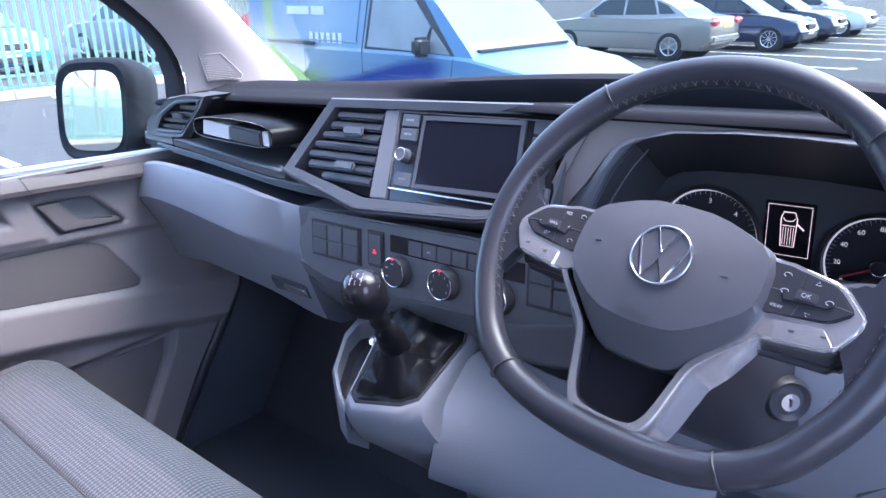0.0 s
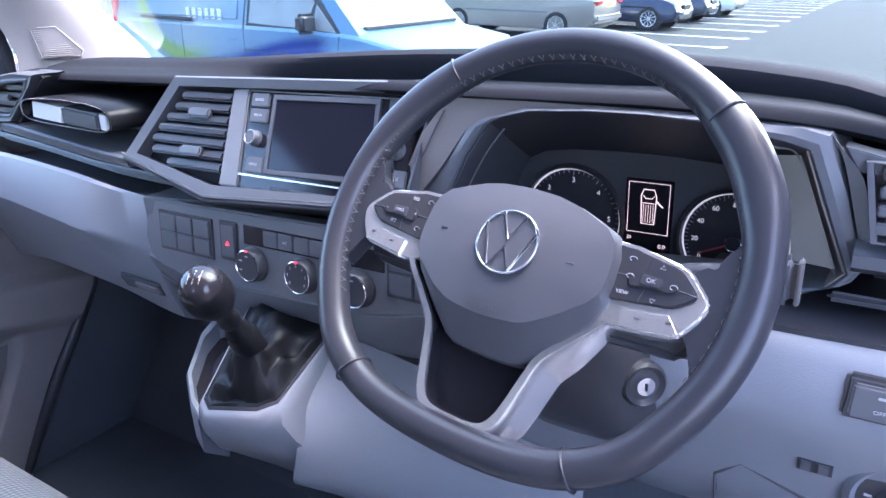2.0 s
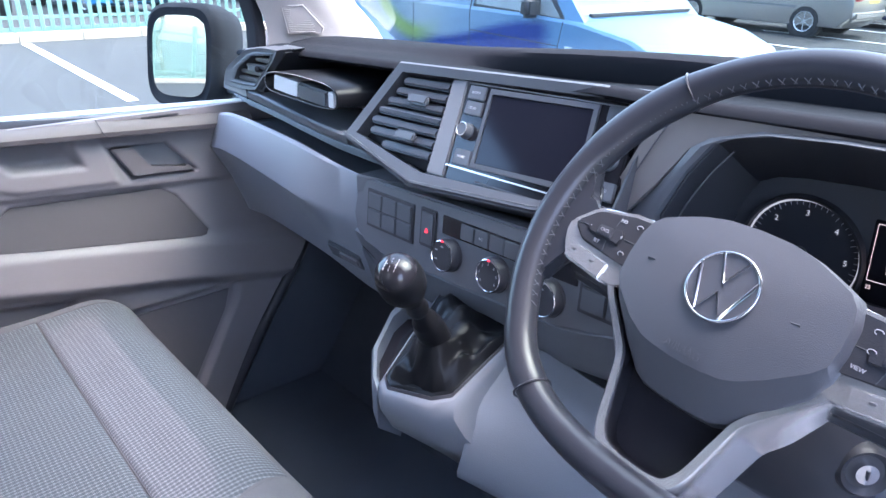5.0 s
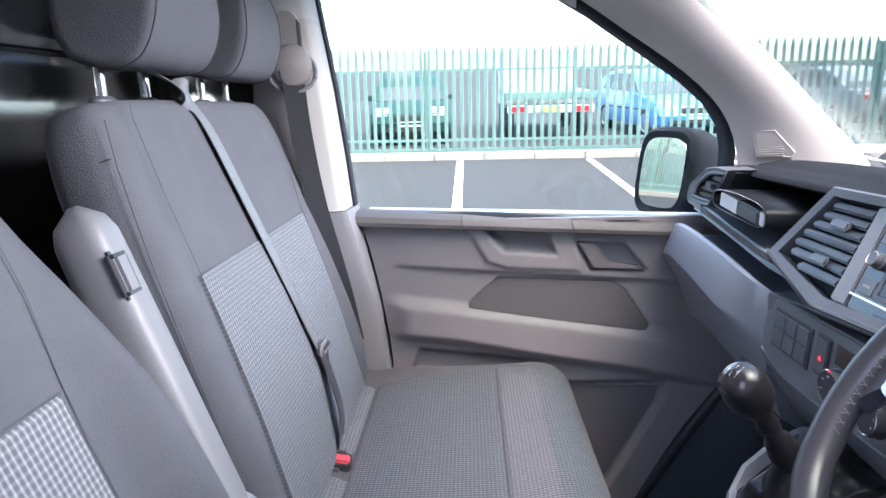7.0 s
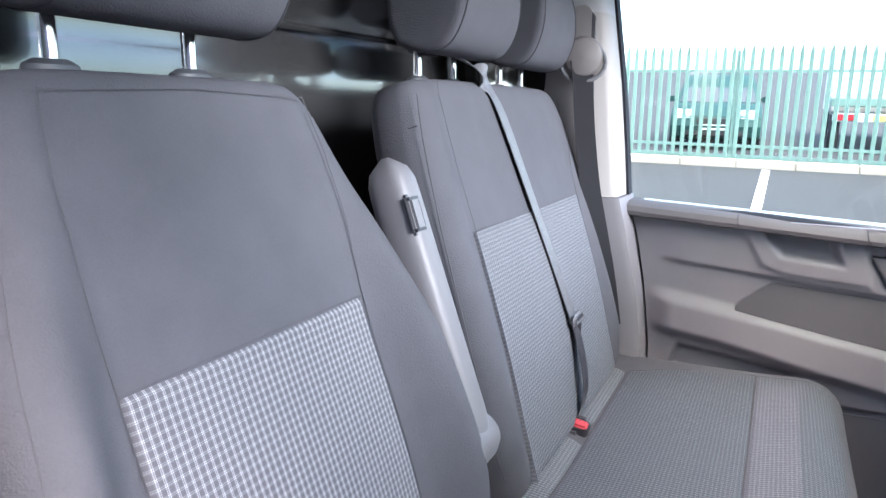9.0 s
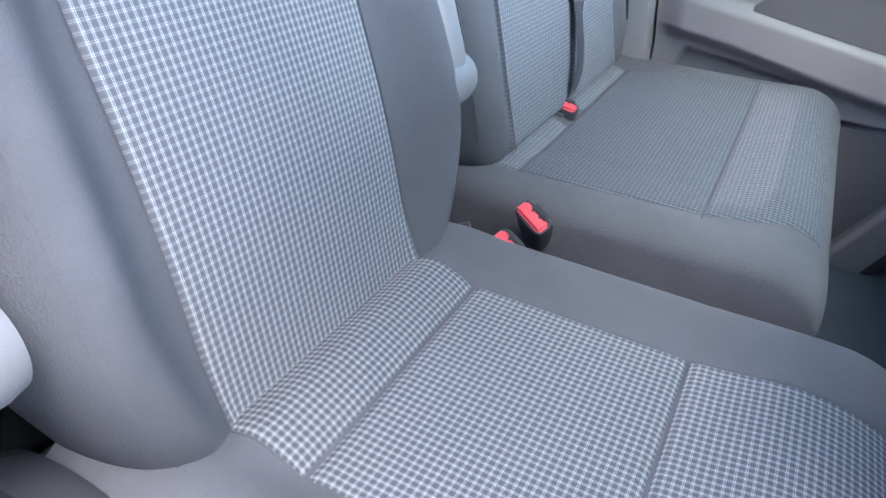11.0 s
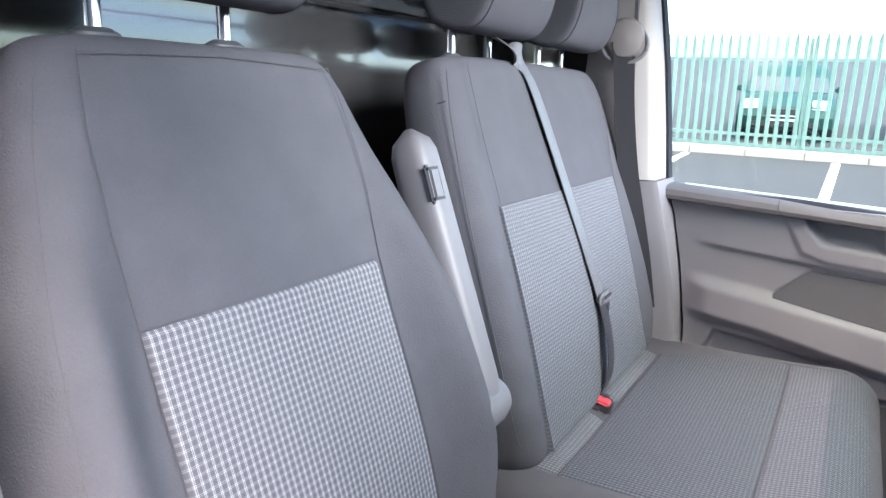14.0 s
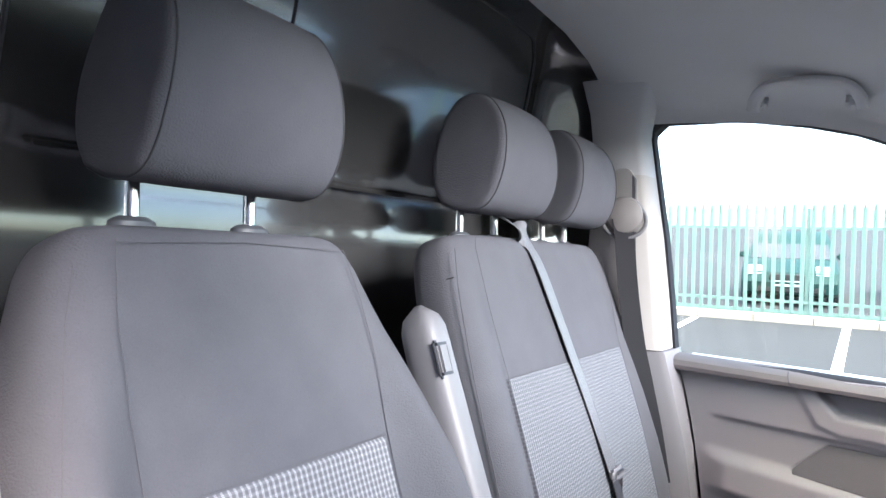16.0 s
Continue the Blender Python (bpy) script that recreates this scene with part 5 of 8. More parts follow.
kn = sm @ Matrix.Translation((0, 0, 0.030)) @ Matrix.Diagonal((0.86, 0.86, 0.95, 1))
kb = part("knob", lathe([(0.0, 0.040), (0.0150, 0.040), (0.0165, 0.048), (0.0140, 0.058), (0.0150, 0.068), (0.0225, 0.081), (0.0315, 0.098), (0.0330, 0.112), (0.0315, 0.126), (0.0255, 0.138), (0.0145, 0.1455), (0.0, 0.148)], kn, 36), M["boot"], con, "black leather and gloss gear knob")
part("knob_cap", lathe([(0.0300, 0.1285), (0.0262, 0.1378), (0.0150, 0.1465), (0.0, 0.1492)], kn, 36), M["gloss"], kb, "gloss black cap")
G = kn @ Matrix.Translation((0, 0, 0.1497)) @ Matrix.Rotation(radians(180), 4, "Z")
def gline(a, b, z=-0.0012):
    return tube([G @ Vector((*a, z - 8 * (a[0] ** 2 + a[1] ** 2))), G @ Vector((*b, z - 8 * (b[0] ** 2 + b[1] ** 2)))], 0.0005, 4)
for x in (-0.008, 0.0, 0.008):
    part("shift_line", gline((x, -0.005), (x, 0.005)), M["print"], kb)
part("shift_line", gline((-0.008, 0.0), (0.008, 0.0)), M["print"], kb)
for w_, x, y in (("1", -0.008, 0.008), ("3", 0.0, 0.008), ("5", 0.008, 0.008), ("2", -0.008, -0.0085), ("4", 0.0, -0.0085)):
    text("numeral", w_, 0.0052, G @ Matrix.Translation((x, y, -0.0014 - 8 * (x * x + y * y))), M["print"], kb)
# cup holder and socket beside the lever
CUP = [(-0.030, 0.815), (-0.060, 0.828), (-0.113, 0.866), (-0.160, 0.935), (-0.168, 0.975), (-0.140, 1.000), (-0.096, 0.995), (-0.042, 0.828)]
def cz(x, y, off=0.0):
    return Vector((x, y, 1.085 + 0.30 * (y - 0.86) + off))
cc = (-0.085, 0.90)
bm = bmesh.new()
loft(bm, [[cz(x + 0.01, y + 0.02, -0.09) for x, y in shr(CUP, 0.8, cc)], [cz(x, y, -0.045) for x, y in shr(CUP, 1.02, cc)], [cz(x, y, 0.004) for x, y in shr(CUP, 1.03, cc)], [cz(x, y, 0.008) for x, y in shr(CUP, 0.97, cc)], [cz(x, y, 0.004) for x, y in shr(CUP, 0.86, cc)], [cz(x, y, -0.05) for x, y in shr(CUP, 0.74, cc)]])
part("cup_holder", bm, M["grey"], con, "grey open cup holder", 40)
part("cup_mat", plate([(x, y) for x, y in shr(CUP, 0.80, cc)], -0.048, -0.020, 0.0, cz), M["gloss"], con, "black liner")
part("power_socket", lathe([(0.0, 0.0), (0.014, 0.0), (0.014, 0.018), (0.011, 0.02), (0.0, 0.02)], Matrix.Translation((-0.098, 0.955, 1.100)) @ Matrix.Rotation(radians(25), 4, "X")), M["chrome"], con, "small chrome rimmed socket")

# steering column
col = thing("steering_column", (0.42, 1.0, 1.1), "black steering column shroud with key lock and stalks", "steering column")
bm = bmesh.new()
rings = []
def colring(c_, w, h_):
    u_, n_ = Vector((0, 0.597, 0.802)), Vector((1, 0, 0))
    return [Vector(c_) + n_ * a + u_ * b for a, b in rrect(w, h_, 3.2, 28)]
for c_, w, h_ in (((0.42, 0.880, 1.305), 0.066, 0.046), ((0.42, 0.900, 1.285), 0.078, 0.062), ((0.43, 0.94, 1.252), 0.090, 0.086), ((0.435, 0.99, 1.215), 0.092, 0.092), ((0.435, 1.06, 1.170), 0.080, 0.075), ((0.43, 1.15, 1.11), 0.05, 0.05)):
    rings.append(colring(c_, w, h_))
part("shroud", loft(bm, rings), M["black"], col, "charcoal column shroud", 50)
lk = Matrix.Translation((0.511, 0.902, 1.240)) @ Vector((0.66, -0.74, 0.10)).to_track_quat("Z", "Y").to_matrix().to_4x4()
ig = part("key_lock", lathe([(0.022, -0.03), (0.022, 0.002), (0.019, 0.006), (0.0145, 0.002), (0.0, 0.002)], lk, 30), M["black"], col, "round key lock surround")
part("lock_barrel", lathe([(0.0, 0.002), (0.0092, 0.002), (0.0086, 0.007), (0.0, 0.0075)], lk, 24), M["chrome"], ig, "bright key barrel")
part("key_slit", box(lk @ Vector((0, 0, 0.0074)), (0.0022, 0.003, 0.008), 0.0005), M["black"], ig)
st = part("wiper_stalk", tube(arc_path([(0.48, 0.96, 1.32), (0.55, 0.945, 1.340), (0.595, 0.935, 1.350)], 4), [0.010] * 8 + [0.011], 10), M["dash"], col, "black wiper stalk")
part("stalk_paddle", box((0.606, 0.930, 1.352), (0.030, 0.018, 0.044), 0.007, 3), M["dash"], st)
part("stalk_edge", box((0.6225, 0.928, 1.352), (0.004, 0.014, 0.040), 0.002, 2), M["strip"], st)
text("lettering", "OFF", 0.006, Matrix.Translation((0.608, 0.9205, 1.362)) @ IT, M["print"], st)

# steering wheel
WM = Matrix.Translation((0.420, 0.834, 1.384)) @ Matrix(((1, 0, 0, 0), (0, 0.597, -0.802, 0), (0, 0.802, 0.597, 0), (0, 0, 0, 1))) @ Matrix.Rotation(radians(-6), 4, "Z")
wheel = thing("steering_wheel", (0.420, 0.834, 1.384), "black leather steering wheel with satin silver spokes", "steering wheel")
def wp(x, y, z=0.0):
    return WM @ Vector((x, y, z))
def wplate(poly, a, b, bevel=0.0):
    bm_ = bmesh.new()
    loft(bm_, [[wp(x, y, a) for x, y in poly], [wp(x, y, b) for x, y in poly]])
    if bevel:
        bmesh.ops.bevel(bm_, geom=bm_.edges[:], offset=bevel, segments=3, affect="EDGES", clamp_overlap=True)
    return bm_
bm = bmesh.new()
rings = []
RN = 120
def rim_mid(a):
    r = 0.1860
    y = r * math.sin(a)
    u_ = max(0.0, (-y - 0.100) / 0.086)
    return r * math.cos(a) * (1 + 0.02 * math.sin(math.pi * min(1.0, u_)) * (u_ > 0)), y + 0.086 * 0.22 * u_ ** 3
for i in range(RN):
    a = 2 * math.pi * i / RN
    x, y = rim_mid(a)
    grip = smooth(0.20, 0.45, a) * (1 - smooth(0.75, 1.0, a)) + smooth(0.20, 0.45, math.pi - a) * (1 - smooth(0.75, 1.0, math.pi - a)) if 0 < a < math.pi else 0
    rr, th = 0.0143 + 0.0026 * grip, 0.0152
    d = Vector((math.cos(a), math.sin(a), 0))
    rings.append([WM @ (Vector((x, y, 0)) + d * rr * math.cos(t) * (1.0 if math.cos(t) > 0 else 1.08) + Vector((0, 0, th * math.sin(t)))) for t in [2 * math.pi * k_ / 16 for k_ in range(16)]])
rings.append(rings[0])
loft(bm, rings, True, False)
bmesh.ops.remove_doubles(bm, verts=bm.verts, dist=1e-5)
rim = part("rim", bm, M["leather"], wheel, "stitched black leather rim", 80)
for a in (48, 131, 236, 303):
    a = radians(a)
    x, y = rim_mid(a)
    d = Vector((math.cos(a), math.sin(a), 0))
    part("rim_seam", tube([WM @ (Vector((x, y, 0)) + d * 0.0160 * math.cos(t) + Vector((0, 0, 0.0164 * math.sin(t)))) for t in [2 * math.pi * k_ / 18 for k_ in range(18)]], 0.0011, 5, closed=True), M["black"], rim)
bm = bmesh.new()
for i in range(150):
    a = radians(-30 + 240 * i / 149)
    x, y = rim_mid(a)
    d = Vector((math.cos(a), math.sin(a), 0))
    tg = Vector((-d.y, d.x, 0))
    p = Vector((x, y, 0)) - d * 0.0146 + Vector((0, 0, 0.0088))
    q = p + tg * 0.0035 * (1 if i % 2 else -1) - Vector((0, 0, 0.0060)) - d * 0.0018
    tube([WM @ p, WM @ q], 0.00036, 4, bm=bm)
part("stitching", bm, M["thread"], rim, "grey cross stitching")
HALF = [(0.0, 0.0448), (0.026, 0.0435), (0.044, 0.0395), (0.060, 0.0335), (0.076, 0.0265), (0.0835, 0.0185), (0.0870, 0.0080), (0.0882, -0.012), (0.0868, -0.0310), (0.0795, -0.0475), (0.058, -0.0735), (0.041, -0.0905), (0.030, -0.0960), (0.014, -0.0975), (0.0, -0.0975)]
BOSS = [(x + 0.004, y) for x, y in HALF + [(-x, y) for x, y in HALF[-2:0:-1]]]
bc = (0, -0.03)
def crease(x):
    return curve_at([(0.0, -0.0680), (0.030, -0.0655), (0.048, -0.0580), (0.064, -0.0460), (0.080, -0.0330), (0.092, -0.020)], abs(x))
face = [(x * 0.95, max(y * 0.95 - 0.0005, crease(x * 0.95))) for x, y in BOSS]
def sink(y):
    return 0.013 * smooth(-0.040, -0.092, y)
bm = bmesh.new()
loft(bm, [[wp(x, y, -0.034) for x, y in shr(BOSS, 0.84, bc)], [wp(x, y, -0.012 - sink(y) * 0.6) for x, y in shr(BOSS, 0.985, bc)], [wp(x, y, 0.002 - sink(y)) for x, y in BOSS], [wp(x, y, 0.008 - sink(y)) for x, y in shr(BOSS, 0.992, bc)], [wp(x, y, 0.0115 - sink(y)) for x, y in shr(BOSS, 0.975, bc)],
           [wp(x, y, 0.0215) for x, y in face], [wp(x, y, 0.0240) for x, y in shr(face, 0.75, (0, -0.015))], [wp(x, y, 0.0262) for x, y in shr(face, 0.45, (0, -0.013))], [wp(x, y, 0.0268) for x, y in shr(face, 0.15, (0, -0.012))]])
boss = part("airbag_cover", bm, M["boss"], wheel, "grained grey airbag cover", 24)
EX, EY = 0.0035, -0.0075
part("emblem_disc", lathe([(0.0, 0.0255), (0.0265, 0.0258), (0.0265, 0.0280), (0.0, 0.0285)], WM @ Matrix.Translation((EX, EY, 0.0)), 40), M["boss"], boss)
part("emblem_ring", tube([wp(EX + 0.0258 * math.cos(t), EY + 0.0258 * math.sin(t), 0.0286) for t in [2 * math.pi * k_ / 72 for k_ in range(72)]], 0.0011, 12, closed=True), M["chrome"], boss, "chrome emblem ring")
for pts in ([(-0.0105, 0.0232), (0.0, 0.0020), (0.0105, 0.0232)], [(-0.0222, 0.0120), (-0.0098, -0.0226), (0.0, -0.0045), (0.0098, -0.0226), (0.0222, 0.0120)]):
    part("emblem_bar", tube([wp(EX + x, EY + y, 0.0287) for x, y in pts], 0.0014, 8), M["chrome"], boss, "chrome emblem bar")
text("lettering", "AIRBAG", 0.0085, WM @ Matrix.Translation((0.0, -0.060, 0.0244)) @ Matrix.Rotation(radians(4), 4, "X"), M["boss"], boss)
for s_ in (-1, 1):
    part("pictogram", box(wp(0.058 * s_, -0.010, 0.0243), (0.006, 0.0006, 0.003), 0.0), M["dash_mid"], boss)
    SIL = [(0.060, 0.0240), (0.100, 0.0215), (0.134, 0.0162), (0.1405, 0.0135), (0.1580, -0.0040), (0.1595, -0.0090), (0.1570, -0.0185), (0.1485, -0.0330), (0.1430, -0.0380), (0.1010, -0.0435), (0.0890, -0.0415), (0.070, -0.036)]
    sp = part("spoke", wplate([(x * s_, y) for x, y in SIL], -0.016, 0.0075, 0.0035), M["silver"], wheel, "satin silver spoke trim")
    INS = [(0.064, 0.0200), (0.098, 0.0180), (0.1310, 0.0125), (0.1362, 0.0100), (0.1500, -0.0030), (0.1502, -0.0065), (0.1380, -0.0165), (0.1335, -0.0180), (0.092, -0.0228), (0.074, -0.0228)]
    pad = part("button_pad", wplate([(x * s_, y) for x, y in INS], 0.003, 0.0100, 0.0018), M["felt"], sp, "black multifunction button pad")
    cx, cy_ = 0.1165, -0.0030
    part("rocker", wplate([((cx + x) * s_, cy_ + y) for x, y in ((-0.016, -0.0075), (0.016, -0.0055), (0.0205, -0.0015), (0.0175, 0.0055), (-0.014, 0.0065), (-0.0185, 0.0015))], 0.0085, 0.0118, 0.0012), M["felt"], pad)
    part("centre_key", wplate([((cx + x) * s_, cy_ + y) for x, y in ((-0.0078, -0.0050), (0.0078, -0.0042), (0.0080, 0.0038), (-0.0076, 0.0044))], 0.0105, 0.0135, 0.0010), M["black"], pad)
    for a_, b_ in (((0.110, 0.0160), (0.111, 0.0045)), ((0.113, -0.0100), (0.111, -0.0200)), ((0.086, -0.0030), (0.098, -0.0030)), ((0.136, -0.0035), (0.149, -0.0045))):
        part("joint", tube([wp(a_[0] * s_, a_[1], 0.0101), wp(b_[0] * s_, b_[1], 0.0101)], 0.0004, 4), M["black"], pad)
    part("music_key", wplate([(x * s_, y) for x, y in ((0.0990, -0.0265), (0.1360, -0.0215), (0.1465, -0.0335), (0.1425, -0.0375), (0.1015, -0.0428))], 0.002, 0.0098, 0.0018), M["silver"], sp, "satin silver rocker key")
    for x in (0.115, 0.137):
        part("key_mark", box(wp(x * s_, -0.0315 + 0.15 * (x - 0.115), 0.0100), (0.004, 0.0010, 0.0018), 0.0), M["pocket"], sp)
    words = (("OK", cx, cy_, 0.0050), ("VIEW", 0.098, -0.0160, 0.0040)) if s_ > 0 else (("CNCL", -cx, cy_, 0.0036), ("RES", -0.1065, 0.0110, 0.0042), ("SET", -0.1215, -0.0135, 0.0042), ("+", -0.1000, -0.0030, 0.005), ("-", -0.1325, -0.0030, 0.005))
    for w_, x, y, size in words:
        text("lettering", w_, size, WM @ Matrix.Translation((x, y, 0.0138 if abs(x) == cx and y == cy_ else 0.0121 if abs(y - cy_) < 0.002 else 0.0103)), M["print"], pad)
    marks = ((0.098, 0.0105), (0.1005, -0.0030), (0.1330, -0.0030)) if s_ > 0 else ((0.090, 0.0110), (0.094, -0.0150))
    for x, y in marks:
        part("symbol", tube([wp(x * s_ + 0.0028 * math.cos(t), y + 0.0018 * math.sin(t), 0.0121 if abs(y - cy_) < 0.003 else 0.0103) for t in [2 * math.pi * k_ / 10 for k_ in range(8)]], 0.0003, 4), M["print"], pad)
    if s_ > 0:
        for y, q_ in ((0.0085, 1), (-0.0150, -1)):
            part("arrow", tube([wp(0.121 - 0.002, y, 0.0103), wp(0.121 + 0.002, y, 0.0103), wp(0.121, y + 0.003 * q_, 0.0103)], 0.0003, 4, closed=True), M["print"], pad)
    # lower spoke: a narrow crest with a deep flank turned outwards
    crest = arc_path([(0.0920, -0.0345, 0.0060), (0.0800, -0.0490, 0.0060), (0.0660, -0.0640, 0.005), (0.0500, -0.0830, 0.004), (0.0430, -0.1040, 0.003), (0.0370, -0.1260, 0.002), (0.0325, -0.1380, 0.002), (0.0255, -0.1465, 0.002), (0.0140, -0.1495, 0.002), (0.0, -0.1500, 0.002)], 5)
    rings, walls = [], []
    for n_, p in enumerate(crest):
        d_ = (crest[min(n_ + 1, len(crest) - 1)] - crest[max(n_ - 1, 0)])
        o_ = Vector((-d_.y, d_.x, 0)).normalized()
        o_ = o_ if n_ < 2 or o_.dot(Vector((p.x, p.y + 0.08, 0))) > 0 else -o_
        o_ = o_ if o_.dot(Vector((p.x + 0.0001, p.y + 0.085, 0))) > 0 else -o_
        w_ = lerp(0.0060, 0.0125, (n_ / len(crest)) ** 2)
        fl = lerp(0.015, 0.008, n_ / len(crest)) * lerp(0.1, 1.0, smooth(0, 14, n_))
        walls.append([WM @ Vector((v.x * s_, v.y, v.z)) for v in (p - o_ * 0.001 - Vector((0, 0, 0.026)), p - o_ * 0.001 - Vector((0, 0, 0.0025)), p + o_ * 0.001 - Vector((0, 0, 0.0025)), p + o_ * 0.001 - Vector((0, 0, 0.026)))])
        ring_ = [p + o_ * 0.0015 - Vector((0, 0, 0.020)), p - Vector((0, 0, 0.0025)), p, p + o_ * w_ * 0.8, p + o_ * w_ - Vector((0, 0, 0.0015)), p + o_ * (w_ + fl * 0.5) - Vector((0, 0, 0.014)), p + o_ * (w_ + fl) - Vector((0, 0, 0.030))]
        rings.append([WM @ Vector((v.x * s_, v.y, v.z)) for v in ring_])
    part("lower_spoke", loft(bmesh.new(), rings), M["silver"], wheel, "satin silver lower spoke", 35)
    part("spoke_lining", loft(bmesh.new(), walls), M["gloss"], wheel, "gloss black inner wall of the lower spoke", 35)
    # leather run from rim to spoke
    part("spoke_root", wplate([(x * s_, y) for x, y in ((0.137, 0.0160), (0.1503, 0.0178), (0.1536, 0.0213), (0.1583, 0.0245), (0.1620, 0.0326), (0.1650, 0.045), (0.176, 0.062), (0.184, 0.0), (0.178, -0.064), (0.1610, -0.0640), (0.1585, -0.0528), (0.1560, -0.0414), (0.1520, -0.0345), (0.1440, -0.0315), (0.150, -0.020), (0.148, 0.0))], -0.015, 0.0035, 0.004), M["leather"], wheel)
    part("spoke_back", wplate([(x * s_, y) for x, y in ((0.06, 0.012), (0.155, 0.006), (0.160, -0.030), (0.146, -0.048), (0.075, -0.052))], -0.034, -0.014, 0.005), M["black"], wheel)
part("lower_window", wplate([(-0.080, -0.050), (0.080, -0.050), (0.048, -0.095), (0.036, -0.150), (-0.036, -0.150), (-0.048, -0.095)], -0.022, -0.018, 0.001), M["gloss"], wheel, "gloss black lower spoke infill")

# ---- seats ----
def patch(bm, grid, uvs, close=0.0):
    """An open grid with a UV in metres."""
    lay = bm.loops.layers.uv.verify()
    rows = [[bm.verts.new(p) for p in r] for r in grid]
    for i in range(len(rows) - 1):
        for j in range(len(rows[0]) - 1):
            f = bm.faces.new((rows[i][j], rows[i][j + 1], rows[i + 1][j + 1], rows[i + 1][j]))
            for lp, (a, b) in zip(f.loops, ((i, j), (i, j + 1), (i + 1, j + 1), (i + 1, j))):
                lp[lay].uv = uvs(a, b)
    return bm


class Backrest:
    """A reclined backrest: base and top in side view, widths by height, bolsters standing forward."""
    def __init__(self, cx, y0, z0, slope, length, widths, bolster, thick, flat):
        self.cx, self.y0, self.z0, self.length = cx, y0, z0, length
        self.widths, self.bolster, self.thick, self.flat = widths, bolster, thick, flat
        k = math.hypot(1, slope)
        self.up, self.out = Vector((0, -slope / k, 1 / k)), Vector((0, 1 / k, slope / k))

    def depth(self, x, v):
        """How far the front stands out at x from the middle, v up the back."""
        w = curve_at(self.widths, v)
        s = abs(x) / w
        b = curve_at(self.bolster, v)
        lumbar = 0.014 * math.exp(-((v - 0.22) / 0.16) ** 2)
        d = b * smooth(self.flat, min(0.93, self.flat + 0.26), s) + lumbar * (1 - s * s) - 0.006 * (1 - s * s) * smooth(0.3, 0.6, v)
        return d

    def at(self, x, v, d=0.0):
        return Vector((self.cx, self.y0, self.z0)) + Vector((x, 0, 0)) + self.up * v + self.out * d

    def front(self, x, v, off=0.0):
        return self.at(x, v, self.depth(x, v) + off)

    def body(self):
        bm = bmesh.new()
        rings = []
        n = 64
        L = self.length
        vs = [0.0, 0.004, 0.012, 0.025] + [lerp(0.04, L - 0.045, i / 24) for i in range(25)] + [L - 0.034, L - 0.022, L - 0.012, L - 0.005, L - 0.001, L]
        for v in vs:
            e = 0.045
            tt = max(0.0, (v - (L - e)) / e)
            bt = max(0.0, (0.03 - v) / 0.03)
            cut = e * 0.62 * (1 - math.sqrt(max(0.0, 1 - tt * tt))) + 0.02 * (1 - math.sqrt(max(0.0, 1 - bt * bt)))
            w = curve_at(self.widths, v) - cut
            th = self.thick / 2 - cut * 0.8
            ring = []
            for k in range(n):
                a = 2 * math.pi * k / n
                c, s = math.cos(a), math.sin(a)
                x = w * math.copysign(abs(c) ** (2 / 5.0), c)
                d = th * math.copysign(abs(s) ** (2 / 3.4), s)
                f = smooth(-0.3, 0.75, s)
                ring.append(self.at(x, v, -self.thick / 2 + d + self.depth(x, v) * f * (1 - 0.8 * tt)))
            rings.append(ring)
        return loft(bm, rings)

    def edge(self, s, v, a=0.62):
        """A point on the body's rounded front corner."""
        tt = max(0.0, (v - (self.length - 0.045)) / 0.045)
        cut = 0.045 * 0.62 * (1 - math.sqrt(max(0.0, 1 - tt * tt)))
        x = (curve_at(self.widths, v) - cut) * math.cos(a) ** 0.4
        d = (self.thick / 2 - cut * 0.8) * math.sin(a) ** (2 / 3.4)
        return self.at(s * x, v, -self.thick / 2 + d + self.depth(x, v) * smooth(-0.3, 0.75, math.sin(a)) * (1 - 0.8 * tt))

    def insert(self, x0, x1, v0, v1, off=0.0022, nx=60, nv=80, inset=0.0):
        bm = bmesh.new()
        def edge(i, j):
            u, w = i / nv, j / nx
            return min(smooth(0, 0.012, u), smooth(0, 0.012, 1 - u), smooth(0, 0.015, w), smooth(0, 0.015, 1 - w))
        def xs(i):
            v = lerp(v0, v1, i / nv)
            return (x0(v), x1(v)) if callable(x0) else (x0, x1)
        grid = [[self.front(lerp(*xs(i), j / nx), lerp(v0, v1, i / nv), off * (1.25 * edge(i, j) - 0.25)) for j in range(nx + 1)] for i in range(nv + 1)]
        # side hems reach down into the cushioning
        grid = [[r[0] - self.out * 0.016, *r, r[-1] - self.out * 0.016] for r in grid]
        return patch(bm, grid, lambda i, j: (lerp(*xs(i), min(max(j - 1, 0), nx) / nx), lerp(v0, v1, i / nv)))

    def seam(self, pts, r=0.0005):
        out = []
        for (xa, va), (xb, vb) in zip(pts, pts[1:]):
            out += [self.front(lerp(xa, xb, k / 8), lerp(va, vb, k / 8), 0.0006) for k in range(8)]
        out.append(self.front(*pts[-1], 0.0006))
        return tube(out, r, 5)


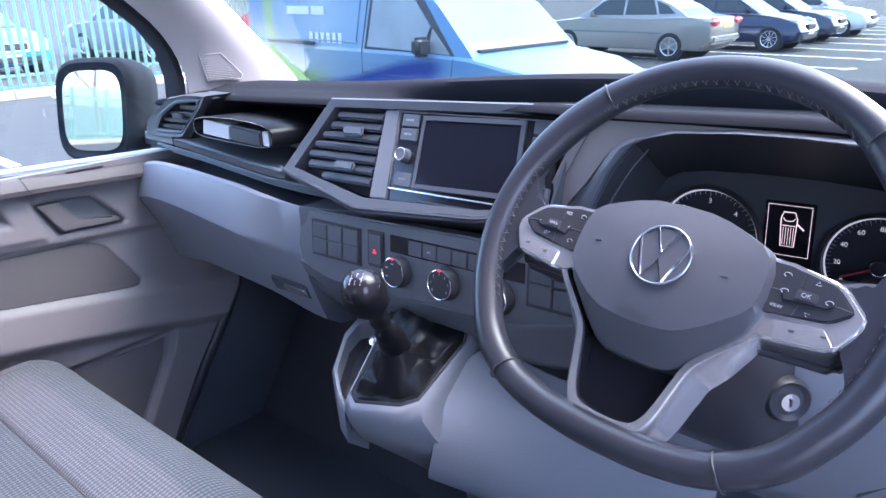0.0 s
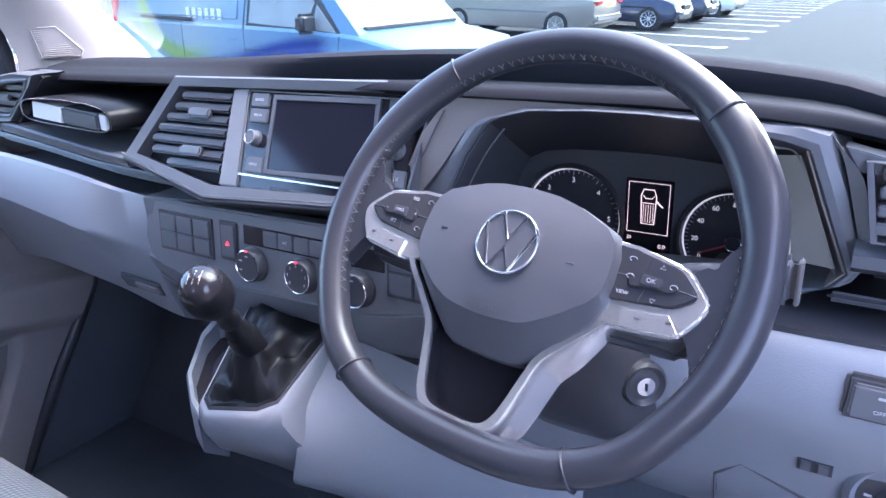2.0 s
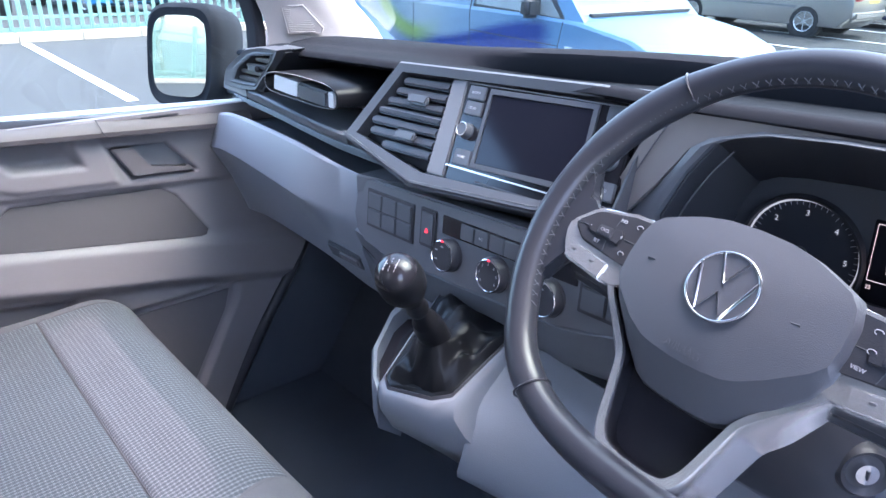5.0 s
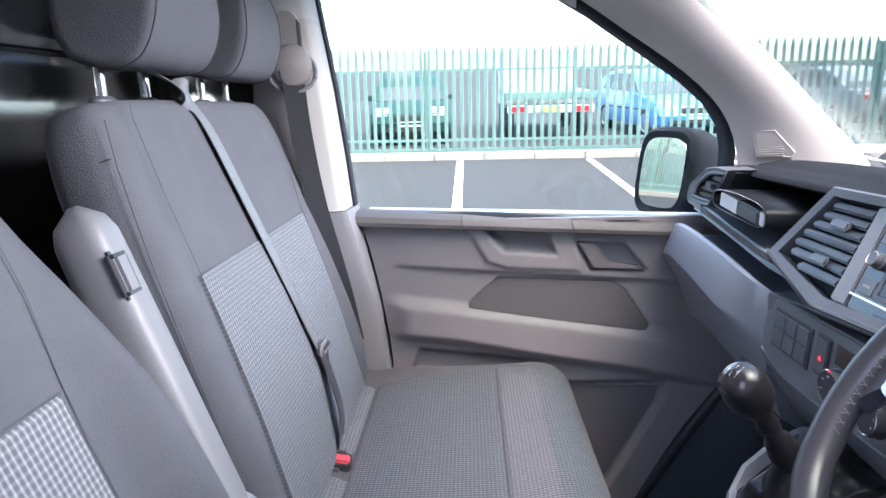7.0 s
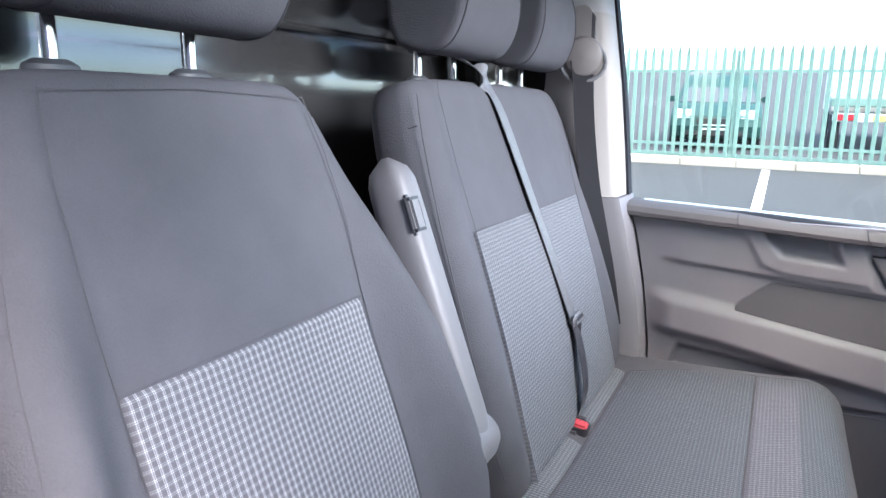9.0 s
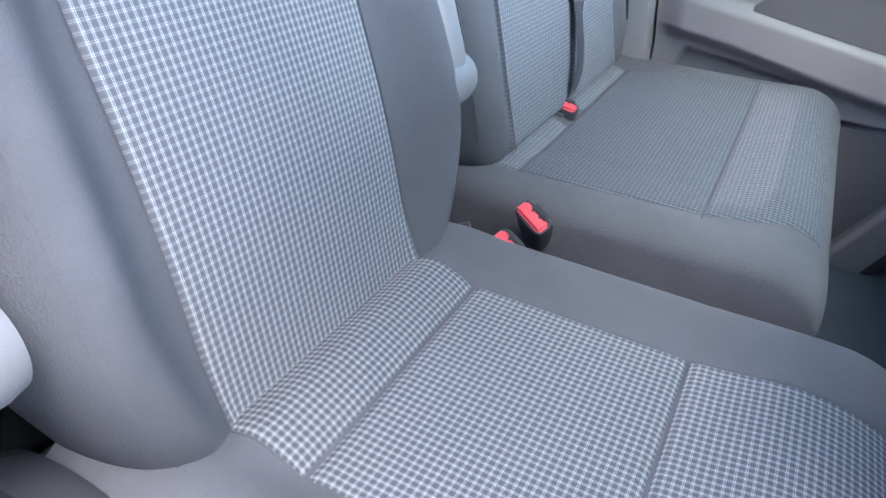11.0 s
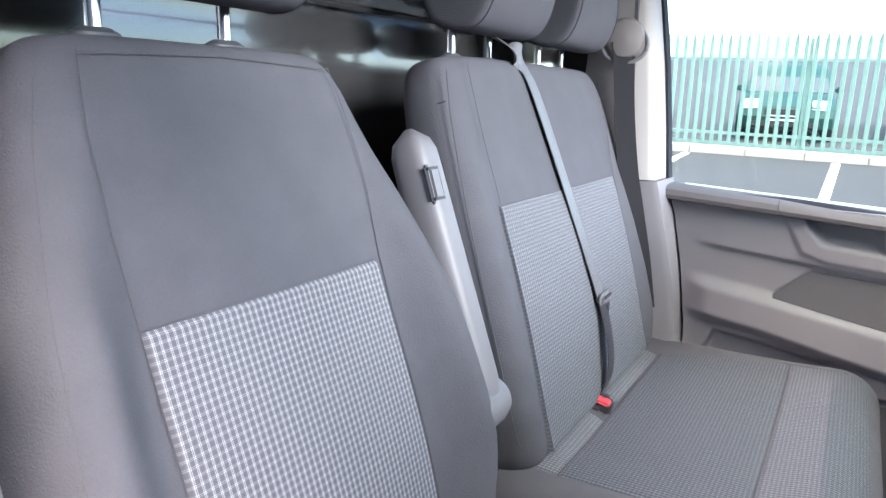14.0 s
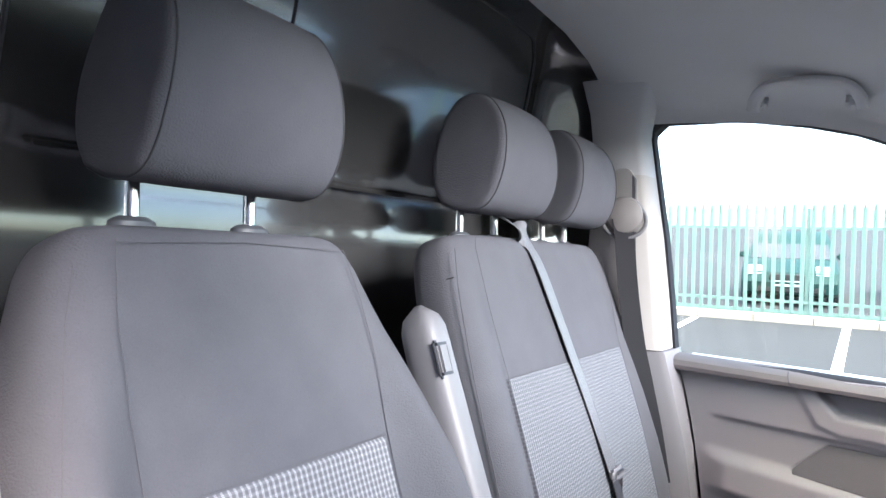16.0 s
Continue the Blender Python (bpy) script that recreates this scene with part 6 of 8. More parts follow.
class Cushion:
    """A seat cushion: heights over a plan from x0 to x1 and y0 to y1."""
    def __init__(self, x0, x1, y0, y1, z, bottom, sides, waves, rise=0.0, corner=0.06):
        self.x0, self.x1, self.y0, self.y1, self.z, self.bottom = x0, x1, y0, y1, z, bottom
        self.sides, self.waves, self.rise, self.corner = sides, waves, rise, corner

    def top(self, x, y):
        cx, hw = (self.x0 + self.x1) / 2, (self.x1 - self.x0) / 2
        s = abs(x - cx) / hw
        h = self.z + self.rise * (y - self.y0) / (self.y1 - self.y0)
        h += self.sides * smooth(0.58, 0.80, s)
        h += sum(a * math.exp(-((y - c) / w) ** 2) for a, c, w in self.waves) * (1 - smooth(0.55, 0.80, s) * 0.8)
        return h

    def place(self, x, y, off=0.0):
        return Vector((x, y, self.top(x, y) + off - self.fall(x, y)))

    def fall(self, x, y):
        f = 0.0
        for d, r in ((x - self.x0, 0.05), (self.x1 - x, 0.05), (self.y1 - y, self.corner)):
            t = max(0.0, (r - d) / r)
            f += r * 0.9 * (1 - math.sqrt(max(0.0, 1 - min(1.0, t) ** 2)))
        return f

    def body(self, nx=80, ny=110):
        bm = bmesh.new()
        def warp(t):
            return 0.5 - 0.5 * math.cos(math.pi * t) if True else t
        grid = []
        for i in range(ny + 1):
            y = lerp(self.y0, self.y1, math.sin(math.pi / 2 * i / ny) ** 0.9)
            row = []
            for j in range(nx + 1):
                row.append(self.place(lerp(self.x0, self.x1, warp(j / nx)), y))
            grid.append(row)
        h, w = len(grid), len(grid[0])
        a = [[bm.verts.new(p) for p in r] for r in grid]
        for i in range(h - 1):
            for j in range(w - 1):
                bm.faces.new((a[i][j], a[i][j + 1], a[i + 1][j + 1], a[i + 1][j]))
        rim = [a[0][j] for j in range(w)] + [a[i][-1] for i in range(1, h)] + [a[-1][j] for j in range(w - 2, -1, -1)] + [a[i][0] for i in range(h - 2, 0, -1)]
        last = rim
        c = Vector(((self.x0 + self.x1) / 2, (self.y0 + self.y1) / 2, 0))
        for z, m in ((0.45, 1.003), (0.15, 0.995), (0.0, 0.97)):
            ring = []
            for v in rim:
                p = v.co
                ring.append(bm.verts.new((lerp(c.x, p.x, m), lerp(c.y, p.y, m), lerp(self.bottom, p.z, z))))
            for k in range(len(ring)):
                q = (k + 1) % len(ring)
                bm.faces.new((last[k], last[q], ring[q], ring[k]))
            last = ring
        bm.faces.new(last)
        return bm

    def insert(self, x0, x1, y0, y1, off=0.0022, nx=70, ny=60):
        bm = bmesh.new()
        def edge(i, j):
            u, w = i / ny, j / nx
            return min(smooth(0, 0.02, u), smooth(0, 0.02, 1 - u), smooth(0, 0.012, w), smooth(0, 0.012, 1 - w))
        def across(i, j):
            y = lerp(y0, y1, i / ny)
            return lerp(curve_at(x0, y) if type(x0) is list else x0, curve_at(x1, y) if type(x1) is list else x1, j / nx)
        grid = [[self.place(across(i, j), lerp(y0, y1, i / ny), off * (1.25 * edge(i, j) - 0.25)) for j in range(nx + 1)] for i in range(ny + 1)]
        # length along the curve keeps the weave square
        run = [0.0]
        for i in range(ny):
            run.append(run[-1] + (grid[i + 1][nx // 2] - grid[i][nx // 2]).length)
        return patch(bm, grid, lambda i, j: (across(i, j), run[i]))

    def seam(self, pts, r=0.0005):
        out = []
        for (xa, ya), (xb, yb) in zip(pts, pts[1:]):
            out += [self.place(lerp(xa, xb, k / 10), lerp(ya, yb, k / 10), 0.0004) for k in range(10)]
        out.append(self.place(*pts[-1], 0.0004))
        return tube(out, r, 5)


def headrest(owner, cx, cy, z0, z1, hw, slope, post, post_z):
    """A padded headrest on two bright posts: a wide front panel between two leaf-shaped side gussets, piped along the joins."""
    h = z1 - z0
    prof = arc_path([(-0.030, 0.06), (0.012, 0.0), (0.052, 0.035), (0.072, 0.18), (0.078, 0.42), (0.066, 0.70), (0.040, 0.90), (0.008, 0.995), (-0.030, 0.97), (-0.052, 0.80), (-0.060, 0.50), (-0.050, 0.22), (-0.030, 0.06)], 5)[:-1]
    def ring(u, k):
        out = []
        for p in prof:
            t = p.y
            y = 0.008 + (p.x - 0.008) * k
            v = 0.5 + (t - 0.5) * lerp(k, 1.0, 0.35)
            w = hw * lerp(1.02, 0.90, smooth(0.2, 1.0, t))
            out.append(Vector((cx + u * w, cy - slope * v * h + y + 0.006 * (1 - u * u) * (p.x > 0), z0 + v * h)))
        return out
    edge = ((1.0, 0.80), (0.995, 0.90), (0.975, 0.965), (0.94, 1.0), (0.86, 1.012), (0.6, 1.02), (0.3, 1.025))
    rows = [ring(-u, k) for u, k in edge] + [ring(0.0, 1.025)] + [ring(u, k) for u, k in edge[::-1]]
    pad = part("headrest", loft(bmesh.new(), rows), M["fabric"], owner, "padded charcoal cloth headrest", 70)
    for u in (-0.94, 0.94):
        part("headrest_seam", tube(ring(u, 1.006), 0.0012, 5, closed=True), M["stitch"], pad)
    for s in (-1, 1):
        x = cx + s * post
        part("headrest_post", tube([(x, cy - 0.016, post_z - 0.06), (x, cy - 0.020, z0 + 0.03)], 0.0075, 14), M["chrome"], owner, "bright steel post")
        part("post_guide", lathe([(0.0, 0.0), (0.021, 0.0), (0.020, 0.006), (0.012, 0.011), (0.0, 0.011)], Matrix.Translation((x, cy - 0.017, post_z - 0.008)) @ Matrix.Diagonal((1.25, 0.8, 1, 1)), 24), M["button"], owner)


def armrest(cx, pivot, tip, side, label):
    """A folded-up armrest: a flattened, tapering pad with a release key near the tip."""
    arm = thing("armrest", tuple(pivot), label, "armrest", "driver's armrests")
    p, q = Vector(pivot), Vector(tip)
    ax = (q - p).normalized()
    fw = Vector((0, ax.z, -ax.y))
    bm = bmesh.new()
    rings = []
    L = (q - p).length
    for i in range(25):
        t = i / 24
        e = max(0.0, (t - 0.90) / 0.10)
        b = max(0.0, (0.12 - t) / 0.12)
        k = math.sqrt(max(0.03, 1 - e * e)) * (1 - 0.25 * b * b)
        hw, hd = (0.025 if side < 0 else 0.029) * k, lerp(0.036, 0.027, t) * k
        c = p + ax * L * t
        rings.append([c + Vector((hw * math.copysign(abs(math.cos(a)) ** 0.62, math.cos(a)), 0, 0)) + fw * hd * math.copysign(abs(math.sin(a)) ** 0.62, math.sin(a)) for a in [2 * math.pi * n / 28 for n in range(28)]])
    pad = part("arm_pad", loft(bm, rings), M["arm"], arm, "grey vinyl armrest pad", 60)
    part("arm_seam", tube([r[17 if side < 0 else 4] for r in rings[1:-1]], 0.0013, 5), M["stitch"], pad)
    part("pivot_cover", lathe([(0.0, -0.034), (0.030 if side < 0 else 0.038, -0.034), (0.033 if side < 0 else 0.041, -0.02), (0.033 if side < 0 else 0.041, 0.02), (0.030 if side < 0 else 0.038, 0.034), (0.0, 0.034)], Matrix.Translation(p + Vector((0, 0, 0.01))) @ Matrix.Rotation(radians(90), 4, "Y"), 30), M["arm"], arm)
    kc = p + ax * (L * 0.80) + fw * 0.0245 + Vector((0.011 if side < 0 else -0.022, 0, 0))
    turn = Matrix((Vector((1, 0, 0)), ax, -fw)).transposed().to_4x4()
    k = part("release_frame", box(kc, (0.030, 0.050 if side < 0 else 0.030, 0.010), 0.004, 2, turn), M["black"], arm, "black key frame")
    part("release_key", box(kc + fw * 0.0025, (0.026, 0.040 if side < 0 else 0.024, 0.010), 0.003, 2, turn), M["arm"], k, "pale grey release key")
    part("key_groove", box(kc + fw * 0.0074 + Vector((-0.006, 0, 0)), (0.0012, 0.032 if side < 0 else 0.018, 0.0012), 0.0, 2, turn), M["panel"], k)
    return arm


# driver's seat
ds = thing("driver_seat", (0.44, 0.40, 0.60), "charcoal cloth driver's seat with checked inserts", "seat")
DB = Backrest(0.44, 0.262, 0.958, 0.315, 0.685, [(0.0, 0.205), (0.06, 0.240), (0.20, 0.278), (0.34, 0.272), (0.46, 0.252), (0.58, 0.218), (0.685, 0.190)], [(0.0, 0.020), (0.08, 0.046), (0.22, 0.066), (0.36, 0.058), (0.50, 0.028), (0.60, 0.006), (0.685, 0.0)], 0.125, 0.60)
db = part("backrest", DB.body(), M["fabric"], ds, "plain charcoal cloth backrest", 70)
VX = 0.437
part("check_panel", DB.insert(-0.158, 0.157, 0.018, VX), M["check"], db, "grey and white checked cloth", 80)
for pts in ([(-0.160, 0.01), (-0.161, VX + 0.002), (0.159, VX + 0.002), (0.160, 0.01)], [(-0.161, VX + 0.002), (-0.163, 0.52), (-0.160, 0.60), (-0.150, 0.664)], [(0.159, VX + 0.002), (0.163, 0.52), (0.160, 0.60), (0.150, 0.664)]):
    part("seam", DB.seam(pts), M["seam"], db)
part("seam", DB.seam([(-0.150, 0.662), (0.0, 0.668), (0.150, 0.662)]), M["seam"], db)
for s in (-1, 1):
    part("side_seam", tube([DB.edge(s, v) for v in [0.05 + 0.595 * k / 24 for k in range(25)]], 0.0007, 5), M["seam"], db)
DC = Cushion(0.170, 0.712, 0.16, 0.815, 0.984, 0.80, 0.022, [(0.018, 0.285, 0.035), (-0.006, 0.335, 0.009), (-0.003, 0.580, 0.008), (0.012, 0.68, 0.06)], 0.010, 0.10)
dc = part("cushion", DC.body(), M["fabric"], ds, "plain charcoal cloth cushion", 70)
for y0, y1 in ((0.225, 0.334), (0.336, 0.579), (0.581, 0.775)):
    part("check_panel", DC.insert(0.282, 0.600, y0, y1), M["check_mid"], dc, "grey and white checked cloth", 80)
for y in (0.335, 0.580):
    part("seam", DC.seam([(0.282, y), (0.600, y)]), M["seam"], dc)
for x in (0.281, 0.601):
    part("seam", DC.seam([(x, 0.225), (x, 0.335), (x, 0.58), (x, 0.775)]), M["seam"], dc)
headrest(ds, 0.436, -0.011, 1.648, 1.850, 0.126, -0.12, 0.078, 1.612)
part("seat_base", prism([(0.22, 0.22), (0.68, 0.22), (0.66, 0.72), (0.24, 0.72)], "z", 0.60, 0.81, 0.02), M["black"], ds, "black seat pedestal")
part("recliner_cover", lathe([(0.0, -0.02), (0.055, -0.018), (0.062, 0.0), (0.055, 0.018), (0.0, 0.022)], Matrix.Translation((0.715, 0.195, 0.965)) @ Matrix.Rotation(radians(90), 4, "Y") @ Matrix.Diagonal((0.75, 1.5, 1, 1)), 30), M["black"], ds, "dark hinge cover")
armrest(0.150, (0.178, 0.222, 1.165), (0.178, 0.100, 1.520), -1, "grey vinyl armrest folded up between the seats")
armrest(0.735, (0.760, 0.205, 1.150), (0.778, 0.152, 1.515), 1, "grey vinyl armrest folded up on the door side")

# passenger bench
bs = thing("passenger_bench", (-0.37, 0.40, 0.60), "two-person charcoal bench seat with ribbed check cloth", "bench seat")
BB = Backrest(-0.352, 0.243, 1.0, 0.30, 0.660, [(0.0, 0.372), (0.10, 0.384), (0.40, 0.386), (0.56, 0.376), (0.66, 0.356)], [(0.0, 0.016), (0.1, 0.030), (0.35, 0.026), (0.55, 0.010), (0.66, 0.0)], 0.125, 0.74)
bb = part("backrest", BB.body(), M["fabric"], bs, "plain charcoal cloth backrest", 70)
VB = 0.413
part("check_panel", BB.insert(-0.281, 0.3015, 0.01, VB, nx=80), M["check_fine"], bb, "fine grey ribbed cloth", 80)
part("seam", BB.seam([(-0.282, 0.01), (-0.282, VB + 0.002), (0.302, VB + 0.002), (0.302, 0.01)]), M["seam"], bb)
part("seam", BB.seam([(0.302, VB), (0.318, 0.52), (0.310, 0.63), (0.300, 0.648)]), M["seam"], bb)
part("seam", BB.seam([(-0.282, VB), (-0.300, 0.52), (-0.300, 0.63)]), M["seam"], bb)
part("seam", tube([BB.at(curve_at(BB.widths, v) - 0.004, v, -0.012) for v in [0.05 + 0.58 * k / 20 for k in range(21)]], 0.0009, 5), M["seam"], bb)
part("seam", tube([BB.at(0.3665, 0.585, d) for d in (-0.018, -0.035, -0.055, -0.080)], 0.0009, 5), M["seam"], bb)
BC = Cushion(-0.790, 0.045, 0.13, 0.715, 0.990, 0.82, 0.004, [(0.010, 0.215, 0.030), (-0.005, 0.262, 0.008), (-0.003, 0.536, 0.008), (0.014, 0.625, 0.055)], 0.018, 0.085)
bc_ = part("cushion", BC.body(), M["fabric"], bs, "plain charcoal cloth cushion", 70)
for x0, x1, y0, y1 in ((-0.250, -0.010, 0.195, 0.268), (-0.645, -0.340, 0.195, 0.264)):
    part("roll_panel", BC.insert(x0, x1, y0, y1, nx=40, ny=24), M["check_fine"], bc_, "ribbed roll at the back, in the lit tone", 80)
FAR = [(0.195, -0.630), (0.270, -0.646), (0.375, -0.700), (0.52, -0.728), (0.690, -0.730)]
NEAR = [(0.195, -0.008), (0.270, -0.008), (0.540, -0.022), (0.690, -0.058)]
# same cloth as the backrest, with shade in its colour
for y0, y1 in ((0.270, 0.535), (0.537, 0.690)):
    part("check_panel", BC.insert(FAR, NEAR, y0, y1, nx=80), M["check_shaded"], bc_, "fine grey ribbed cloth", 80)
for y, x0 in ((0.269, -0.646), (0.536, -0.729)):
    part("seam", BC.seam([(x0, y), (-0.012, y)], 0.0010), M["stitch"], bc_)
for side in (FAR, NEAR):
    part("seam", BC.seam([(x, y) for y, x in side[1:]]), M["seam"], bc_)
part("notch", box((-0.284, 0.226, 0.990), (0.056, 0.064, 0.026), 0.010, 3), M["fabric"], bc_, "plain cloth at the buckle")
headrest(bs, -0.184, 0.005, 1.665, 1.865, 0.119, -0.12, 0.066, 1.628)
headrest(bs, -0.545, 0.005, 1.665, 1.865, 0.119, -0.12, 0.066, 1.628)
part("seat_base", prism([(-0.74, 0.20), (0.0, 0.20), (-0.02, 0.58), (-0.72, 0.58)], "z", 0.60, 0.83, 0.02), M["black"], bs, "black bench pedestal")


# belts and buckles
def strap(pts, width, side, bm=None, thick=0.0014):
    """A flat webbing strap along pts; side gives its width direction at each point."""
    path = arc_path(pts, 8)
    bm = bm or bmesh.new()
    s = Vector(side).normalized()
    grid = []
    for i, p in enumerate(path):
        d = (path[min(i + 1, len(path) - 1)] - path[max(i - 1, 0)]).normalized()
        w = (s - d * s.dot(d)).normalized()
        grid.append([p + w * width * k / 4 for k in (-2, -1, 0, 1, 2)])
    return sheet(bm, grid, thick)


def buckle(name, top, axis, along, label):
    """A buckle whose red face sits at top, looks along axis and is long along the other direction."""
    q, ax = Vector(top), Vector(axis).normalized()
    X = (Vector(along) - ax * ax.dot(Vector(along))).normalized()
    turn = Matrix((X, ax.cross(X), ax)).transposed().to_4x4()
    at = Matrix.Translation(q) @ turn
    b = thing(name, tuple(q - ax * 0.16), label, "buckle", "belt buckles")
    bm = bmesh.new()
    loft(bm, [[at @ Vector((x, y, z)) for x, y in rrect(hw, hh, 4, 24)] for z, hw, hh in ((-0.080, 0.016, 0.009), (-0.070, 0.021, 0.013), (-0.035, 0.026, 0.0155), (-0.006, 0.0285, 0.0165), (-0.001, 0.0265, 0.0145))])
    body = part("buckle_body", bm, M["black"], b, "", 50)
    part("release", box(at @ Vector((0.0, -0.002, 0.0015)), (0.049, 0.020, 0.008), 0.0035, 3, turn), M["red"], body, "red release button")
    part("slot", box(at @ Vector((0.002, 0.0105, 0.0025)), (0.030, 0.009, 0.007), 0.002, 2, turn), M["black"], body)
    for u in (-0.006, 0.008):
        part("slot", box(at @ Vector((u, 0.0045, 0.0038)), (0.005, 0.007, 0.004), 0.001, 2, turn), M["black"], body)
    part("stem", tube([q - ax * 0.16, q - ax * 0.07], 0.013, 8, flat=0.5), M["black"], b)
    return b


cb = thing("centre_seat_belt", (-0.37, 0.20, 1.0), "dark grey webbing belt lying across the bench backrest", "seat belt")
pb = [BB.front(x, v, 0.004 + o) for x, v, o in ((0.090, 0.652, -0.004), (0.066, 0.60, 0.002), (0.037, 0.49, 0.003), (0.019, 0.36, 0.002), (0.012, 0.26, 0.003), (0.004, 0.195, 0.006))]
part("webbing", strap([(-0.180, -0.045, 1.69), (-0.200, 0.0, 1.675), (-0.225, 0.045, 1.648), *pb], 0.046, (1, 0, 0.25)), M["belt"], cb)
part("guide_loop", box((-0.180, -0.035, 1.678), (0.085, 0.030, 0.020), 0.006, 3), M["panel"], cb, "dark plastic belt guide")
tp = pb[-1]
tg = part("tongue", box(tp + Vector((0, 0.006, 0.0)), (0.056, 0.014, 0.024), 0.006, 3), M["arm"], cb, "pale grey belt tongue")
part("tongue_slot", box(tp + Vector((0, 0.0125, 0.004)), (0.040, 0.004, 0.008), 0.002, 2), M["black"], tg)
part("tongue_plate", box(tp + Vector((-0.019, 0.008, -0.034)), (0.020, 0.003, 0.040), 0.001), M["chrome"], tg)
part("lower_webbing", strap([tp + Vector((0.0, 0.002, -0.004)), tp + Vector((0.006, 0.022, -0.06)), tp + Vector((0.020, 0.038, -0.12)), tp + Vector((0.034, 0.034, -0.17)), tp + Vector((0.046, 0.016, -0.205))], 0.036, (1, 0, 0)), M["black"], cb)
buckle("belt_buckle", (-0.285, 0.242, 1.014), (0.35, 0.10, 0.93), (0.05, 1.0, -0.10), "black belt buckle with red button in the bench")
buckle("belt_buckle", (0.098, 0.336, 0.992), (0.55, 0.06, 0.72), (0.35, 0.85, -0.34), "black belt buckle with red button between the seats")
low_buckle = buckle("belt_buckle", (0.130, 0.320, 0.957), (0.55, 0.06, 0.72), (0.35, 0.85, -0.34), "black belt buckle with red button beside the driver's seat")
part("anchor_strap", strap([(0.160, 0.262, 0.988), (0.165, 0.283, 0.955)], 0.022, (0.3, 0.8, 0.3)), M["strip"], low_buckle, "pale grey belt anchor")

wb = thing("passenger_seat_belt", (-0.755, 0.09, 1.1), "dark grey webbing belt hanging from the pillar guide", "seat belt")
gm = Matrix.Translation((-0.690, 0.106, 1.700)) @ Vector((1, 0.35, 0)).to_track_quat("Z", "Y").to_matrix().to_4x4()
gd = part("pillar_guide", lathe([(0.0, -0.014), (0.040, -0.012), (0.046, 0.0), (0.040, 0.012), (0.028, 0.017), (0.0, 0.019)], gm, 32), M["taupe"], wb, "grey swivelling belt guide")
part("guide_rim", tube([gm @ Vector((0.050 * math.cos(t), 0.042 * math.sin(t) - 0.012, 0.002)) for t in [2 * math.pi * k / 28 for k in range(28)]], 0.005, 8, closed=True), M["strip"], gd)
part("webbing", strap([(-0.676, 0.104, 1.695), (-0.684, 0.110, 1.65), (-0.686, 0.122, 1.536), (-0.688, 0.142, 1.408), (-0.690, 0.166, 1.305), (-0.694, 0.190, 1.20), (-0.705, 0.21, 1.08)], 0.047, (-0.5, 0.86, 0)), M["webbing"], wb)

# ---- outside ----
OUT = Matrix.Rotation(radians(3.2), 4, "Y")   # the car park falls away from the fence
M.update(
    asphalt=material("asphalt", (0.052, 0.054, 0.055), 0.95, grain=(160, 0.5), blotch=0.22, scale=0.7, spec=0.12),
    line=material("road_line", (0.75, 0.75, 0.73), 0.7, grain=(90, 0.2), blotch=0.12, scale=5),
    kerb=material("kerb_concrete", (0.34, 0.30, 0.245), 0.85, grain=(90, 0.3), blotch=0.15, scale=2),
    fence=material("fence_green", (0.150, 0.250, 0.215), 0.45, grain=(60, 0.05), blotch=0.12, scale=4),
    tyre=material("tyre", (0.02, 0.02, 0.02), 0.8, grain=(300, 0.3)),
    tint=material("car_glass", (0.07, 0.08, 0.085), 0.12, grain=(10, 0.0), blotch=0.05, spec=0.15),
    van_glass=material("van_window_glass", (0.30, 0.33, 0.35), 0.10, grain=(6, 0.0), blotch=0.35, scale=2.5, spec=0.2),
    lampglass=material("lamp_glass", (0.75, 0.78, 0.80), 0.1, grain=(40, 0.1), blotch=0.1),
    lampred=material("lamp_red", (0.55, 0.03, 0.04), 0.15, grain=(40, 0.05)),
    alloy=material("alloy", (0.55, 0.56, 0.58), 0.3, 0.8, grain=(50, 0.0)),
    plate_y=material("plate_yellow", (0.75, 0.60, 0.12), 0.4, grain=(50, 0.0)),
    plate_w=material("plate_white", (0.75, 0.75, 0.72), 0.4, grain=(50, 0.0)),
    render_wall=material("pale_wall", (0.72, 0.72, 0.70), 0.8, grain=(20, 0.2), blotch=0.08, scale=0.4),
    bark=material("bark", (0.10, 0.075, 0.055), 0.9, grain=(60, 0.6), blotch=0.3),
)


def paint(name, color, metal=0.25):
    return material(name, color, 0.28, metal, grain=(40, 0.0), blotch=0.03, coat=0.7, scale=1.0)


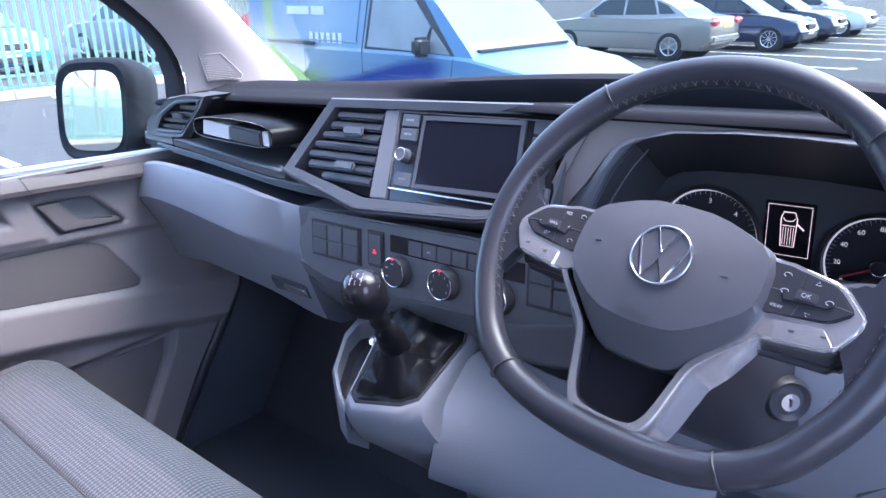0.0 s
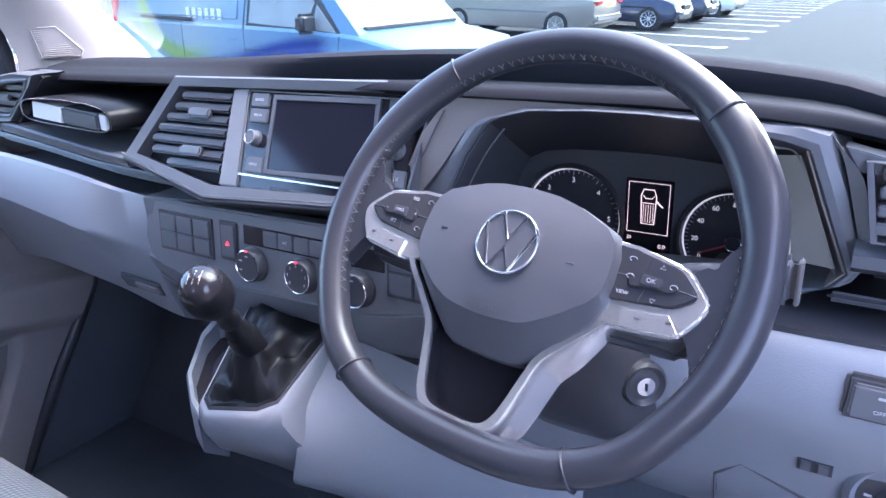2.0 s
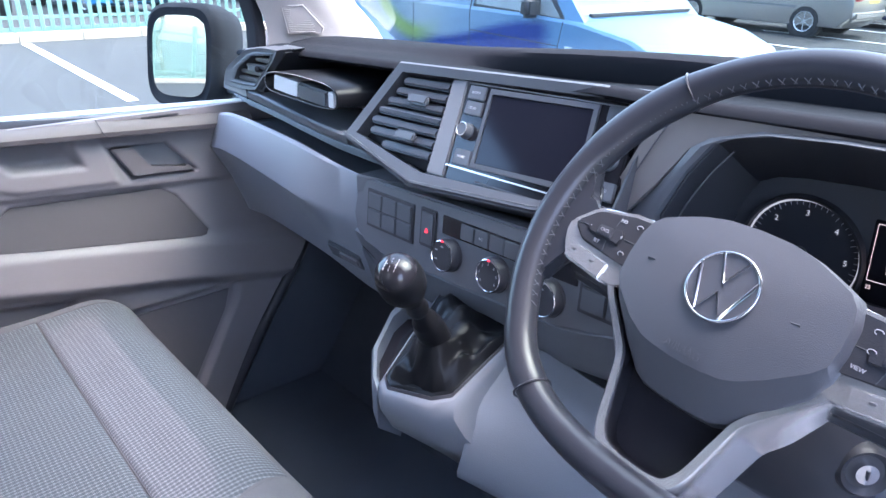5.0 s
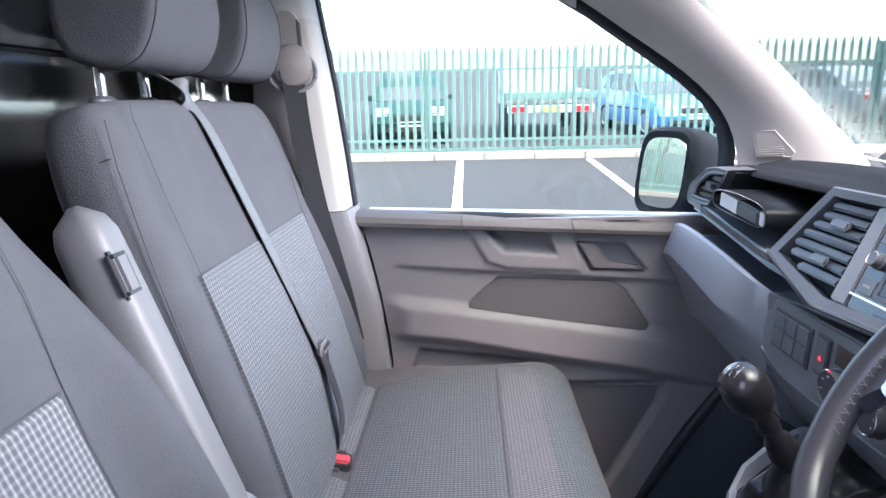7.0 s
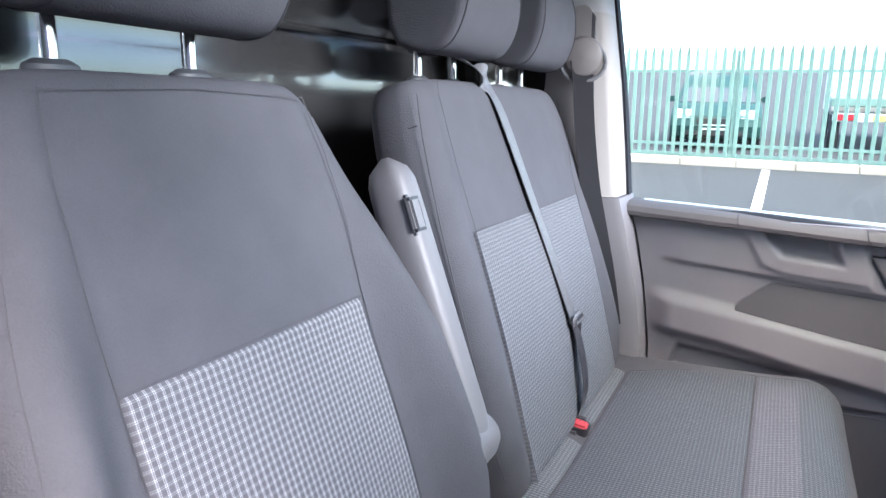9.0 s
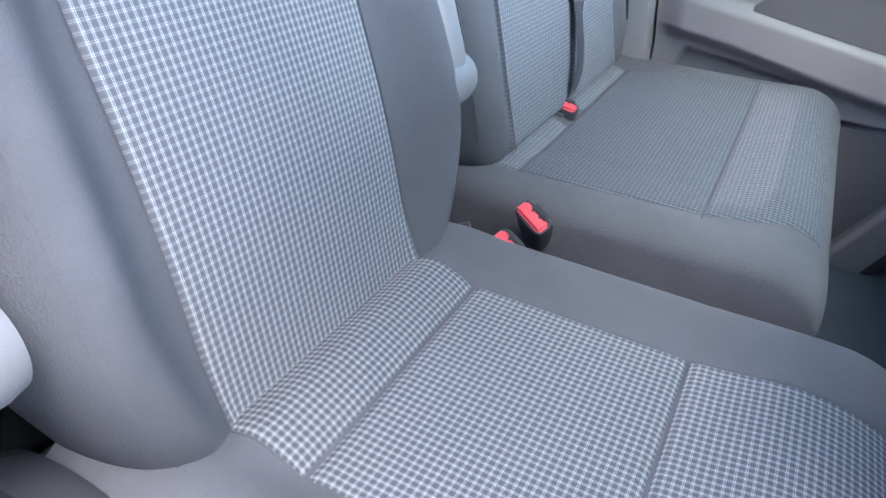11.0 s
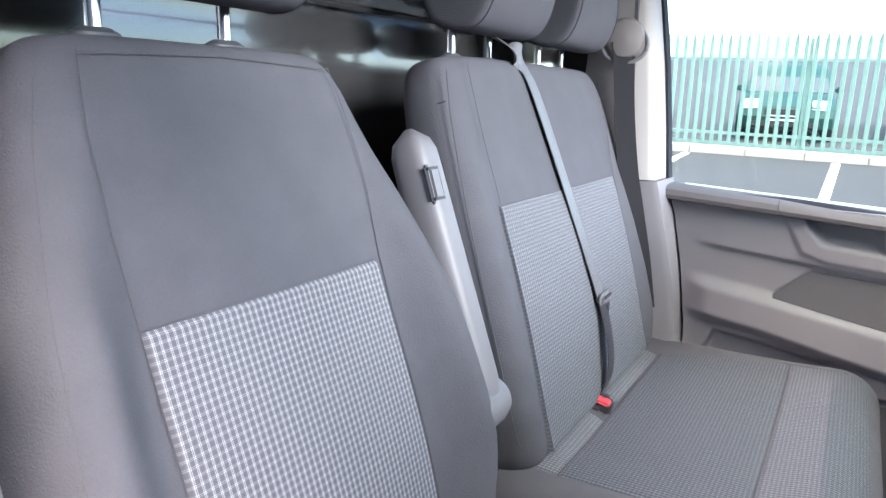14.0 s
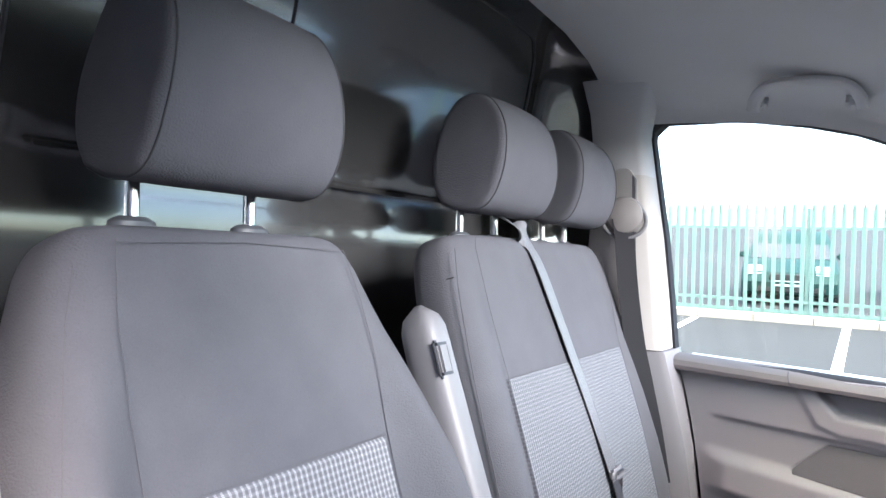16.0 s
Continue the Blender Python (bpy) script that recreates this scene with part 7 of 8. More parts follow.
def livery():
    """The parked van's paint: sky blue fading to white along the flank, a deep blue sweep below, a lime swirl at the tail."""
    m = material("livery_paint", (0.1, 0.4, 0.8), 0.35, 0.0, grain=(40, 0.0), blotch=0.03, coat=0.15, scale=1.0, spec=0.3)
    n, l = m.node_tree.nodes, m.node_tree.links
    b = n["Principled BSDF"]
    co = n.new("ShaderNodeTexCoord")
    sep = n.new("ShaderNodeSeparateXYZ")
    l.new(co.outputs["Object"], sep.inputs[0])
    def ramp(src, stops):
        r = n.new("ShaderNodeValToRGB")
        e = r.color_ramp.elements
        e[0].position, e[0].color = stops[0][0], (*stops[0][1], 1)
        e[1].position, e[1].color = stops[-1][0], (*stops[-1][1], 1)
        for p, c in stops[1:-1]:
            x = e.new(p)
            x.color = (*c, 1)
        l.new(src, r.inputs[0])
        return r.outputs["Color"]
    def maths(kind, a, c):
        o = n.new("ShaderNodeMath")
        o.operation = kind
        for k, v in enumerate((a, c)):
            if isinstance(v, (int, float)):
                o.inputs[k].default_value = v
            else:
                l.new(v, o.inputs[k])
        return o.outputs[0]
    along = maths("MULTIPLY_ADD", sep.outputs["Y"], 0.2273)
    along.node.inputs[2].default_value = 0.5
    upper = ramp(along, [(0.0, (0.03, 0.15, 0.36)), (0.12, (0.18, 0.28, 0.39)), (0.30, (0.34, 0.40, 0.45)), (0.42, (0.22, 0.32, 0.43)), (0.60, (0.13, 0.25, 0.40)), (0.75, (0.12, 0.25, 0.42)), (1.0, (0.21, 0.32, 0.44))])
    # deep blue sweep: a wave along the flank
    wave = maths("SINE", maths("MULTIPLY", sep.outputs["Y"], 1.9), 0.0)
    edge = maths("SUBTRACT", maths("MULTIPLY_ADD", wave, 0.14), sep.outputs["Z"])
    edge.node.inputs[0].links[0].from_node.inputs[2].default_value = 0.90
    low = n.new("ShaderNodeMapRange")
    l.new(edge, low.inputs["Value"])
    low.inputs["From Min"].default_value, low.inputs["From Max"].default_value = -0.02, 0.06
    ahead = n.new("ShaderNodeMapRange")
    l.new(sep.outputs["Y"], ahead.inputs["Value"])
    ahead.inputs["From Min"].default_value, ahead.inputs["From Max"].default_value = 0.95, 0.75
    behind = n.new("ShaderNodeMapRange")
    l.new(sep.outputs["Y"], behind.inputs["Value"])
    behind.inputs["From Min"].default_value, behind.inputs["From Max"].default_value = -1.45, -1.0
    mix = n.new("ShaderNodeMix")
    mix.data_type = "RGBA"
    l.new(maths("MULTIPLY", low.outputs[0], maths("MULTIPLY", ahead.outputs[0], behind.outputs[0])), mix.inputs["Factor"])
    l.new(upper, mix.inputs["A"])
    mix.inputs["B"].default_value = (0.012, 0.04, 0.24, 1)
    # lime swirl round the tail
    rad = maths("SQRT", maths("ADD", maths("POWER", maths("ADD", sep.outputs["Y"], 0.95), 2.0), maths("POWER", maths("SUBTRACT", sep.outputs["Z"], 1.55), 2.0)), 0.0)
    sw = n.new("ShaderNodeMapRange")
    l.new(maths("ABSOLUTE", maths("SUBTRACT", rad, 0.80), 0.0), sw.inputs["Value"])
    sw.inputs["From Min"].default_value, sw.inputs["From Max"].default_value = 0.13, 0.03
    tail = n.new("ShaderNodeMapRange")
    l.new(sep.outputs["Y"], tail.inputs["Value"])
    tail.inputs["From Min"].default_value, tail.inputs["From Max"].default_value = -0.55, -1.0
    mix2 = n.new("ShaderNodeMix")
    mix2.data_type = "RGBA"
    l.new(maths("MULTIPLY", sw.outputs[0], tail.outputs[0]), mix2.inputs["Factor"])
    l.new(mix.outputs["Result"], mix2.inputs["A"])
    mix2.inputs["B"].default_value = (0.24, 0.36, 0.10, 1)
    l.new(mix2.outputs["Result"], b.inputs["Base Color"])
    return m


# ground with bays and kerb
bm = bmesh.new()
xs = [-600, -120, -40, -20, -12.6, -8, -4, 0, 4, 10, 20, 40, 120, 600]
ys = [-600, -120, -40, -20, -10, -5, 0, 5, 10, 20, 40, 60, 120, 600]
rows = [[bm.verts.new(OUT @ Vector((x, y, 0.0 if x > -60 else 0.0))) for x in xs] for y in ys]
for i in range(len(ys) - 1):
    for j in range(len(xs) - 1):
        bm.faces.new((rows[i][j], rows[i][j + 1], rows[i + 1][j + 1], rows[i + 1][j]))
solid("ground", bm, M["asphalt"], "worn grey asphalt of the car park", "ground", "structure")


def ground_line(x0, y0, x1, y1, w=0.10):
    a, b = Vector((x0, y0, 0)), Vector((x1, y1, 0))
    s = (b - a).normalized().cross(Vector((0, 0, 1))) * w / 2
    bm = bmesh.new()
    loft(bm, [[OUT @ (p + Vector((0, 0, h))) for p in (a - s, a + s, b + s, b - s)] for h in (-0.01, 0.006)])
    return solid("bay_line", bm, M["line"], "white painted parking bay line", "road marking", "structure", "bay lines")


for k in range(-3, 7):
    ground_line(-11.9, 0.33 + 2.32 * k, -7.1, 0.33 + 2.32 * k, 0.12)
for k in range(14):
    y = 14.3 + 2.42 * k
    ground_line(-7.4, y, -2.6, y)
    ground_line(-2.75, y - 0.22, -2.6, y + 0.22, 0.12)

bm = bmesh.new()
for k in range(54):
    y0 = -34 + 0.915 * k
    box((-12.16, y0 + 0.455, 0.06), (0.24, 0.908, 0.14), 0.015, 2, bm=bm)
bmesh.ops.transform(bm, matrix=OUT, verts=bm.verts)
solid("kerb", bm, M["kerb"], "pale concrete kerb stones along the fence", "kerb", "structure")

# palisade fence
fence = new("palisade_fence")
fence.matrix_world = OUT @ Matrix.Translation((-12.55, 0, 0.10))
tagged(fence, "green steel palisade fence with pointed pales", "fence")


def local_part(name, bm, mat, parent, m=None, label="", angle=38):
    ob = new(name, finish(bm, name, mat, angle))
    ob.parent = parent
    if m is not None:
        ob.matrix_basis = m
    if label:
        tagged(ob, label)
    return ob


bm = bmesh.new()
prof = [(-0.034, 0.0), (-0.024, 0.012), (-0.010, 0.004), (0.0, 0.014), (0.010, 0.004), (0.024, 0.012), (0.034, 0.0)]

rings = []
for z, m_ in ((0.02, 1.0), (1.80, 1.0), (1.86, 0.62), (1.93, 0.10)):
    rings.append([(y_, x_ * m_, z) for x_, y_ in prof] + [(y_ - 0.003, x_ * m_, z) for x_, y_ in prof[::-1]])
loft(bm, rings)
pale = local_part("pale", bm, M["fence"], fence, Matrix.Translation((0.03, -33.6, 0)))
for k in range(1, 299):
    o = new("pale", pale.data)
    o.parent = fence
    o.matrix_basis = Matrix.Translation((0.03, -33.6 + 0.149 * k, 0.004 * math.sin(k * 2.3)))
for z in (0.22, 1.50):
    bm = box((0, -10.0, z), (0.05, 47.2, 0.05), 0.004)
    local_part("rail", bm, M["fence"], fence)
local_part("gravel_board", box((0.01, -10.0, 0.0), (0.03, 47.2, 0.14), 0.004), M["fence"], fence)
for k in range(18):
    local_part("post", box((-0.06, -33.3 + 2.75 * k, 0.92), (0.10, 0.055, 1.84), 0.004), M["fence"], fence)


# cars
def wheel_at(parent, x, y, r, side, spokes=10):
    t = Matrix.Translation((x, y, r)) @ Matrix.Rotation(radians(90) * side, 4, "Y")
    w = local_part("wheel", lathe([(r * 0.62, -0.10), (r * 0.94, -0.10), (r, -0.06), (r, 0.06), (r * 0.94, 0.10), (r * 0.66, 0.10), (r * 0.62, 0.07)], t, 32), M["tyre"], parent)
    local_part("rim", lathe([(r * 0.70, 0.085), (r * 0.66, 0.104), (r * 0.60, 0.090), (r * 0.58, 0.02), (0.0, 0.01)], t, 32), M["alloy"] if spokes else M["tyre"], w)
    bm = bmesh.new()
    for k in range(spokes or 6):
        a = 2 * math.pi * k / (spokes or 6)
        box((r * 0.33 * math.cos(a), r * 0.33 * math.sin(a), 0.075), (r * 0.56, r * 0.085, 0.025), 0.006, 1, Matrix.Rotation(a, 4, "Z"), bm)
    lathe([(0.0, 0.05), (r * 0.15, 0.05), (r * 0.13, 0.095), (0.0, 0.098)], Matrix(), 16, bm)
    bmesh.ops.transform(bm, matrix=t, verts=bm.verts)
    local_part("spokes", bm, M["alloy"], w)


def car(name, m, L, W, body, roof, mat, label, wheels, r=0.31, clad=None, spokes=10):
    """A parked car: body and roof as side outlines (length, height); lofted over the width."""
    ob = new(name)
    ob.matrix_world = m
    tagged(ob, label, "van" if "van" in name else "car", "parked vehicles")
    hw = W / 2
    bm = bmesh.new()
    rings = []
    cz_ = 0.55
    for x, k, dz in ((-hw, 0.965, -0.015), (-hw + 0.02, 0.985, -0.006), (-hw + 0.10, 1.0, 0.0), (-hw * 0.4, 1.012, 0.006), (hw * 0.4, 1.012, 0.006), (hw - 0.10, 1.0, 0.0), (hw - 0.02, 0.985, -0.006), (hw, 0.965, -0.015)):
        rings.append([(x, y * k, (z - cz_) * lerp(0.9, 1.0, (k - 0.965) / 0.047) + cz_) for y, z in body])
    loft(bm, rings)
    local_part("body", bm, mat, ob, angle=30)
    bm = bmesh.new()
    zb, zt = min(z for y, z in roof), max(z for y, z in roof)
    rings = []
    def wid(z):
        return lerp(hw - 0.035, hw - 0.19, ((z - zb) / (zt - zb)) ** 1.3)
    for s, k in ((-1, 1.0), (-0.93, 1.0), (0.0, 1.01), (0.93, 1.0), (1, 1.0)):
        rings.append([(s * wid(z) * (1 if abs(s) == 1 else 1.0), y, z + (0.018 if abs(s) < 1 and z > zb + 0.2 else 0)) for y, z in roof])
    loft(bm, rings)
    local_part("roof", bm, mat, ob, angle=30)
    for y in wheels:
        for s in (-1, 1):
            bm = bmesh.new()
            lathe([(0.0, -0.16), (r * 1.16, -0.16), (r * 1.16, 0.0), (0.0, 0.004)], Matrix.Translation((s * (hw - 0.012), y, r)) @ Matrix.Rotation(radians(90) * s, 4, "Y"), 28, bm)
            local_part("wheel_arch", bm, M["tyre"], ob)
            wheel_at(ob, s * (hw - 0.085), y, r, s, spokes)
    ob["wid"] = 0.0
    del ob["wid"]
    return ob, wid, hw


def glazing(ob, wid, poly, s, name="side_window", mat=None, proud=0.006):
    bm = bmesh.new()
    loft(bm, [[(s * (wid(z) - 0.02), y, z) for y, z in poly], [(s * (wid(z) + proud), y, z) for y, z in poly]])
    return local_part(name, bm, mat or M["tint"], ob)


def cross_pane(ob, wid, a, b, name, mat, inset=0.06, proud=0.012):
    """A pane across the car between two points of its outline."""
    (y0, z0), (y1, z1) = a, b
    n_ = Vector((0, z1 - z0, -(y1 - y0))).normalized() * proud
    if n_.z < 0:
        n_ = -n_
    bm = bmesh.new()
    q = [Vector((s * (wid(z) - inset), y, z)) for s, y, z in ((-1, y0, z0), (1, y0, z0), (1, y1, z1), (-1, y1, z1))]
    mid = [q[0], q[1], q[2], q[3]]
    loft(bm, [[p - n_ for p in mid], [p + n_ for p in mid]])
    return local_part(name, bm, mat, ob)


# the blue service van beside us
VAN = OUT @ Matrix.Translation((-4.5, 6.02, 0.0)) @ Matrix.Rotation(radians(-90), 4, "Z")
BV = [(-2.19, 0.42), (-2.20, 0.75), (-2.15, 1.05), (-1.9, 1.10), (0.55, 1.10), (1.20, 1.08), (1.75, 0.99), (2.05, 0.86), (2.18, 0.66), (2.20, 0.40), (2.1, 0.25), (1.7, 0.22), (-2.0, 0.25)]
RV = [(-2.14, 1.04), (-2.08, 1.55), (-2.02, 1.74), (-1.90, 1.81), (-0.6, 1.84), (0.15, 1.80), (0.45, 1.72), (0.80, 1.45), (1.22, 1.05)]
blue = livery()
van, vw, vh = car("service_van", VAN, 4.4, 1.80, BV, RV, blue, "blue small panel van with white and lime livery", (-1.30, 1.36), 0.32)
dark = M["black"]
for s in (-1, 1):
    g = glazing(van, vw, [(-0.10, 1.10), (0.62, 1.08), (0.70, 1.30), (0.36, 1.64), (0.10, 1.70), (-0.06, 1.70)], s, "door_window", M["van_glass"])
    glazing(van, vw, [(-0.14, 1.06), (1.02, 1.05), (0.42, 1.70), (0.12, 1.745), (-0.10, 1.745)], s, "window_surround", dark, 0.003)
    glazing(van, vw, [(0.68, 1.08), (0.96, 1.065), (0.73, 1.28)], s, "quarter_window", M["van_glass"])
    bm = box((s * 0.985, 0.72, 1.135), (0.20, 0.11, 0.17), 0.035, 3)
    local_part("door_mirror", bm, dark, van)
    for y in (-0.28, 0.02):
        local_part("door_handle", box((s * 0.90, y - (0.0 if y > -0.2 else 0.04), 0.955), (0.035, 0.16, 0.035), 0.012, 2), blue, van)
    local_part("slide_rail", box((s * 0.892, -1.25, 1.10), (0.02, 0.80, 0.035), 0.006, 1), dark, van)
    for pts in ([(-0.14, 1.74), (-0.145, 1.05), (-0.13, 0.30)], [(1.02, 1.04), (0.98, 0.80), (0.90, 0.33)], [(-1.02, 1.05), (-1.02, 0.32)], [(-0.14, 0.86), (0.98, 0.84)]):
        local_part("panel_gap", tube([(s * (vw(z) + 0.004 if z > 1.06 else 0.897), y, z) for y, z in pts], 0.006, 5), dark, van)
    for pts in ([(-1.95, 1.13), (-1.95, 1.60), (-1.80, 1.68), (-0.30, 1.70), (-0.26, 1.66), (-0.26, 1.13), (-1.95, 1.13)],):
        local_part("swage", tube([(s * (vw(z) + 0.001), y, z) for y, z in pts], 0.008, 5), blue, van)
    local_part("indicator", box((s * 0.893, 1.10, 0.84), (0.02, 0.10, 0.035), 0.008, 2), M["lampglass"], van)
    # the trade name stands as plain bars
    for y0, w_ in ((-1.38, 0.36), (-0.98, 0.20)):
        local_part("lettering_bar", box((s * (vw(1.42) + 0.004), y0 + w_ / 2, 1.42), (0.004, w_, 0.085), 0.001), M["white"], van)
    for k in range(6):
        local_part("lettering_bar", box((s * (vw(1.16) + 0.004), -0.95 + 0.09 * k, 1.16), (0.004, 0.05, 0.10), 0.001), M["white"], van)
    local_part("tail_lamp", box((s * 0.83, -2.12, 1.16), (0.10, 0.10, 0.42), 0.03, 2), M["lampred"], van)
    local_part("head_lamp", box((s * 0.68, 2.02, 0.74), (0.36, 0.26, 0.17), 0.05, 3, Matrix.Rotation(radians(-22), 4, "X")), M["lampglass"], van)
cross_pane(van, vw, (1.16, 1.10), (0.50, 1.685), "windscreen", M["van_glass"], 0.05)
local_part("dash_shade", box((0, 1.10, 1.10), (1.5, 0.2, 0.03), 0.01), dark, van)
local_part("bumper", box((0, 2.12, 0.45), (1.66, 0.20, 0.34), 0.06, 3), blue, van)
local_part("grille", box((0, 2.16, 0.66), (0.80, 0.12, 0.12), 0.03, 2), dark, van)
local_part("bonnet_bar", box((-0.35, 1.80, 0.915), (0.40, 0.10, 0.010), 0.002, 1, Matrix.Rotation(radians(-20), 4, "X")), M["white"], van)

# saloon, hatchback and more in the far bays: noses along local +Y
SB = [(-2.25, 0.45), (-2.28, 0.70), (-2.22, 0.95), (-1.75, 1.00), (-1.0, 0.96), (0.95, 0.93), (1.7, 0.84), (2.15, 0.70), (2.27, 0.52), (2.22, 0.30), (1.9, 0.20), (-2.0, 0.22)]
SR = [(-1.72, 0.95), (-1.35, 1.17), (-0.85, 1.38), (-0.2, 1.45), (0.2, 1.42), (0.55, 1.28), (1.08, 0.92)]
HB = [(-1.98, 0.45), (-2.04, 0.75), (-1.98, 0.95), (-1.0, 0.97), (0.85, 0.95), (1.55, 0.86), (1.95, 0.70), (2.06, 0.50), (2.0, 0.28), (1.7, 0.20), (-1.8, 0.22)]
HR = [(-1.97, 0.92), (-1.80, 1.25), (-1.55, 1.42), (-0.9, 1.48), (-0.1, 1.46), (0.38, 1.30), (0.98, 0.93)]


def parked(name, m, kind, mat, label, nose="plain", spokes=10):
    B_, R_ = (SB, SR) if kind == "saloon" else (HB, HR)
    wb_ = (-1.32, 1.36) if kind == "saloon" else (-1.25, 1.30)
    ob, w_, h_ = car(name, m, 4.5, 1.76, B_, R_, mat, label, wb_, 0.315, None, spokes)
    for s in (-1, 1):
        if kind == "saloon":
            wins = ([(-0.10, 0.98), (0.86, 0.97), (0.46, 1.28), (0.14, 1.38), (-0.10, 1.39)], [(-0.95, 1.00), (-0.16, 0.985), (-0.16, 1.39), (-0.80, 1.34)], [(-1.38, 1.03), (-1.01, 1.01), (-0.88, 1.31), (-1.18, 1.20)])
        else:
            wins = ([(-0.16, 0.99), (0.80, 0.97), (0.36, 1.26), (0.04, 1.41), (-0.14, 1.41)], [(-0.92, 1.0), (-0.22, 0.99), (-0.20, 1.41), (-0.86, 1.42)], [(-1.55, 1.02), (-0.98, 1.01), (-0.92, 1.41), (-1.36, 1.36)])
        for p in wins:
            glazing(ob, w_, p, s)
        local_part("side_strip", box((s * 0.872, 0.05, 0.60), (0.02, 2.3, 0.055), 0.01, 1), M["tyre"] if kind == "hatch" else M["strip"], ob)
        for y in (-0.02, -0.85):
            local_part("door_handle", box((s * 0.872, y - 0.10, 0.83), (0.03, 0.17, 0.03), 0.01, 1), mat, ob)
        for pts in ([(0.88, 0.92), (0.85, 0.30)], [(-0.13, 0.96), (-0.13, 0.28)], [(-1.0, 0.96), (-0.92, 0.45)]):
            local_part("panel_gap", tube([(s * 0.862, y, z) for y, z in pts], 0.006, 5), M["tyre"], ob)
        local_part("tail_lamp", box((s * 0.68, B_[1][0] + 0.10, 0.86), (0.36, 0.26, 0.17), 0.04, 2), M["lampred"], ob)
        local_part("lamp_strip", box((s * 0.70, B_[1][0] + 0.10, 0.89), (0.37, 0.27, 0.06), 0.02, 2), M["lampglass"], ob)
        local_part("head_lamp", box((s * 0.62, B_[-4][0] - 0.24, 0.70), (0.40, 0.34, 0.17), 0.06, 3, Matrix.Rotation(radians(-18), 4, "X")), M["lampglass"], ob)
        local_part("door_mirror", box((s * 0.95, 0.68, 0.99), (0.17, 0.11, 0.12), 0.03, 2), mat, ob)
    cross_pane(ob, w_, R_[-1], R_[-2], "windscreen", M["tint"], 0.07)
    cross_pane(ob, w_, R_[0], R_[1], "rear_window", M["tint"], 0.09)
    y1 = max(y for y, z in B_)
    y0 = min(y for y, z in B_)
    local_part("grille", box((0, y1 - 0.03, 0.60), (0.70, 0.10, 0.14), 0.02, 1), M["tyre"], ob)
    local_part("lower_grille", box((0, y1 - 0.06, 0.36), (1.3, 0.12, 0.14), 0.03, 1), M["tyre"], ob)
    local_part("rear_plate", box((0, y0 - 0.0, 0.78), (0.50, 0.04, 0.11), 0.004, 1), M["plate_y"], ob)
    local_part("front_plate", box((0, y1 + 0.005, 0.48), (0.50, 0.02, 0.11), 0.004, 1), M["plate_w"], ob)
    local_part("rear_bumper", box((0, y0 + 0.06, 0.50), (1.70, 0.20, 0.24), 0.07, 3), mat, ob)
    return ob


def in_bay(x, y, yaw):
    return OUT @ Matrix.Translation((x, y, 0)) @ Matrix.Rotation(radians(yaw), 4, "Z")


parked("saloon_car", in_bay(-7.65, 17.15, 90), "saloon", paint("silver_paint", (0.33, 0.31, 0.29), 0.6), "silver saloon parked with its tail to the aisle", spokes=6)
parked("hatchback_car", in_bay(-6.55, 20.8, -90), "hatch", paint("navy_paint", (0.012, 0.018, 0.05), 0.3), "dark navy hatchback parked nose to the aisle")
parked("hatchback_car", in_bay(-6.6, 24.3, -90), "hatch", paint("dark_paint", (0.03, 0.035, 0.06), 0.3), "dark blue hatchback in a far bay")
parked("hatchback_car", in_bay(-6.4, 27.6, -90), "hatch", paint("pale_paint", (0.55, 0.55, 0.54), 0.4), "pale silver hatchback in a far bay")
parked("hatchback_car", in_bay(-8.4, 8.7, 90), "hatch", paint("gunmetal_paint", (0.10, 0.10, 0.11), 0.4), "dark grey hatchback nose to the fence")
# behind the fence
parked("hatchback_car", in_bay(-16.6, -0.9, -86), "hatch", material("teal_paint", (0.012, 0.050, 0.045), 0.6, grain=(40, 0.0), blotch=0.05, scale=1.0, spec=0.2), "dark green hatchback behind the fence")
parked("hatchback_car", in_bay(-17.2, 5.2, -80), "hatch", paint("sky_paint", (0.05, 0.30, 0.65), 0.2), "bright blue hatchback behind the fence")
parked("saloon_car", in_bay(-17.6, 9.6, 100), "saloon", paint("grey_paint", (0.22, 0.23, 0.24), 0.4), "grey saloon parked behind the fence")
lorry = new("flatbed_lorry")
lorry.matrix_world = in_bay(-17.5, 2.3, 90)
tagged(lorry, "white flatbed lorry seen from behind through the fence", "lorry", "parked vehicles")
local_part("bed", box((0, -1.0, 1.0), (2.0, 3.0, 0.16), 0.02), M["fence"], lorry)
local_part("cab", box((0, 1.4, 1.35), (1.9, 1.5, 1.6), 0.12, 3), M["render_wall"], lorry)
local_part("tail_board", box((0, -2.5, 0.72), (1.9, 0.05, 0.16), 0.01), M["plate_w"], lorry)
for s in (-1, 1):
    local_part("tail_lamp", box((s * 0.72, -2.54, 0.72), (0.36, 0.03, 0.12), 0.01), M["lampred"], lorry)
    for y in (-1.4, 1.3):
        wheel_at(lorry, s * 0.85, y, 0.36, s, 0)
local_part("rear_plate", box((0, -2.55, 0.72), (0.52, 0.02, 0.11), 0.003), M["plate_y"], lorry)


# trees behind the car park, in thin autumn leaf
def leaf_material(name, color):
    m = material(name, color, 0.7, grain=(40, 0.0), blotch=0.3, scale=1.2)
    m.node_tree.nodes["Principled BSDF"].inputs["Subsurface Weight"].default_value = 0.0
    return m


LEAF = [leaf_material("leaf_ochre", (0.30, 0.19, 0.05)), leaf_material("leaf_green", (0.07, 0.10, 0.03))]


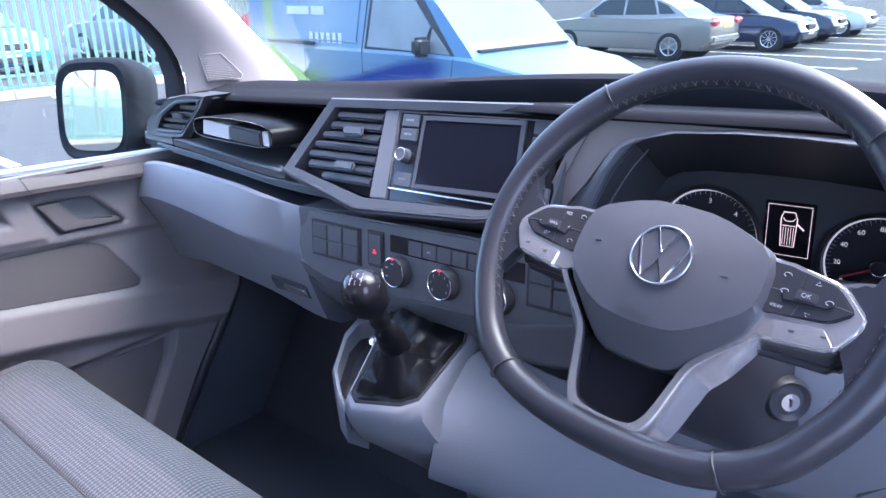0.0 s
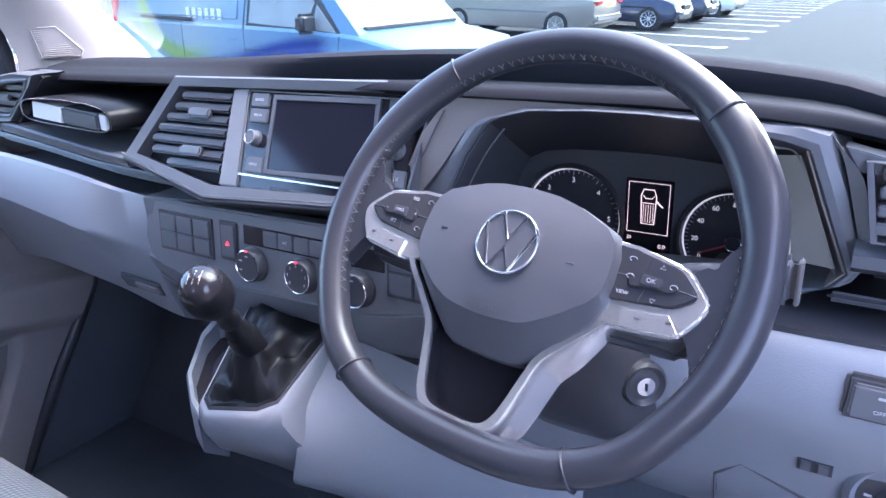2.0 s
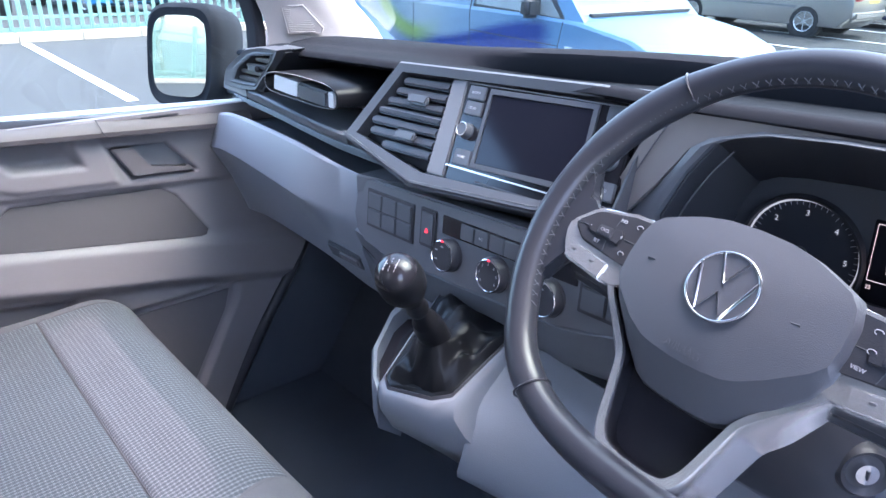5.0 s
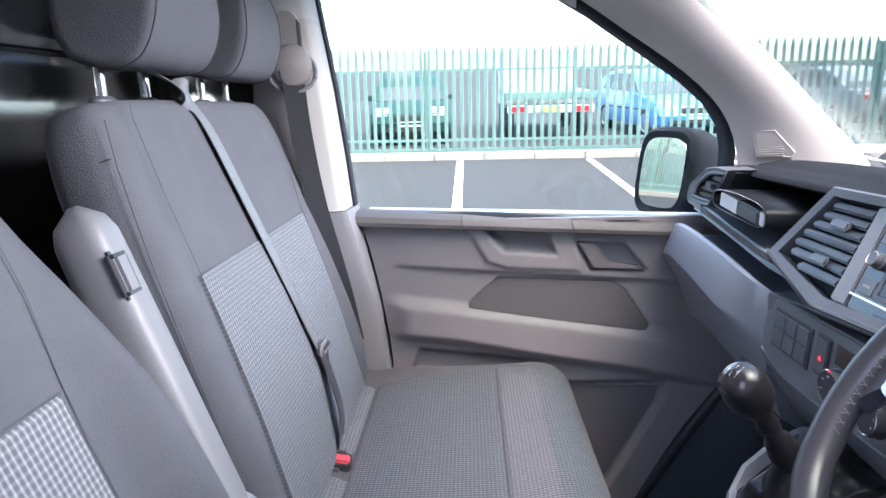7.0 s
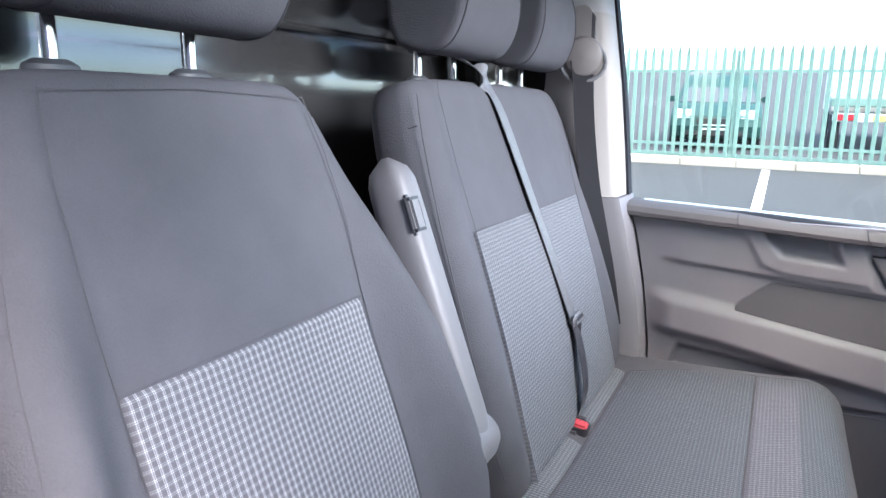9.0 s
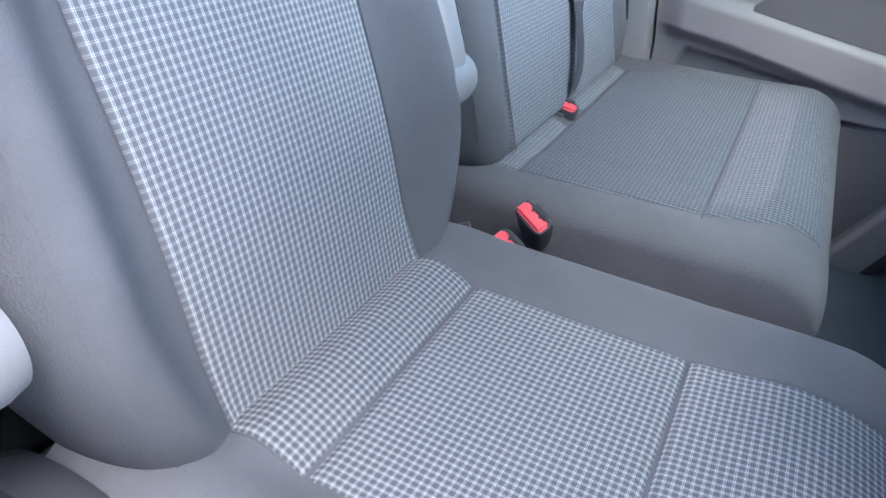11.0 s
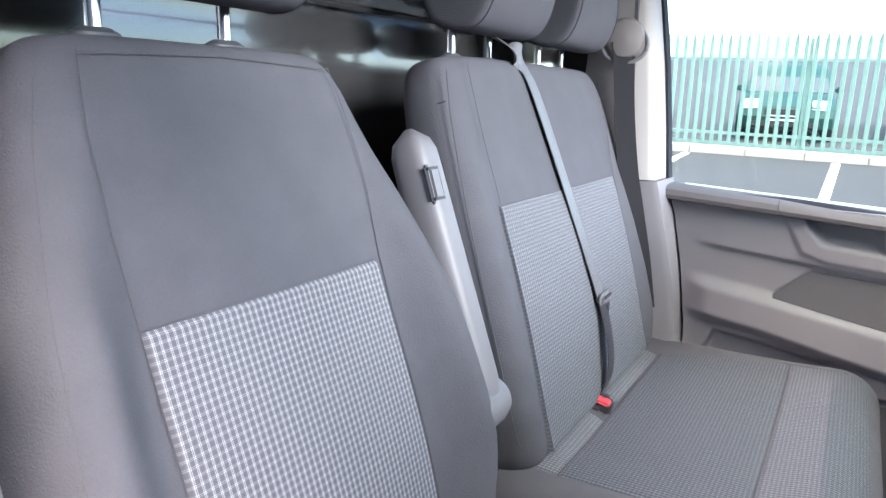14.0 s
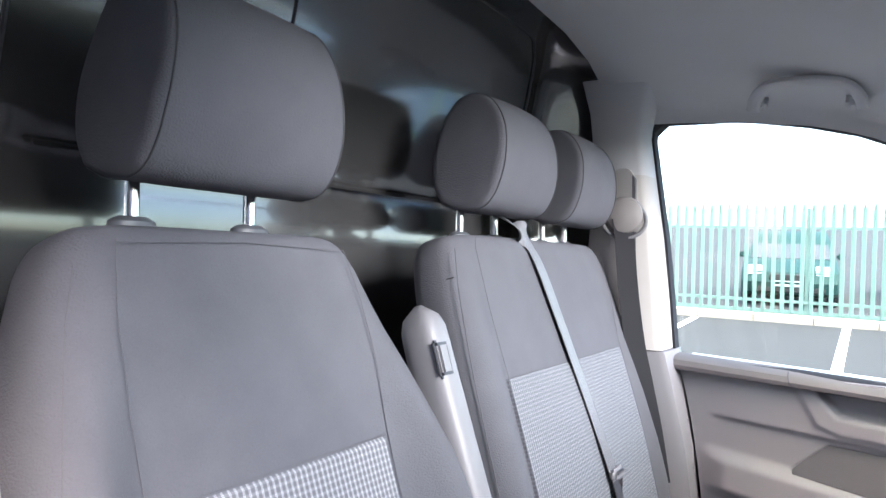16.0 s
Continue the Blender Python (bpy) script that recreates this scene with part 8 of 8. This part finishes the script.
def tree(x, y, h, seed, mat):
    rnd = random.Random(seed)
    t = new("tree")
    t.matrix_world = OUT @ Matrix.Translation((x, y, 0))
    tagged(t, "small autumn tree with thin ochre and green leaf", "tree", "trees by the fence")
    bm = bmesh.new()
    tips = []
    def limb(p, d, l_, r_, depth):
        pts, rs = [p], [r_]
        for k in range(4):
            d = (d + Vector((rnd.uniform(-0.22, 0.22), rnd.uniform(-0.22, 0.22), rnd.uniform(-0.02, 0.16)))).normalized()
            p = p + d * l_ / 4
            pts.append(p)
            rs.append(r_ * (1 - 0.15 * (k + 1)))
            if depth and k:
                limb(p, (d + Vector((rnd.uniform(-1, 1), rnd.uniform(-1, 1), rnd.uniform(0.0, 0.6)))).normalized(), l_ * rnd.uniform(0.45, 0.65), rs[-1] * 0.6, depth - 1)
        tube(pts, rs, 6, bm)
        tips.extend(pts[2:])
    limb(Vector((0, 0, -0.1)), Vector((0, 0, 1)), h * 0.62, 0.10, 3)
    local_part("trunk", bm, M["bark"], t)
    verts, faces = [], []
    for p in tips:
        for k in range(22):
            c = p + Vector((rnd.gauss(0, 0.22), rnd.gauss(0, 0.22), rnd.gauss(0, 0.2)))
            a = Vector((rnd.uniform(-1, 1), rnd.uniform(-1, 1), rnd.uniform(-1, 1))).normalized() * rnd.uniform(0.05, 0.10)
            b = a.orthogonal().normalized() * rnd.uniform(0.03, 0.06)
            i = len(verts)
            verts += [c - a, c + b, c + a, c - b]
            faces.append((i, i + 1, i + 2, i + 3))
    me = bpy.data.meshes.new("crown")
    me.from_pydata([tuple(v) for v in verts], [], faces)
    me.materials.append(mat)
    o = new("crown", me)
    o.parent = t


for k, (x, y, h) in enumerate(((-14.2, -17.0, 5.5), (-14.8, -20.5, 6.0), (-16.5, -18.5, 5.4), (-14.6, -24.0, 6.5), (-17.5, -23.5, 6.5), (-14.4, -13.6, 4.4), (-17.0, -27.0, 7.0), (-14.5, -28.5, 6.5))):
    tree(x, y, h, 40 + k, LEAF[k % 2])

# lamp post by the fence
lp = new("lamp_post")
lp.matrix_world = OUT @ Matrix.Translation((-13.6, 12.4, 0))
tagged(lp, "grey steel lamp post beyond the fence", "lamp post")
local_part("column", tube([(0, 0, 0), (0, 0, 3), (0, 0, 6.5)], [0.08, 0.07, 0.05], 10), M["alloy"], lp)
local_part("lantern", box((0.3, 0, 6.5), (0.7, 0.22, 0.10), 0.03), M["alloy"], lp)

# ---- loose things ----
book = thing("document_wallet", (-0.47, 1.05, 1.385), "black stitched leather document wallet with white pages on the shelf", "wallet")
def wallet(y, m_, k):
    """The wallet's flattened outline at depth y, scaled by m_."""
    out = []
    for n in range(40):
        a = 2 * math.pi * n / 40
        c, s = math.cos(a), math.sin(a)
        u = 0.120 * math.copysign(abs(c) ** 0.34, c)
        h = lerp(0.0175, 0.0205, (u + 0.12) / 0.24) * math.copysign(abs(s) ** 0.55, s)
        lean = lerp(1.4215, 1.4125, (u + 0.12) / 0.24) + 0.006 * (1 - (u / 0.12) ** 2) * (s > 0)
        out.append((-0.462 + k + u * m_, y + 0.03 * (u + 0.12), lean + h * m_))
    return out
bm = bmesh.new()
loft(bm, [wallet(0.985, 0.93, 0), wallet(0.968, 0.94, 0), wallet(0.965, 0.97, 0), wallet(0.966, 1.0, 0), wallet(1.02, 1.0, 0.012), wallet(1.10, 0.97, 0.030), wallet(1.15, 0.90, 0.040)], True, False)
cov = part("cover", bm, M["boot"], book, "black leather cover", 60)
bm = bmesh.new()
edge = wallet(0.9652, 0.965, 0)
for p, q in zip(edge, edge[1:] + edge[:1]):
    a, b = Vector(p), Vector(q)
    for k in range(max(1, int((b - a).length / 0.0045))):
        n_ = max(1, int((b - a).length / 0.0045))
        tube([a.lerp(b, (k + 0.15) / n_), a.lerp(b, (k + 0.75) / n_)], 0.0006, 4, bm=bm)
part("stitching", bm, M["print"], cov, "pale stitches")
part("page_block", prism([(-0.560, 1.408), (-0.475, 1.402), (-0.470, 1.428), (-0.553, 1.435)], "y", 0.972, 1.08, 0.001), M["paper"], book, "white page block")
part("booklet", prism([(-0.474, 1.401), (-0.376, 1.396), (-0.374, 1.423), (-0.470, 1.430)], "y", 0.971, 1.08, 0.004, 3), M["dash_mid"], book, "dark booklet")
part("page_block", prism([(-0.374, 1.398), (-0.356, 1.397), (-0.355, 1.420), (-0.373, 1.423)], "y", 0.974, 1.08, 0.001), M["paper"], book, "white page block")
